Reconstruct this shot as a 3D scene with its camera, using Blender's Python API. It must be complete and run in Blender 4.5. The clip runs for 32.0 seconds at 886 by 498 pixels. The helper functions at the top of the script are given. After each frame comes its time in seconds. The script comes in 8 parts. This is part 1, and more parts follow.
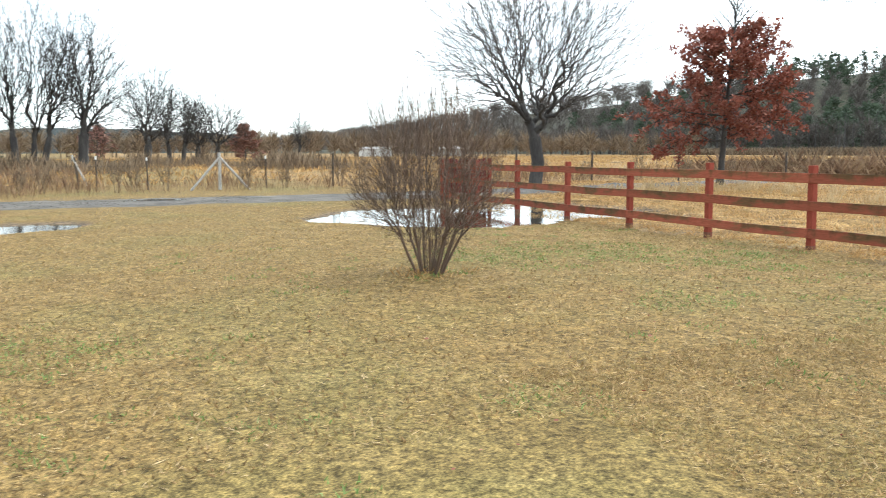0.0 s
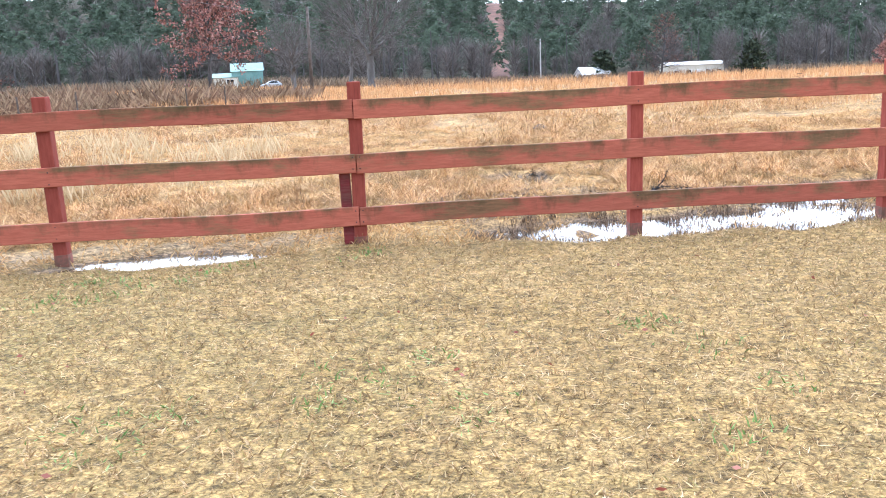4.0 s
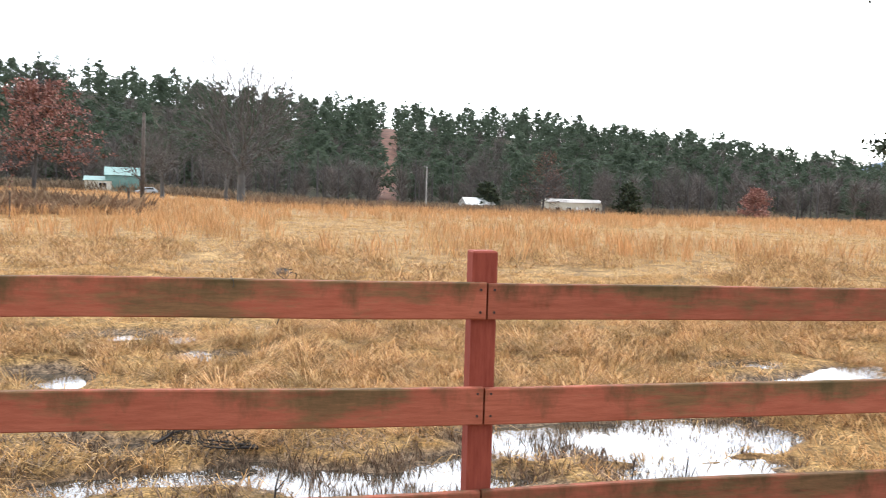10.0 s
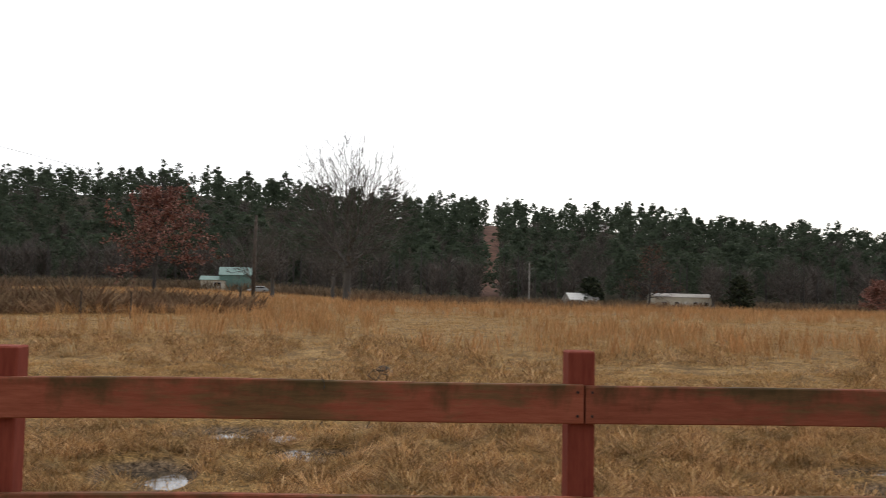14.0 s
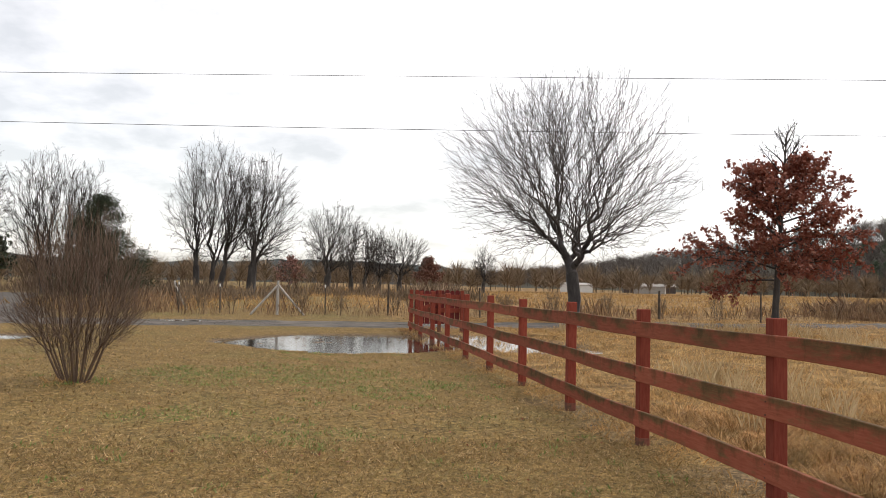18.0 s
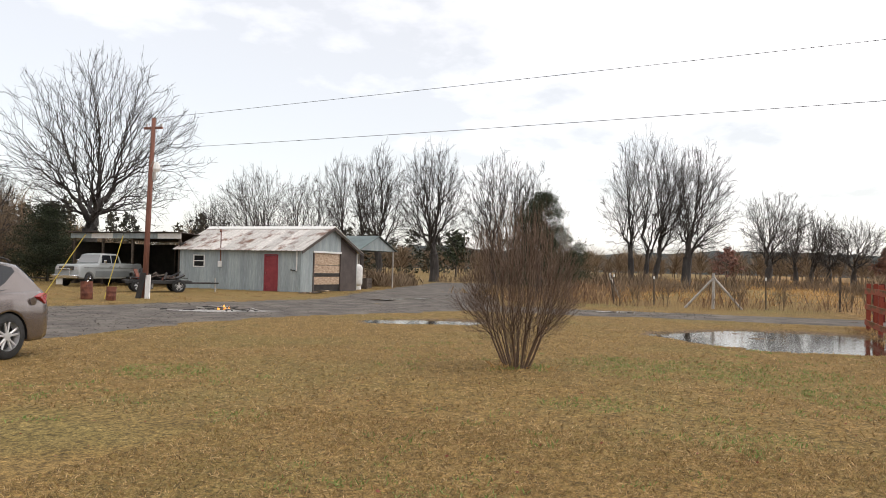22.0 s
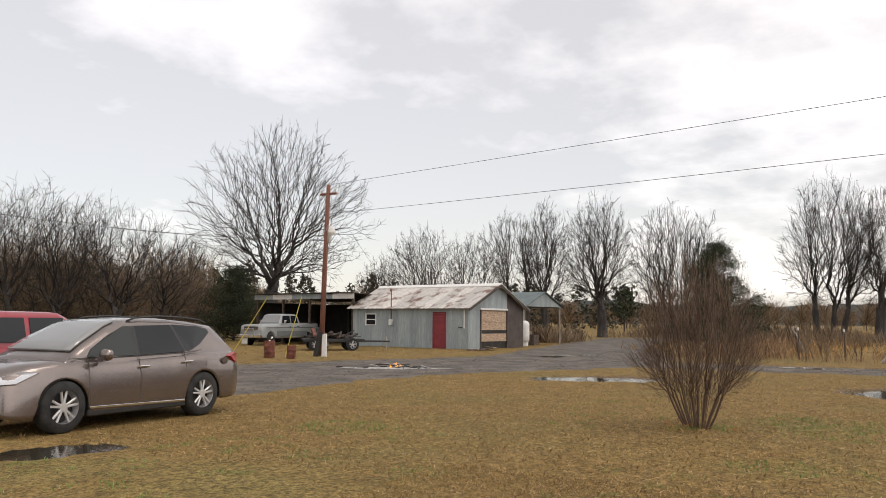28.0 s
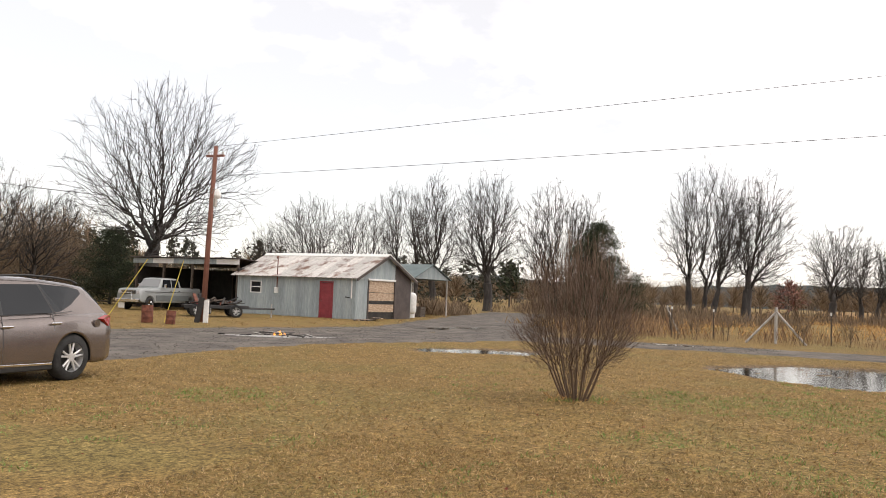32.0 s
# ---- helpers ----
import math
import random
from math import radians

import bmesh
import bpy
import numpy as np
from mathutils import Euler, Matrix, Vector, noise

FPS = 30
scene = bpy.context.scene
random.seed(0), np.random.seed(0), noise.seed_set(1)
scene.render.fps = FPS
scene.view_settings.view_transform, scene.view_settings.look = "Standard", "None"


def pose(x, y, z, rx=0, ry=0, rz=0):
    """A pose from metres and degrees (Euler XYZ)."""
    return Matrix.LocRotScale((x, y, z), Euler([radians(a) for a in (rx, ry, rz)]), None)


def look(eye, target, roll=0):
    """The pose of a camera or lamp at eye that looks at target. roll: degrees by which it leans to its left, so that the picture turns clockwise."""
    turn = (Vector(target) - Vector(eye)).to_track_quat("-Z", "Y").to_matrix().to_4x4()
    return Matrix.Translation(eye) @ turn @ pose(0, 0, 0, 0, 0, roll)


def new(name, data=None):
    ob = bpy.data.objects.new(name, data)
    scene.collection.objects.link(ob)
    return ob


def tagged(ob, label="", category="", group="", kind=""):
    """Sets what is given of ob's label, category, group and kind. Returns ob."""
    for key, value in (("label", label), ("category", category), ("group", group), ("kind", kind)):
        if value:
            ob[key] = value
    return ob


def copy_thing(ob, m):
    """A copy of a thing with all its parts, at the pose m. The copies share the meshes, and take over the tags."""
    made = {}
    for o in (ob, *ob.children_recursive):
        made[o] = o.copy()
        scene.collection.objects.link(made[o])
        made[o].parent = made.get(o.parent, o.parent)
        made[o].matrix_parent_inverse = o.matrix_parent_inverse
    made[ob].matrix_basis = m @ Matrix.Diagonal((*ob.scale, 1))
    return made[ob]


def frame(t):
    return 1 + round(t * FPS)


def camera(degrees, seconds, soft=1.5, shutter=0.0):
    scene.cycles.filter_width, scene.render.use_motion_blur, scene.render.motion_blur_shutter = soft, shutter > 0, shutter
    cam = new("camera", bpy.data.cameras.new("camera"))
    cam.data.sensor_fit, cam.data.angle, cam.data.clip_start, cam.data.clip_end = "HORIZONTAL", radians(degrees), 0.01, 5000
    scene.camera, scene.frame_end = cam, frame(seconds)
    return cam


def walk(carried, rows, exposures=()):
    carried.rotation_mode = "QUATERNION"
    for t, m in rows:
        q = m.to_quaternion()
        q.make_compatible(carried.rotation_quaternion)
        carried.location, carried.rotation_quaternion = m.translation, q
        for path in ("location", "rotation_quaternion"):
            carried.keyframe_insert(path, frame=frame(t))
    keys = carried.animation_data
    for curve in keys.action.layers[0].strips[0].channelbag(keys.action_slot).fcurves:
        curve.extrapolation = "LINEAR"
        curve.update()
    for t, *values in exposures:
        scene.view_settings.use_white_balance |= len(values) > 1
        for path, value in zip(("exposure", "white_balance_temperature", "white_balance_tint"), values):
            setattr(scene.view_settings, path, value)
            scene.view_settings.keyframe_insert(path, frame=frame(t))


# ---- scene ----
cam = camera(55.6, 32.0, 0.5, 0.12)
PATH = [
    (0, (-6.587, -10.294, 1.515), (-8.395, -9.471, 1.284), -0.2),
    (0.2, (-6.745, -10.050, 1.475), (-8.479, -9.077, 1.268), -0.2),
    (0.5, (-6.905, -9.680, 1.450), (-8.400, -8.362, 1.283), -0.5),
    (1, (-7.042, -9.015, 1.439), (-8.172, -7.378, 1.233), -0.9),
    (1.5, (-7.162, -8.605, 1.440), (-7.835, -6.731, 1.254), -0.0),
    (2, (-7.103, -8.228, 1.420), (-7.635, -6.310, 1.220), -0.5),
    (2.5, (-7.053, -7.831, 1.424), (-7.482, -5.894, 1.171), -1.9),
    (3, (-6.961, -7.439, 1.431), (-6.982, -5.457, 1.168), -1.6),
    (3.5, (-6.705, -7.067, 1.392), (-6.671, -5.096, 1.053), -2.7),
    (4, (-6.518, -6.638, 1.341), (-6.371, -4.686, 0.930), -2.5),
    (4.5, (-6.126, -6.313, 1.330), (-5.883, -4.376, 0.895), -2.7),
    (6.5, (-4.980, -4.962, 1.386), (-4.465, -3.072, 0.981), -0.5),
    (7, (-4.624, -4.715, 1.426), (-3.947, -2.869, 1.058), 0.1),
    (7.5, (-4.302, -4.502, 1.437), (-3.675, -2.635, 1.086), 0.8),
    (8, (-4.061, -4.189, 1.422), (-3.435, -2.319, 1.086), 1.3),
    (8.5, (-3.756, -3.949, 1.409), (-3.182, -2.062, 1.077), 1.3),
    (9, (-3.497, -3.686, 1.437), (-2.955, -1.788, 1.116), 2.2),
    (9.5, (-3.332, -3.450, 1.499), (-2.643, -1.585, 1.276), 3.4),
    (10, (-3.147, -3.291, 1.516), (-2.739, -1.337, 1.387), 1.8),
    (10.5, (-3.109, -3.170, 1.523), (-2.948, -1.177, 1.460), 0.9),
    (11, (-3.164, -3.124, 1.529), (-3.044, -1.127, 1.514), 0.8),
    (11.5, (-3.217, -3.131, 1.536), (-3.413, -1.142, 1.591), 0.5),
    (12, (-3.199, -3.145, 1.540), (-3.462, -1.164, 1.607), 0.8),
    (12.5, (-3.139, -3.163, 1.532), (-3.169, -1.165, 1.618), 1.1),
    (13, (-3.077, -3.187, 1.541), (-2.819, -1.207, 1.638), 1.4),
    (13.5, (-3.038, -3.222, 1.540), (-2.667, -1.258, 1.625), 1.8),
    (14, (-3.095, -3.229, 1.528), (-2.934, -1.238, 1.621), 1.2),
    (14.4, (-3.217, -3.215, 1.518), (-3.590, -1.252, 1.602), 0.0),
    (14.5, (-3.270, -3.190, 1.530), (-3.795, -1.262, 1.592), 0.6),
    (14.7, (-3.384, -3.161, 1.515), (-4.198, -1.336, 1.580), 0.8),
    (15, (-3.498, -3.171, 1.512), (-4.821, -1.673, 1.571), 0.6),
    (15.3, (-3.576, -3.127, 1.500), (-5.287, -2.092, 1.559), -0.1),
    (15.5, (-3.593, -3.104, 1.490), (-5.465, -2.402, 1.561), -0.2),
    (17.5, (-3.677, -3.174, 1.468), (-5.645, -2.828, 1.559), 1.5),
    (17.8, (-3.640, -3.129, 1.475), (-5.610, -2.799, 1.563), 1.2),
    (18, (-3.700, -3.163, 1.470), (-5.673, -2.845, 1.555), 1.2),
    (18.5, (-3.775, -3.137, 1.470), (-5.753, -2.852, 1.543), 1.3),
    (19, (-3.829, -3.123, 1.458), (-5.827, -3.062, 1.522), 0.8),
    (19.5, (-3.961, -3.089, 1.462), (-5.921, -3.483, 1.506), 0.1),
    (20, (-3.955, -3.034, 1.468), (-5.863, -3.634, 1.463), -0.4),
    (20.5, (-3.941, -3.042, 1.455), (-5.837, -3.677, 1.421), -0.3),
    (21, (-3.961, -3.082, 1.460), (-5.846, -3.749, 1.425), 0.5),
    (21.5, (-3.964, -3.117, 1.470), (-5.839, -3.811, 1.467), 1.0),
    (22, (-3.946, -3.121, 1.466), (-5.827, -3.800, 1.511), 1.3),
    (22.5, (-3.958, -3.085, 1.489), (-5.843, -3.748, 1.572), 1.0),
    (23, (-3.961, -3.065, 1.496), (-5.843, -3.736, 1.594), 0.8),
    (23.5, (-3.955, -3.070, 1.486), (-5.834, -3.744, 1.607), 0.8),
    (24, (-3.947, -3.068, 1.482), (-5.825, -3.743, 1.623), 1.0),
    (24.5, (-3.938, -3.066, 1.466), (-5.814, -3.746, 1.606), 1.1),
    (26.5, (-3.946, -3.147, 1.466), (-5.805, -3.873, 1.597), 1.3),
    (27, (-3.899, -3.192, 1.471), (-5.628, -4.187, 1.614), 1.0),
    (27.5, (-3.904, -3.194, 1.462), (-5.614, -4.219, 1.619), 0.5),
    (28, (-3.905, -3.173, 1.475), (-5.611, -4.202, 1.647), 0.5),
    (28.5, (-3.910, -3.170, 1.476), (-5.616, -4.198, 1.656), 0.5),
    (29, (-3.909, -3.181, 1.476), (-5.612, -4.213, 1.656), 0.5),
    (29.5, (-3.904, -3.185, 1.470), (-5.611, -4.211, 1.652), 0.6),
    (30, (-3.917, -3.167, 1.471), (-5.632, -4.180, 1.655), 0.9),
    (30.5, (-3.945, -3.227, 1.463), (-5.727, -4.116, 1.641), 1.4),
    (31, (-3.998, -3.273, 1.462), (-5.807, -4.114, 1.613), 2.5),
    (31.5, (-4.012, -3.298, 1.452), (-5.821, -4.143, 1.573), 2.8),
    (32, (-4.005, -3.212, 1.447), (-5.836, -4.010, 1.558), 2.2),
]
EXPOSURES = [(0.0, 1.4, 5900, 1), (1.0, 1.79, 5800, 0), (2.0, 1.98, 5550, 8), (3.0, 2.07, 5200, 8), (4.0, 2.15, 5200, 12), (7.0, 2.1, 5250, 14), (8.0, 2.02, 5450, 13), (9.0, 2.07, 5650, 12), (9.6, 1.89, 5800, 11), (10.0, 1.55, 6050, 10), (10.5, 0.9, 6450, 11), (11.0, 0.63, 6600, 11), (12.0, 0.16, 6600, 11), (12.5, -0.02, 6600, 11), (14.5, 0.06, 6600, 11), (15.5, 0.42, 6700, 10), (18.5, 0.45, 6700, 12), (19.5, 0.75, 6900, 12), (20.5, 0.98, 7000, 12), (21.5, 0.8, 6800, 12), (23.0, 0.17, 6600, 13), (26.0, 0.29, 6800, 13), (29.0, 0.32, 6950, 14), (31.0, 0.42, 6950, 14), (32.0, 0.67, 6950, 14)]
walk(cam, [(t, look(eye, target, roll)) for t, eye, target, roll in PATH], EXPOSURES)

# ---- world and light ----
world = bpy.data.worlds.new("overcast")
scene.world = world
world.use_nodes = True
wn, wl = world.node_tree.nodes, world.node_tree.links
wn.clear()
w_out = wn.new("ShaderNodeOutputWorld")
w_bg = wn.new("ShaderNodeBackground")
w_sky = wn.new("ShaderNodeTexSky")
w_sky.sky_type, w_sky.sun_disc = "NISHITA", False
w_sky.sun_elevation, w_sky.sun_rotation = radians(38), radians(20)
w_tc = wn.new("ShaderNodeTexCoord")
# cloud layer overhead: it draws together towards the horizon
w_dir = wn.new("ShaderNodeSeparateXYZ")
wl.new(w_tc.outputs["Generated"], w_dir.inputs[0])
w_abs = wn.new("ShaderNodeMath")
w_abs.operation = "ABSOLUTE"
wl.new(w_dir.outputs["Z"], w_abs.inputs[0])
w_up = wn.new("ShaderNodeMath")
w_up.operation = "ADD"
w_up.inputs[1].default_value = 0.22
wl.new(w_abs.outputs[0], w_up.inputs[0])
w_map = wn.new("ShaderNodeVectorMath")
w_map.operation = "DIVIDE"
wl.new(w_tc.outputs["Generated"], w_map.inputs[0])
w_up3 = wn.new("ShaderNodeCombineXYZ")
for axis in ("X", "Y", "Z"):
    wl.new(w_up.outputs[0], w_up3.inputs[axis])
wl.new(w_up3.outputs[0], w_map.inputs[1])
w_n = wn.new("ShaderNodeTexNoise")
w_n.inputs["Scale"].default_value, w_n.inputs["Detail"].default_value = 1.25, 6.0
w_n.inputs["Roughness"].default_value, w_n.inputs["Distortion"].default_value = 0.5, 0.1
w_n2 = wn.new("ShaderNodeTexNoise")
w_n2.inputs["Scale"].default_value, w_n2.inputs["Detail"].default_value = 3.6, 7.0
w_n2.inputs["Roughness"].default_value, w_n2.inputs["Distortion"].default_value = 0.55, 0.1
w_sum = wn.new("ShaderNodeMath")
w_sum.operation, w_sum.inputs[1].default_value = "MULTIPLY_ADD", 0.55
w_big = wn.new("ShaderNodeMath")
w_big.operation, w_big.inputs[1].default_value = "MULTIPLY", 0.45
w_r = wn.new("ShaderNodeValToRGB")
w_r.color_ramp.elements.new(0.5)
for el, at, shade in zip(w_r.color_ramp.elements, (0.385, 0.512, 0.65), ((0.435, 0.436, 0.434), (0.65, 0.638, 0.634), (1.0, 0.985, 0.975))):
    el.position, el.color = at, (*shade, 1)
w_mix = wn.new("ShaderNodeMix")
w_mix.data_type = "RGBA"
w_mix.inputs[0].default_value = 0.03
wl.new(w_map.outputs[0], w_n.inputs["Vector"])
wl.new(w_map.outputs[0], w_n2.inputs["Vector"])
wl.new(w_n2.outputs["Fac"], w_big.inputs[0])
wl.new(w_n.outputs["Fac"], w_sum.inputs[0])
wl.new(w_big.outputs[0], w_sum.inputs[2])
# thinner cloud towards the north, where the sun stands behind it
w_sep = wn.new("ShaderNodeSeparateXYZ")
wl.new(w_tc.outputs["Generated"], w_sep.inputs[0])
w_add = wn.new("ShaderNodeMath")
w_add.operation = "MULTIPLY_ADD"
wl.new(w_sep.outputs["Y"], w_add.inputs[0])
w_add.inputs[1].default_value = 0.2
wl.new(w_sum.outputs[0], w_add.inputs[2])
# overcast is thicker towards the horizon
w_low = wn.new("ShaderNodeMapRange")
w_low.inputs["From Min"].default_value, w_low.inputs["From Max"].default_value = 0.0, 0.28
w_low.inputs["To Min"].default_value, w_low.inputs["To Max"].default_value = -0.075, 0.012
wl.new(w_abs.outputs[0], w_low.inputs["Value"])
w_fin = wn.new("ShaderNodeMath")
w_fin.operation = "ADD"
wl.new(w_add.outputs[0], w_fin.inputs[0])
wl.new(w_low.outputs[0], w_fin.inputs[1])
wl.new(w_fin.outputs[0], w_r.inputs["Fac"])
wl.new(w_r.outputs["Color"], w_mix.inputs[6])
wl.new(w_sky.outputs["Color"], w_mix.inputs[7])
wl.new(w_mix.outputs[2], w_bg.inputs["Color"])
w_bg.inputs["Strength"].default_value = 1.18
wl.new(w_bg.outputs[0], w_out.inputs[0])
sun = new("sun", bpy.data.lights.new("sun", "SUN"))
sun.data.energy, sun.data.angle, sun.data.color = 0.7, radians(25), (1.0, 0.97, 0.92)
sun.matrix_world = look((0, 0, 50), (8, -25, 0))

# ---- small helpers ----
rng = np.random.default_rng(7)


def link_mesh(name, me, material, parent=None, label=""):
    ob = new(name, me)
    if material is not None and not me.materials:
        me.materials.append(material)
    if parent is not None:
        ob.parent = parent
    if label:
        ob["label"] = label
    return ob


def soup(name, v, f, material, parent=None, label="", smooth=False):
    """One mesh object from arrays of points and of triangles or quads."""
    v, f = np.asarray(v, np.float32), np.asarray(f, np.int32)
    n, k = f.shape
    me = bpy.data.meshes.new(name)
    me.vertices.add(len(v))
    me.vertices.foreach_set("co", v.ravel())
    me.loops.add(n * k)
    me.loops.foreach_set("vertex_index", f.ravel())
    me.polygons.add(n)
    me.polygons.foreach_set("loop_start", np.arange(n, dtype=np.int32) * k)
    me.polygons.foreach_set("use_smooth", np.full(n, smooth))
    me.update(calc_edges=True)
    return link_mesh(name, me, material, parent, label)


class Solid:
    """Collects boxes, tubes and faces for one part."""

    def __init__(self):
        self.v, self.f = [], []

    def add(self, v, f):
        n = len(self.v)
        self.v += [tuple(p) for p in v]
        self.f += [tuple(i + n for i in face) for face in f]
        return self

    def box(self, c, s, m=None, bev=0.0):
        hx, hy, hz = s[0] / 2, s[1] / 2, s[2] / 2
        b = min(bev, hx * 0.9, hy * 0.9, hz * 0.9)
        pts, faces = [], []
        if b <= 0:
            pts = [Vector((sx * hx, sy * hy, sz * hz)) for sx in (-1, 1) for sy in (-1, 1) for sz in (-1, 1)]
            faces = [(0, 1, 3, 2), (4, 6, 7, 5), (0, 4, 5, 1), (2, 3, 7, 6), (0, 2, 6, 4), (1, 5, 7, 3)]
        else:
            at = {}
            for sx in (-1, 1):
                for sy in (-1, 1):
                    for sz in (-1, 1):
                        for ax in range(3):
                            p = [sx * (hx - b), sy * (hy - b), sz * (hz - b)]
                            p[ax] = (sx * hx, sy * hy, sz * hz)[ax]
                            at[sx, sy, sz, ax] = len(pts)
                            pts.append(Vector(p))
            for s1 in (-1, 1):
                faces.append([at[s1, a, c2, 0] for a, c2 in ((-1, -1), (1, -1), (1, 1), (-1, 1))][::s1])
                faces.append([at[a, s1, c2, 1] for a, c2 in ((-1, -1), (-1, 1), (1, 1), (1, -1))][::s1])
                faces.append([at[a, c2, s1, 2] for a, c2 in ((-1, -1), (1, -1), (1, 1), (-1, 1))][::s1])
                for s2 in (-1, 1):
                    faces.append([at[s1, s2, -1, 0], at[s1, s2, 1, 0], at[s1, s2, 1, 1], at[s1, s2, -1, 1]])
                    faces.append([at[s1, -1, s2, 0], at[s1, 1, s2, 0], at[s1, 1, s2, 2], at[s1, -1, s2, 2]])
                    faces.append([at[-1, s1, s2, 1], at[1, s1, s2, 1], at[1, s1, s2, 2], at[-1, s1, s2, 2]])
                    for s3 in (-1, 1):
                        faces.append([at[s1, s2, s3, 0], at[s1, s2, s3, 1], at[s1, s2, s3, 2]])
        m = Matrix.Translation(c) @ (m if m is not None else Matrix.Identity(4))
        return self.add([m @ p for p in pts], faces)

    def tube(self, pts, radii, sides=8, caps=True):
        v, f = tube_mesh(pts, radii, sides)
        self.add(v, [tuple(q) for q in f])
        if caps:
            n = len(self.v)
            k = len(pts)
            self.f.append(tuple(range(n - sides * k, n - sides * k + sides))[::-1])
            self.f.append(tuple(range(n - sides, n)))
        return self

    def cyl(self, a, b, r, sides=16, r2=None):
        return self.tube([a, b], [r, r if r2 is None else r2], sides)

    def prism(self, outline, depth, m):
        """An outline in x and z, drawn out along y."""
        n = len(outline)
        v = [m @ Vector((x, y, z)) for y in (0, depth) for x, z in outline]
        f = [tuple(range(n)), tuple(range(2 * n - 1, n - 1, -1))] + [(i, i + n, (i + 1) % n + n, (i + 1) % n) for i in range(n)]
        return self.add(v, f)

    def part(self, name, material, parent=None, label="", smooth=False):
        me = bpy.data.meshes.new(name)
        me.from_pydata(self.v, [], self.f)
        bm = bmesh.new()
        bm.from_mesh(me)
        bmesh.ops.recalc_face_normals(bm, faces=bm.faces)
        bm.to_mesh(me)
        bm.free()
        if smooth:
            me.polygons.foreach_set("use_smooth", np.full(len(me.polygons), True))
        me.update()
        return link_mesh(name, me, material, parent, label)


def tube_mesh(pts, radii, sides):
    pts, radii = np.asarray(pts, float), np.asarray(radii, float)
    k = len(pts)
    d = np.gradient(pts, axis=0)
    d /= np.linalg.norm(d, axis=1, keepdims=True) + 1e-9
    ref = np.array([0.0, 0.0, 1.0]) if abs(d[0, 2]) < 0.9 else np.array([1.0, 0.0, 0.0])
    a = np.cross(d, ref)
    a /= np.linalg.norm(a, axis=1, keepdims=True) + 1e-9
    b = np.cross(d, a)
    ang = np.arange(sides) * 2 * np.pi / sides
    v = pts[:, None] + radii[:, None, None] * (np.cos(ang)[None, :, None] * a[:, None] + np.sin(ang)[None, :, None] * b[:, None])
    i = np.arange(k - 1)[:, None] * sides
    j = np.arange(sides)[None]
    f = np.stack([i + j, i + (j + 1) % sides, i + sides + (j + 1) % sides, i + sides + j], -1).reshape(-1, 4)
    return v.reshape(-1, 3), f


def tubes(name, lines, sides, material, parent=None, label=""):
    vs, fs, n = [], [], 0
    for pts, radii in lines:
        v, f = tube_mesh(pts, radii, sides)
        vs.append(v)
        fs.append(f + n)
        n += len(v)
    return soup(name, np.concatenate(vs), np.concatenate(fs), material, parent, label, smooth=True)


def thing(name, label, category, at=(0, 0, 0), rz=0.0, group="", kind=""):
    ob = new(name)
    ob.empty_display_size = 0.2
    ob.matrix_basis = pose(at[0], at[1], at[2] + float(lowland(at[1]) + far_dip(at[0], at[1])), 0, 0, rz)
    return tagged(ob, label, category, group, kind)


def hash2(ix, iy, seed):
    h = (ix.astype(np.int64) * 374761393 + iy.astype(np.int64) * 668265263 + seed * 974711) & 0x7FFFFFFF
    h = ((h ^ (h >> 13)) * 1274126177) & 0x7FFFFFFF
    return ((h ^ (h >> 16)) & 0xFFFF) / 65535.0


def vnoise(x, y, scale, seed=0):
    """Smooth value noise, 0 to 1."""
    x, y = np.asarray(x, float) / scale, np.asarray(y, float) / scale
    ix, iy = np.floor(x), np.floor(y)
    fx, fy = x - ix, y - iy
    fx, fy = fx * fx * (3 - 2 * fx), fy * fy * (3 - 2 * fy)
    a, b = hash2(ix, iy, seed), hash2(ix + 1, iy, seed)
    c, d = hash2(ix, iy + 1, seed), hash2(ix + 1, iy + 1, seed)
    return (a * (1 - fx) + b * fx) * (1 - fy) + (c * (1 - fx) + d * fx) * fy


def smooth01(x):
    x = np.clip(x, 0, 1)
    return x * x * (3 - 2 * x)


# ---- materials ----
def material(name, rough=0.8, metal=0.0):
    m = bpy.data.materials.new(name)
    m.use_nodes = True
    b = m.node_tree.nodes["Principled BSDF"]
    b.inputs["Roughness"].default_value, b.inputs["Metallic"].default_value = rough, metal
    return m, m.node_tree.nodes, m.node_tree.links, b


def noise_node(n, l, scale, detail=4.0, stretch=None, rough=0.6, space="Object"):
    tc = n.new("ShaderNodeTexCoord")
    src = tc.outputs[space]
    if stretch:
        mp = n.new("ShaderNodeMapping")
        mp.inputs["Scale"].default_value = stretch
        l.new(src, mp.inputs["Vector"])
        src = mp.outputs[0]
    t = n.new("ShaderNodeTexNoise")
    t.inputs["Scale"].default_value, t.inputs["Detail"].default_value, t.inputs["Roughness"].default_value = scale, detail, rough
    l.new(src, t.inputs["Vector"])
    return t.outputs["Fac"]


def ramp_node(n, l, fac, stops):
    r = n.new("ShaderNodeValToRGB")
    e = r.color_ramp.elements
    while len(e) < len(stops):
        e.new(0.5)
    for el, (p, c) in zip(e, stops):
        el.position, el.color = p, (*c, 1) if len(c) == 3 else c
    l.new(fac, r.inputs["Fac"])
    return r.outputs["Color"]


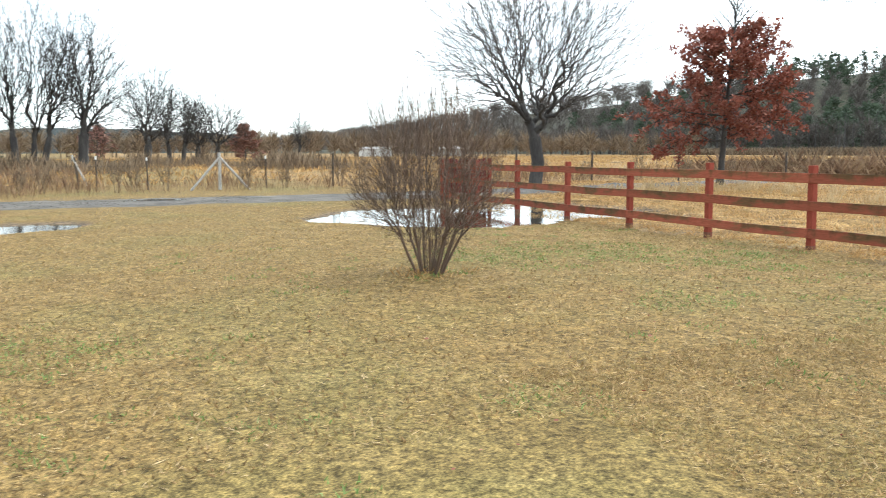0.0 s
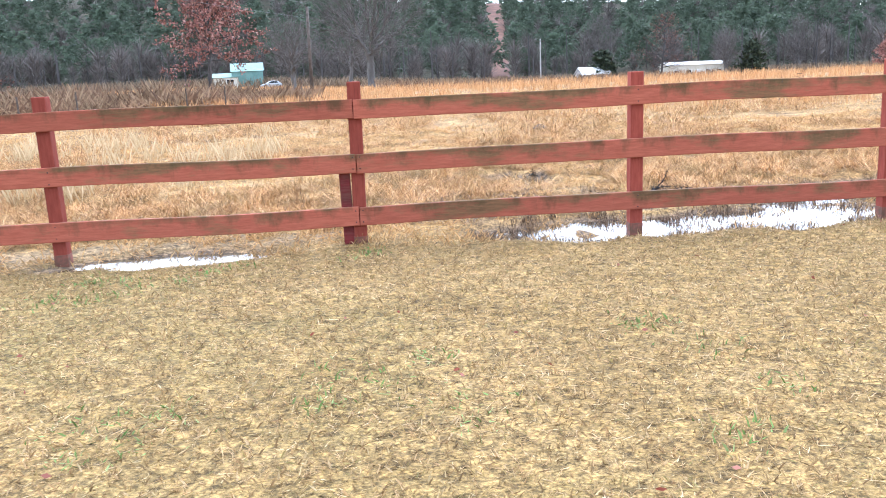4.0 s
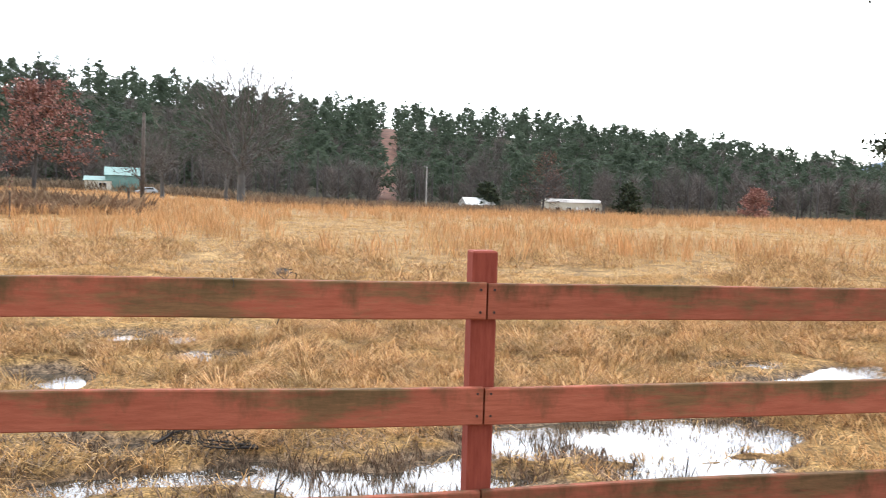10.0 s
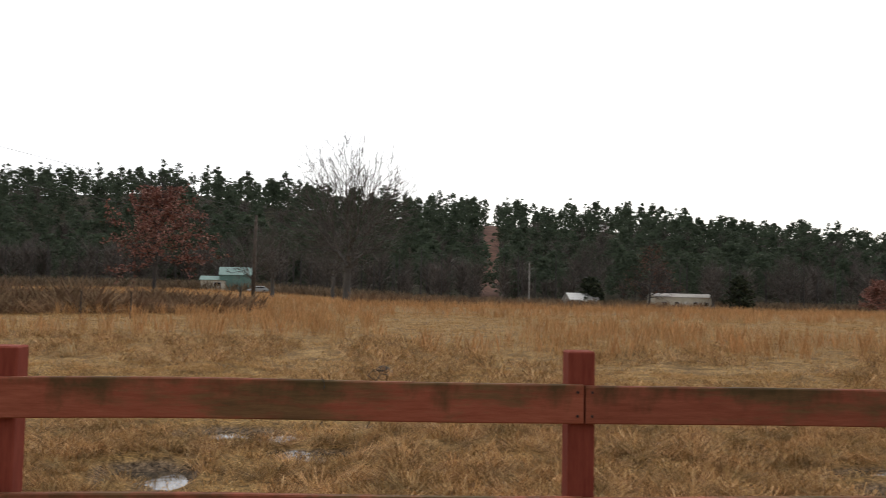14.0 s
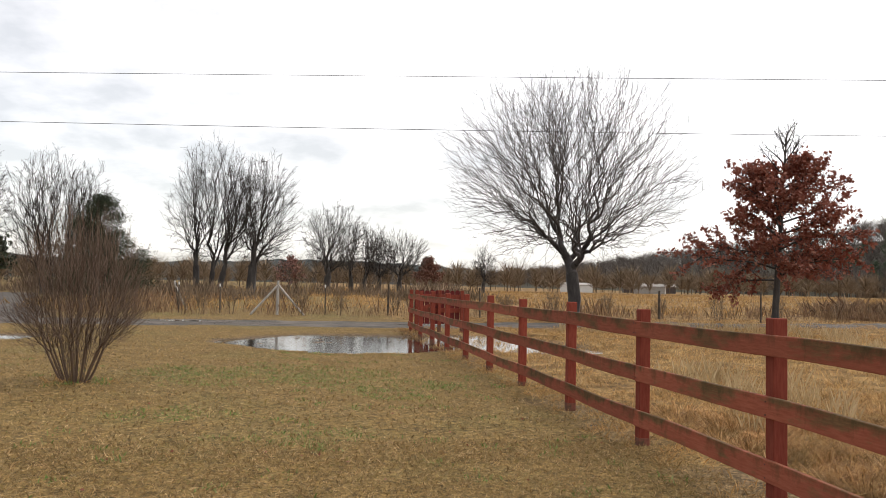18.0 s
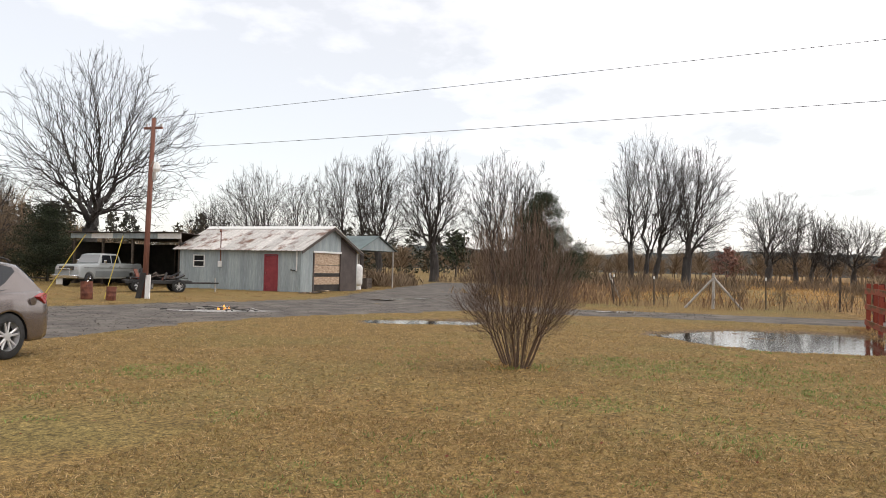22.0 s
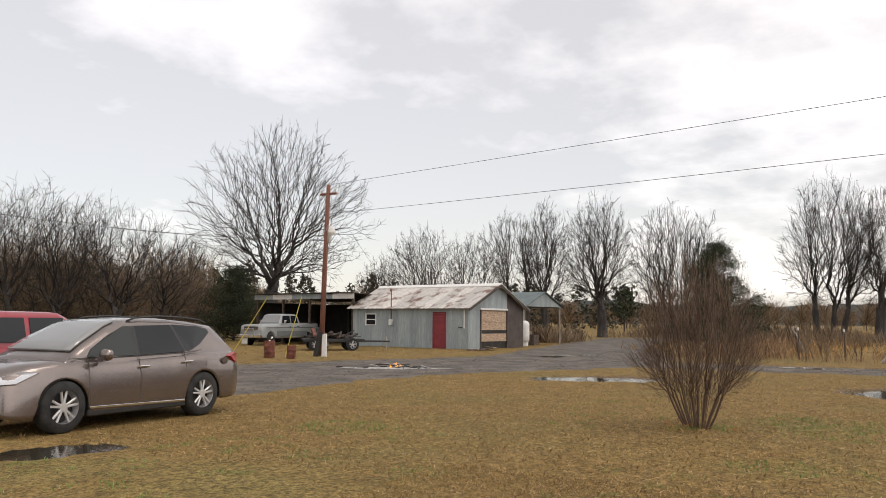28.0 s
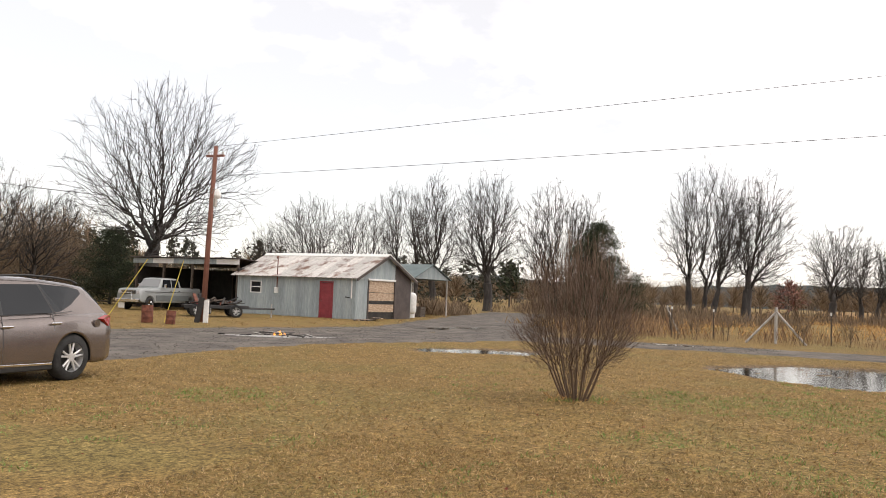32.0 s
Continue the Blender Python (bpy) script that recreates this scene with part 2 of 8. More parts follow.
def mix_node(n, l, fac, a, b, blend="MIX"):
    m = n.new("ShaderNodeMix")
    m.data_type, m.blend_type = "RGBA", blend
    for sock, val in ((m.inputs[0], fac), (m.inputs[6], a), (m.inputs[7], b)):
        if isinstance(val, (int, float)):
            sock.default_value = val
        elif isinstance(val, tuple):
            sock.default_value = (*val, 1)
        else:
            l.new(val, sock)
    return m.outputs[2]


def bump_node(n, l, height, strength, dist, b):
    k = n.new("ShaderNodeBump")
    k.inputs["Strength"].default_value, k.inputs["Distance"].default_value = strength, dist
    l.new(height, k.inputs["Height"])
    l.new(k.outputs[0], b.inputs["Normal"])


def surf(name, c1, c2, scale=3.0, rough=0.8, metal=0.0, fine=40.0, bump=0.25, dist=0.01, stretch=None, vary=None, amount=0.35, lo=0.38, hi=0.64):
    """A surface of two colours at two scales. vary: 'island' or 'object' gives each piece its own shade."""
    m, n, l, b = material(name, rough, metal)
    big = noise_node(n, l, scale, 5.0, stretch)
    small = noise_node(n, l, fine, 3.0, stretch)
    col = ramp_node(n, l, big, [(lo, c1), (hi, c2)])
    g = ramp_node(n, l, small, [(0.3, (0.72, 0.72, 0.72)), (0.7, (1.18, 1.18, 1.18))])
    col = mix_node(n, l, 0.8, col, g, "MULTIPLY")
    if vary:
        if vary == "island":
            gi = n.new("ShaderNodeNewGeometry")
            ran = gi.outputs["Random Per Island"]
        else:
            gi = n.new("ShaderNodeObjectInfo")
            ran = gi.outputs["Random"]
        v = ramp_node(n, l, ran, [(0.0, (1 - amount,) * 3), (1.0, (1 + amount,) * 3)])
        col = mix_node(n, l, 1.0, col, v, "MULTIPLY")
    l.new(col, b.inputs["Base Color"])
    if bump:
        bump_node(n, l, small, bump, dist, b)
    return m


def blades(name, stops, rough=0.75, gloss=0.2, size=0.6, depth=1.0):
    """Grass, leaves and twigs: each blade takes its own colour from the stops."""
    m, n, l, b = material(name, rough)
    gi = n.new("ShaderNodeNewGeometry")
    col = ramp_node(n, l, gi.outputs["Random Per Island"], stops)
    patch = noise_node(n, l, size, 3.0)
    sh = ramp_node(n, l, patch, [(0.35, (1 - 0.2 * depth, 1 - 0.18 * depth, 1 - 0.22 * depth)), (0.65, (1 + 0.15 * depth, 1 + 0.12 * depth, 1 + 0.1 * depth))])
    l.new(mix_node(n, l, 1.0, col, sh, "MULTIPLY"), b.inputs["Base Color"])
    b.inputs["Specular IOR Level"].default_value = gloss
    return m


def translucent(m, colour, share):
    """Lets part of the light through thin leaves and needles."""
    n, l = m.node_tree.nodes, m.node_tree.links
    t = n.new("ShaderNodeBsdfTranslucent")
    t.inputs["Color"].default_value = (*colour, 1)
    mx = n.new("ShaderNodeMixShader")
    mx.inputs[0].default_value = share
    l.new(n["Principled BSDF"].outputs[0], mx.inputs[1])
    l.new(t.outputs[0], mx.inputs[2])
    l.new(mx.outputs[0], n["Material Output"].inputs["Surface"])


def plain(name, c, rough=0.5, metal=0.0, coat=0.0):
    m, n, l, b = material(name, rough, metal)
    t = noise_node(n, l, 9.0, 3.0)
    l.new(ramp_node(n, l, t, [(0.3, tuple(x * 0.88 for x in c)), (0.7, tuple(x * 1.08 for x in c))]), b.inputs["Base Color"])
    b.inputs["Coat Weight"].default_value = coat
    return m


def glass(name, tint=(0.012, 0.014, 0.016), ior=1.36):
    m, n, l, b = material(name, 0.04)
    b.inputs["Base Color"].default_value = (*tint, 1)
    b.inputs["IOR"].default_value = ior
    return m


def painted_wood(name, paint_lo, paint_hi, bare_lo, bare_hi, wear_lo=0.46, wear_hi=0.62, upright=False, board=False):
    """Old red board paint, worn to brown-green wood in long patches, with grain."""
    m, n, l, b = material(name, 0.82)
    patch = noise_node(n, l, 1.7, 7.0, (2.0, 2.0, 0.8) if upright else (0.75, 1.0, 2.6), 0.68)
    grain = noise_node(n, l, 6.0, 6.0, (9.0, 9.0, 1.0) if upright else (1.0, 9.0, 9.0), 0.7)
    fine = noise_node(n, l, 60.0, 3.0, (1.0, 1.0, 0.3) if upright else (0.3, 1.0, 1.0))
    paint = ramp_node(n, l, grain, [(0.32, paint_lo), (0.66, paint_hi)])
    bare = ramp_node(n, l, grain, [(0.3, bare_lo), (0.7, bare_hi)])
    add = n.new("ShaderNodeMath")
    add.operation = "MULTIPLY_ADD"
    l.new(grain, add.inputs[0])
    add.inputs[1].default_value = 0.25
    l.new(patch, add.inputs[2])
    worn = add.outputs[0]
    if board:
        # paint holds longer close to the posts, and the upper edge goes first
        for attr, k, c0 in (("bare", 0.115, -0.115), ("upper", 0.055, 0.0)):
            at_ = n.new("ShaderNodeAttribute")
            at_.attribute_name = attr
            m1, m2 = n.new("ShaderNodeMath"), n.new("ShaderNodeMath")
            m1.operation, m2.operation = "MULTIPLY_ADD", "ADD"
            m1.inputs[1].default_value, m1.inputs[2].default_value = k, c0
            l.new(at_.outputs["Fac"], m1.inputs[0])
            l.new(m1.outputs[0], m2.inputs[0])
            l.new(worn, m2.inputs[1])
            worn = m2.outputs[0]
    wear = ramp_node(n, l, worn, [(wear_lo + 0.125, (0, 0, 0)), (wear_hi + 0.125, (1, 1, 1))])
    oi = n.new("ShaderNodeObjectInfo")
    v = ramp_node(n, l, oi.outputs["Random"], [(0.0, (0.86, 0.86, 0.86)), (1.0, (1.12, 1.12, 1.12))])
    col = mix_node(n, l, wear, paint, bare)
    if board:
        # blotches of green-black algae hanging from the upper edge
        algae = noise_node(n, l, 3.2, 5.0, (1.6, 1.0, 0.9), 0.7)
        a2 = n.new("ShaderNodeMath")
        a2.operation, a2.inputs[1].default_value = "MULTIPLY_ADD", 0.11
        l.new(at_.outputs["Fac"], a2.inputs[0])
        l.new(algae, a2.inputs[2])
        col = mix_node(n, l, ramp_node(n, l, a2.outputs[0], [(0.52, (0, 0, 0)), (0.74, (0.8, 0.8, 0.8))]), col, (0.055, 0.045, 0.018))
    col = mix_node(n, l, 1.0, col, v, "MULTIPLY")
    l.new(col, b.inputs["Base Color"])
    b.inputs["Specular IOR Level"].default_value = 0.15
    bump_node(n, l, fine, 0.35, 0.004, b)
    return m


M_board = painted_wood("worn_red_board", (0.23, 0.062, 0.034), (0.335, 0.102, 0.06), (0.09, 0.052, 0.025), (0.20, 0.105, 0.048), 0.46, 0.58, False, True)
M_post = painted_wood("red_post", (0.17, 0.034, 0.021), (0.26, 0.06, 0.037), (0.07, 0.03, 0.019), (0.14, 0.056, 0.034), 0.56, 0.68, True)
M_moss = surf("mossy_post_foot", (0.10, 0.05, 0.025), (0.20, 0.06, 0.038), 9.0)
M_darkrail = surf("brown_rail", (0.035, 0.017, 0.011), (0.075, 0.034, 0.02), 2.0, stretch=(1, 6, 6))
M_panel = painted_wood("wing_paint", (0.30, 0.03, 0.035), (0.42, 0.065, 0.065), (0.14, 0.05, 0.035), (0.25, 0.09, 0.06), 0.62, 0.8)
# darker copy of the wing paint, with the lane-end panel's shade in its colour
M_panel_dark = painted_wood("shade_darkened_wing_paint", (0.10, 0.015, 0.015), (0.17, 0.03, 0.028), (0.07, 0.025, 0.02), (0.12, 0.05, 0.035), 0.5, 0.7)
M_nail = plain("rusty_nail", (0.05, 0.03, 0.025), 0.6, 0.6)
M_bark = surf("grey_bark", (0.032, 0.027, 0.025), (0.072, 0.063, 0.056), 4.0, fine=30, bump=0.6, dist=0.03, stretch=(1, 1, 0.25))
M_twig = blades("bare_twigs", [(0.0, (0.045, 0.037, 0.034)), (0.6, (0.075, 0.063, 0.057)), (1.0, (0.12, 0.104, 0.095))])
M_twig_dark = blades("dark_twigs", [(0.0, (0.022, 0.019, 0.018)), (1.0, (0.058, 0.05, 0.045))])
M_pale_bark = surf("pale_grey_bark", (0.075, 0.068, 0.06), (0.13, 0.118, 0.106), 2.0, stretch=(1, 1, 0.3))
M_twig_pale = blades("pale_twigs", [(0.0, (0.065, 0.057, 0.052)), (0.6, (0.105, 0.093, 0.085)), (1.0, (0.16, 0.144, 0.13))])
M_stem = blades("bush_stems", [(0.0, (0.065, 0.041, 0.03)), (0.5, (0.125, 0.082, 0.06)), (1.0, (0.22, 0.16, 0.118))])
M_rust_leaf = blades("rusty_oak_leaves", [(0.0, (0.14, 0.046, 0.033)), (0.45, (0.24, 0.088, 0.064)), (0.8, (0.31, 0.128, 0.092)), (1.0, (0.36, 0.19, 0.14))])
M_pale_leaf = blades("faded_oak_leaves", [(0.0, (0.12, 0.05, 0.035)), (0.5, (0.20, 0.09, 0.065)), (1.0, (0.28, 0.15, 0.11))])
M_needle = blades("pine_needles", [(0.0, (0.036, 0.047, 0.034)), (0.5, (0.06, 0.077, 0.053)), (1.0, (0.092, 0.11, 0.076))], 0.75, 0.2, 0.11, 1.7)
translucent(M_needle, (0.10, 0.135, 0.085), 0.35)
M_needle_dark = blades("dark_pine_needles", [(0.0, (0.03, 0.034, 0.024)), (0.5, (0.05, 0.05, 0.036)), (1.0, (0.08, 0.075, 0.055))], 0.75, 0.2, 0.11, 1.5)
M_dull_leaf = blades("dull_oak_leaves", [(0.0, (0.15, 0.06, 0.048)), (0.45, (0.26, 0.115, 0.092)), (0.8, (0.34, 0.165, 0.13)), (1.0, (0.42, 0.25, 0.20))])
M_cedar = blades("cedar_foliage", [(0.0, (0.014, 0.02, 0.012)), (0.6, (0.036, 0.047, 0.026)), (1.0, (0.075, 0.085, 0.048))])
M_wood_far = blades("far_bare_wood", [(0.0, (0.068, 0.057, 0.05)), (0.6, (0.125, 0.106, 0.095)), (1.0, (0.19, 0.165, 0.148))])
M_thicket = blades("brown_thicket", [(0.0, (0.09, 0.062, 0.04)), (0.6, (0.195, 0.138, 0.09)), (1.0, (0.32, 0.24, 0.16))])
M_lawn_blade = blades("short_dormant_grass", [(0.0, (0.05, 0.03, 0.013)), (0.3, (0.20, 0.125, 0.053)), (0.55, (0.38, 0.252, 0.117)), (0.78, (0.60, 0.45, 0.26)), (0.9, (0.32, 0.225, 0.075)), (1.0, (0.17, 0.16, 0.05))], 0.75, 0.2, 8.0, 1.9)
M_green_blade = blades("green_weeds", [(0.0, (0.12, 0.20, 0.045)), (0.6, (0.18, 0.27, 0.075)), (1.0, (0.25, 0.31, 0.12))])
M_field_blade = blades("matted_tan_grass", [(0.0, (0.08, 0.04, 0.014)), (0.3, (0.34, 0.185, 0.064)), (0.7, (0.56, 0.335, 0.13)), (1.0, (0.70, 0.48, 0.235))], 0.75, 0.2, 3.2, 1.9)
M_broom = blades("orange_broomsedge", [(0.0, (0.35, 0.175, 0.068)), (0.5, (0.55, 0.295, 0.125)), (1.0, (0.72, 0.45, 0.22))])
M_brush = blades("brown_brush", [(0.0, (0.12, 0.068, 0.042)), (0.5, (0.235, 0.145, 0.085)), (1.0, (0.38, 0.265, 0.155))])
translucent(M_rust_leaf, (0.30, 0.08, 0.05), 0.25)
translucent(M_lawn_blade, (0.42, 0.28, 0.13), 0.3)
translucent(M_field_blade, (0.45, 0.29, 0.13), 0.3)
M_metal_wall = surf("grey_green_sheet_metal", (0.24, 0.28, 0.285), (0.33, 0.37, 0.37), 0.9, 0.5, 0.0, fine=8, bump=0.1, stretch=(3, 3, 0.3), vary="object", amount=0.07)
M_metal_roof = surf("rust_streaked_roof", (0.17, 0.085, 0.05), (0.56, 0.53, 0.49), 1.3, 0.5, 0.25, fine=9, bump=0.15, vary="object", amount=0.22, lo=0.36, hi=0.5)
M_white_trim = plain("weathered_white", (0.68, 0.67, 0.64), 0.6)
M_red_door = surf("red_door_paint", (0.20, 0.022, 0.03), (0.26, 0.035, 0.042), 3.0, 0.5)
M_plywood = surf("weathered_plywood", (0.30, 0.20, 0.13), (0.52, 0.40, 0.29), 5.0, 0.8, fine=30, stretch=(1, 1, 3))
M_dark = surf("dark_goods_and_shed_shade", (0.016, 0.014, 0.012), (0.035, 0.03, 0.026), 2.0)
M_brown_sheet = surf("brown_sheet_metal", (0.055, 0.042, 0.038), (0.09, 0.07, 0.062), 2.0, 0.6)
M_green_roof = surf("green_metal_roof", (0.075, 0.11, 0.105), (0.13, 0.17, 0.165), 1.0, 0.45, 0.2, bump=0.1)
M_teal = surf("teal_siding", (0.10, 0.20, 0.175), (0.14, 0.25, 0.22), 0.6, 0.6, bump=0.05)
M_cream = surf("cream_siding", (0.52, 0.48, 0.38), (0.62, 0.58, 0.48), 0.5, 0.7, bump=0.05)
M_pole = surf("utility_pole_wood", (0.14, 0.055, 0.036), (0.22, 0.09, 0.06), 3.0, stretch=(6, 6, 0.5))
M_fpost = surf("dark_fence_post", (0.05, 0.035, 0.025), (0.11, 0.085, 0.065), 6.0)
M_grey_wood = surf("silver_grey_wood", (0.30, 0.28, 0.25), (0.48, 0.45, 0.41), 5.0, stretch=(4, 4, 0.6))
M_wire = plain("wire", (0.05, 0.05, 0.05), 0.5, 0.5)
M_yellow = plain("yellow_guy_guard", (0.55, 0.42, 0.06), 0.5)
M_rust = surf("rusted_barrel", (0.09, 0.028, 0.018), (0.20, 0.07, 0.04), 5.0, 0.85)
M_tyre = surf("tyre_rubber", (0.012, 0.012, 0.012), (0.03, 0.03, 0.029), 6.0, 0.85)
M_rim = plain("alloy", (0.62, 0.62, 0.62), 0.35, 0.5)
M_chrome = plain("chrome", (0.75, 0.76, 0.78), 0.12, 1.0)
M_black = plain("black_plastic", (0.018, 0.018, 0.018), 0.5)
M_glass = glass("dark_window_glass")
# pale windscreen tint: mirrored sky put into the base colour
M_windscreen = glass("sky_tinted_window_glass", (0.20, 0.205, 0.20), 2.1)
M_side_glass = glass("side_window_glass", (0.03, 0.035, 0.033))
M_red_lens = plain("red_lens", (0.35, 0.012, 0.012), 0.15, 0.0, 0.5)
M_clear_lens = plain("headlight_lens", (0.55, 0.56, 0.58), 0.08, 0.3, 0.5)


def car_paint(name, c, metal=0.45, rough=0.32):
    m, n, l, b = material(name, rough, metal)
    t = noise_node(n, l, 2.0, 3.0)
    l.new(ramp_node(n, l, t, [(0.3, tuple(x * 0.9 for x in c)), (0.7, tuple(x * 1.06 for x in c))]), b.inputs["Base Color"])
    b.inputs["Coat Weight"].default_value, b.inputs["Coat Roughness"].default_value = 0.7, 0.06
    return m


M_suv = car_paint("taupe_metallic_paint", (0.20, 0.166, 0.15), 0.75, 0.27)
M_red_truck = car_paint("red_truck_paint", (0.27, 0.014, 0.026), 0.1)
M_old_white = car_paint("faded_white_paint", (0.27, 0.285, 0.28), 0.0, 0.4)
M_old_grey = car_paint("faded_grey_paint", (0.15, 0.165, 0.165), 0.0, 0.4)

# Still rain water: dark below, and a mirror to the sky.
M_straw = blades("pale_straw", [(0.0, (0.30, 0.21, 0.11)), (0.5, (0.46, 0.34, 0.19)), (1.0, (0.64, 0.51, 0.33))])
translucent(M_straw, (0.5, 0.37, 0.2), 0.4)
M_water, wa_n, wa_l, wa_b = material("puddle_water", 0.02)
wa_b.inputs["Base Color"].default_value = (0.045, 0.038, 0.028, 1)
wa_b.inputs["IOR"].default_value = 2.3
bump_node(wa_n, wa_l, noise_node(wa_n, wa_l, 13.0, 3.0), 0.15, 0.01, wa_b)

M_gravel = surf("wet_gravel", (0.065, 0.055, 0.046), (0.15, 0.128, 0.106), 0.9, 0.93, fine=22.0, bump=0.8, dist=0.03)

# ---- ground: one sheet, with the hollows that hold rain ----
# Each hollow: centre x, y, half-lengths, turn in degrees.
HOLLOWS = [(-3.9, 0.17, 1.8, 0.52, 1), (-1.55, 0.3, 1.3, 0.46, 8), (-2.7, 0.3, 0.8, 0.5, 0), (-2.5, 0.95, 0.9, 0.26, 0), (-0.95, 1.7, 1.1, 0.5, 8), (1.6, 3.1, 1.0, 0.5, 25),
           (-4.1, 1.8, 0.34, 0.14, 0), (-3.5, 1.2, 1.05, 0.22, 0), (-2.15, 1.3, 0.4, 0.13, 0), (-4.8, 3.5, 0.34, 0.6, 0), (-4.45, 5.5, 0.7, 0.36, 0), (-3.6, 4.5, 0.5, 0.36, 10), (-2.85, 6.0, 0.6, 0.3, 0), (-8.35, -0.1, 0.75, 0.32, 4), (-9.6, -0.2, 0.4, 0.2, 0), (-12.4, 0.0, 0.65, 0.26, 0),
           (-14.3, -0.3, 0.65, 0.3, 10), (-24.9, -2.0, 3.1, 2.8, 0), (-25.2, 1.6, 3.4, 1.9, 20), (-26.2, -11.5, 2.0, 1.35, 120),
           (-36.4, -16.6, 3.6, 0.8, 25), (-33.0, -7.6, 1.3, 0.55, 60), (-10.15, -12.3, 1.0, 0.42, -25), (-24.5, -4.7, 1.2, 0.75, 20), (-0.6, 1.0, 0.6, 0.26, 5), (1.2, 3.9, 0.5, 0.3, 20)]
DEEP = [1, 1, 1, 0.8, 0.9, 0.8, 0.75, 0.7, 0.7, 0.95, 0.95, 0.95, 0.9, 0.75, 0.18, 0.18, 0.18, 1, 1, 0.85, 0.8, 0.75, 0.75, 0.7, 0.8, 0.7]


def wetness(x, y):
    """0 on dry ground to 1 in the middle of a hollow."""
    x, y = np.asarray(x, float), np.asarray(y, float)
    w = np.zeros_like(x)
    x, y = x + 0.4 * (vnoise(x, y, 0.8, 41) - 0.5) + 0.26 * (vnoise(x, y, 0.27, 42) - 0.5), y + 0.24 * (vnoise(x, y, 0.8, 43) - 0.5) + 0.24 * (vnoise(x, y, 0.27, 44) - 0.5)
    for (cx, cy, a, b, turn), d in zip(HOLLOWS, DEEP):
        c, s = math.cos(radians(turn)), math.sin(radians(turn))
        u, v = (x - cx) * c + (y - cy) * s, -(x - cx) * s + (y - cy) * c
        w = np.maximum(w, d * np.clip(1.25 - np.sqrt((u / a) ** 2 + (v / b) ** 2), 0, 1))
    return w


def ridge(x):
    """Height of the wooded hill to the north, by x."""
    return np.interp(x, [-3000, -1500, -1150, -625, -508, -418, -348, -274, -135, -83, -29, 27, 56, 84, 144, 174, 206, 238, 268, 340, 420, 3000], [14, 17, 21, 39, 44, 46, 46, 44, 43, 42, 38, 37, 35, 34, 33, 30, 28, 23, 18, 8, 0, 0])


def lowland(y):
    """The lawn falls gently to the south and lifts again towards the barn."""
    y = np.asarray(y, float)
    return -0.10 * smooth01((-y - 4) / 12.0) * (1 - 0.6 * smooth01((-y - 18) / 8.0))


def far_dip(x, y):
    """Beyond its first rise the pasture falls away to the north-east."""
    x, y = np.asarray(x, float), np.asarray(y, float)
    return -2.5 * smooth01((y - 55) / 95.0) * smooth01((x + 45) / 75.0)


def land(x, y):
    x, y = np.asarray(x, float), np.asarray(y, float)
    w = wetness(x, y)
    lumps = (vnoise(x, y, 1.6, 1) - 0.5) * 0.03 + (vnoise(x, y, 0.45, 2) - 0.5) * 0.022 + (vnoise(x, y, 7.0, 3) - 0.5) * 0.05
    field = smooth01((y - 0.6) / 2.0)
    lumps = lumps + field * ((vnoise(x, y, 0.9, 4) - 0.45) * 0.13 + (vnoise(x, y, 0.33, 46) - 0.4) * 0.07 + (vnoise(x, y, 3.0, 6) - 0.5) * 0.08) * (1 - np.clip(w * 1.5, 0, 1) * 0.75)
    near = np.exp(-((np.hypot(x + 15, y + 5) / 70.0) ** 2))
    hill = ridge(x) * smooth01((y - 205) / 215.0) * (0.92 + 0.16 * vnoise(x, y, 90, 9))
    tuft = np.clip(w * 3, 0, 1) * np.clip(vnoise(x, y, 0.21, 45) - 0.5, 0, 1) * 0.10
    return lowland(y) + far_dip(x, y) + np.maximum(lumps * near + 0.012, -0.008 - 3.0 * (near < 0.5)) - 0.085 * smooth01(w * 2.2) + tuft + hill


def steps(*spans):
    out = []
    for a, b, d in spans:
        out.append(np.arange(a, b, d))
    return np.concatenate(out)


gx = np.concatenate([steps((-4000, -1500, 250), (-1500, -300, 50), (-300, -70, 12), (-70, -38, 1.0), (-38, -27, 0.3), (-27, -6, 0.17), (-6, 3.0, 0.09), (3, 12, 0.4), (12, 60, 2), (60, 400, 12), (400, 4000, 300)), [4200]])
gy = np.concatenate([steps((-4000, -400, 300), (-400, -70, 15), (-70, -22, 1.0), (-22, -13, 0.4), (-13, -7, 0.18), (-7, -3.5, 0.25), (-3.5, 6.3, 0.09), (6.3, 12, 0.3), (12, 60, 1.2), (60, 200, 7), (200, 470, 9), (470, 4000, 300)), [4200]])
gxx, gyy = np.meshgrid(gx, gy, indexing="ij")
gz = land(gxx, gyy)
nx, ny = len(gx), len(gy)
gi_, gj_ = np.meshgrid(np.arange(nx - 1), np.arange(ny - 1), indexing="ij")
g0 = (gi_ * ny + gj_).ravel()
gf = np.stack([g0, g0 + ny, g0 + ny + 1, g0 + 1], -1)

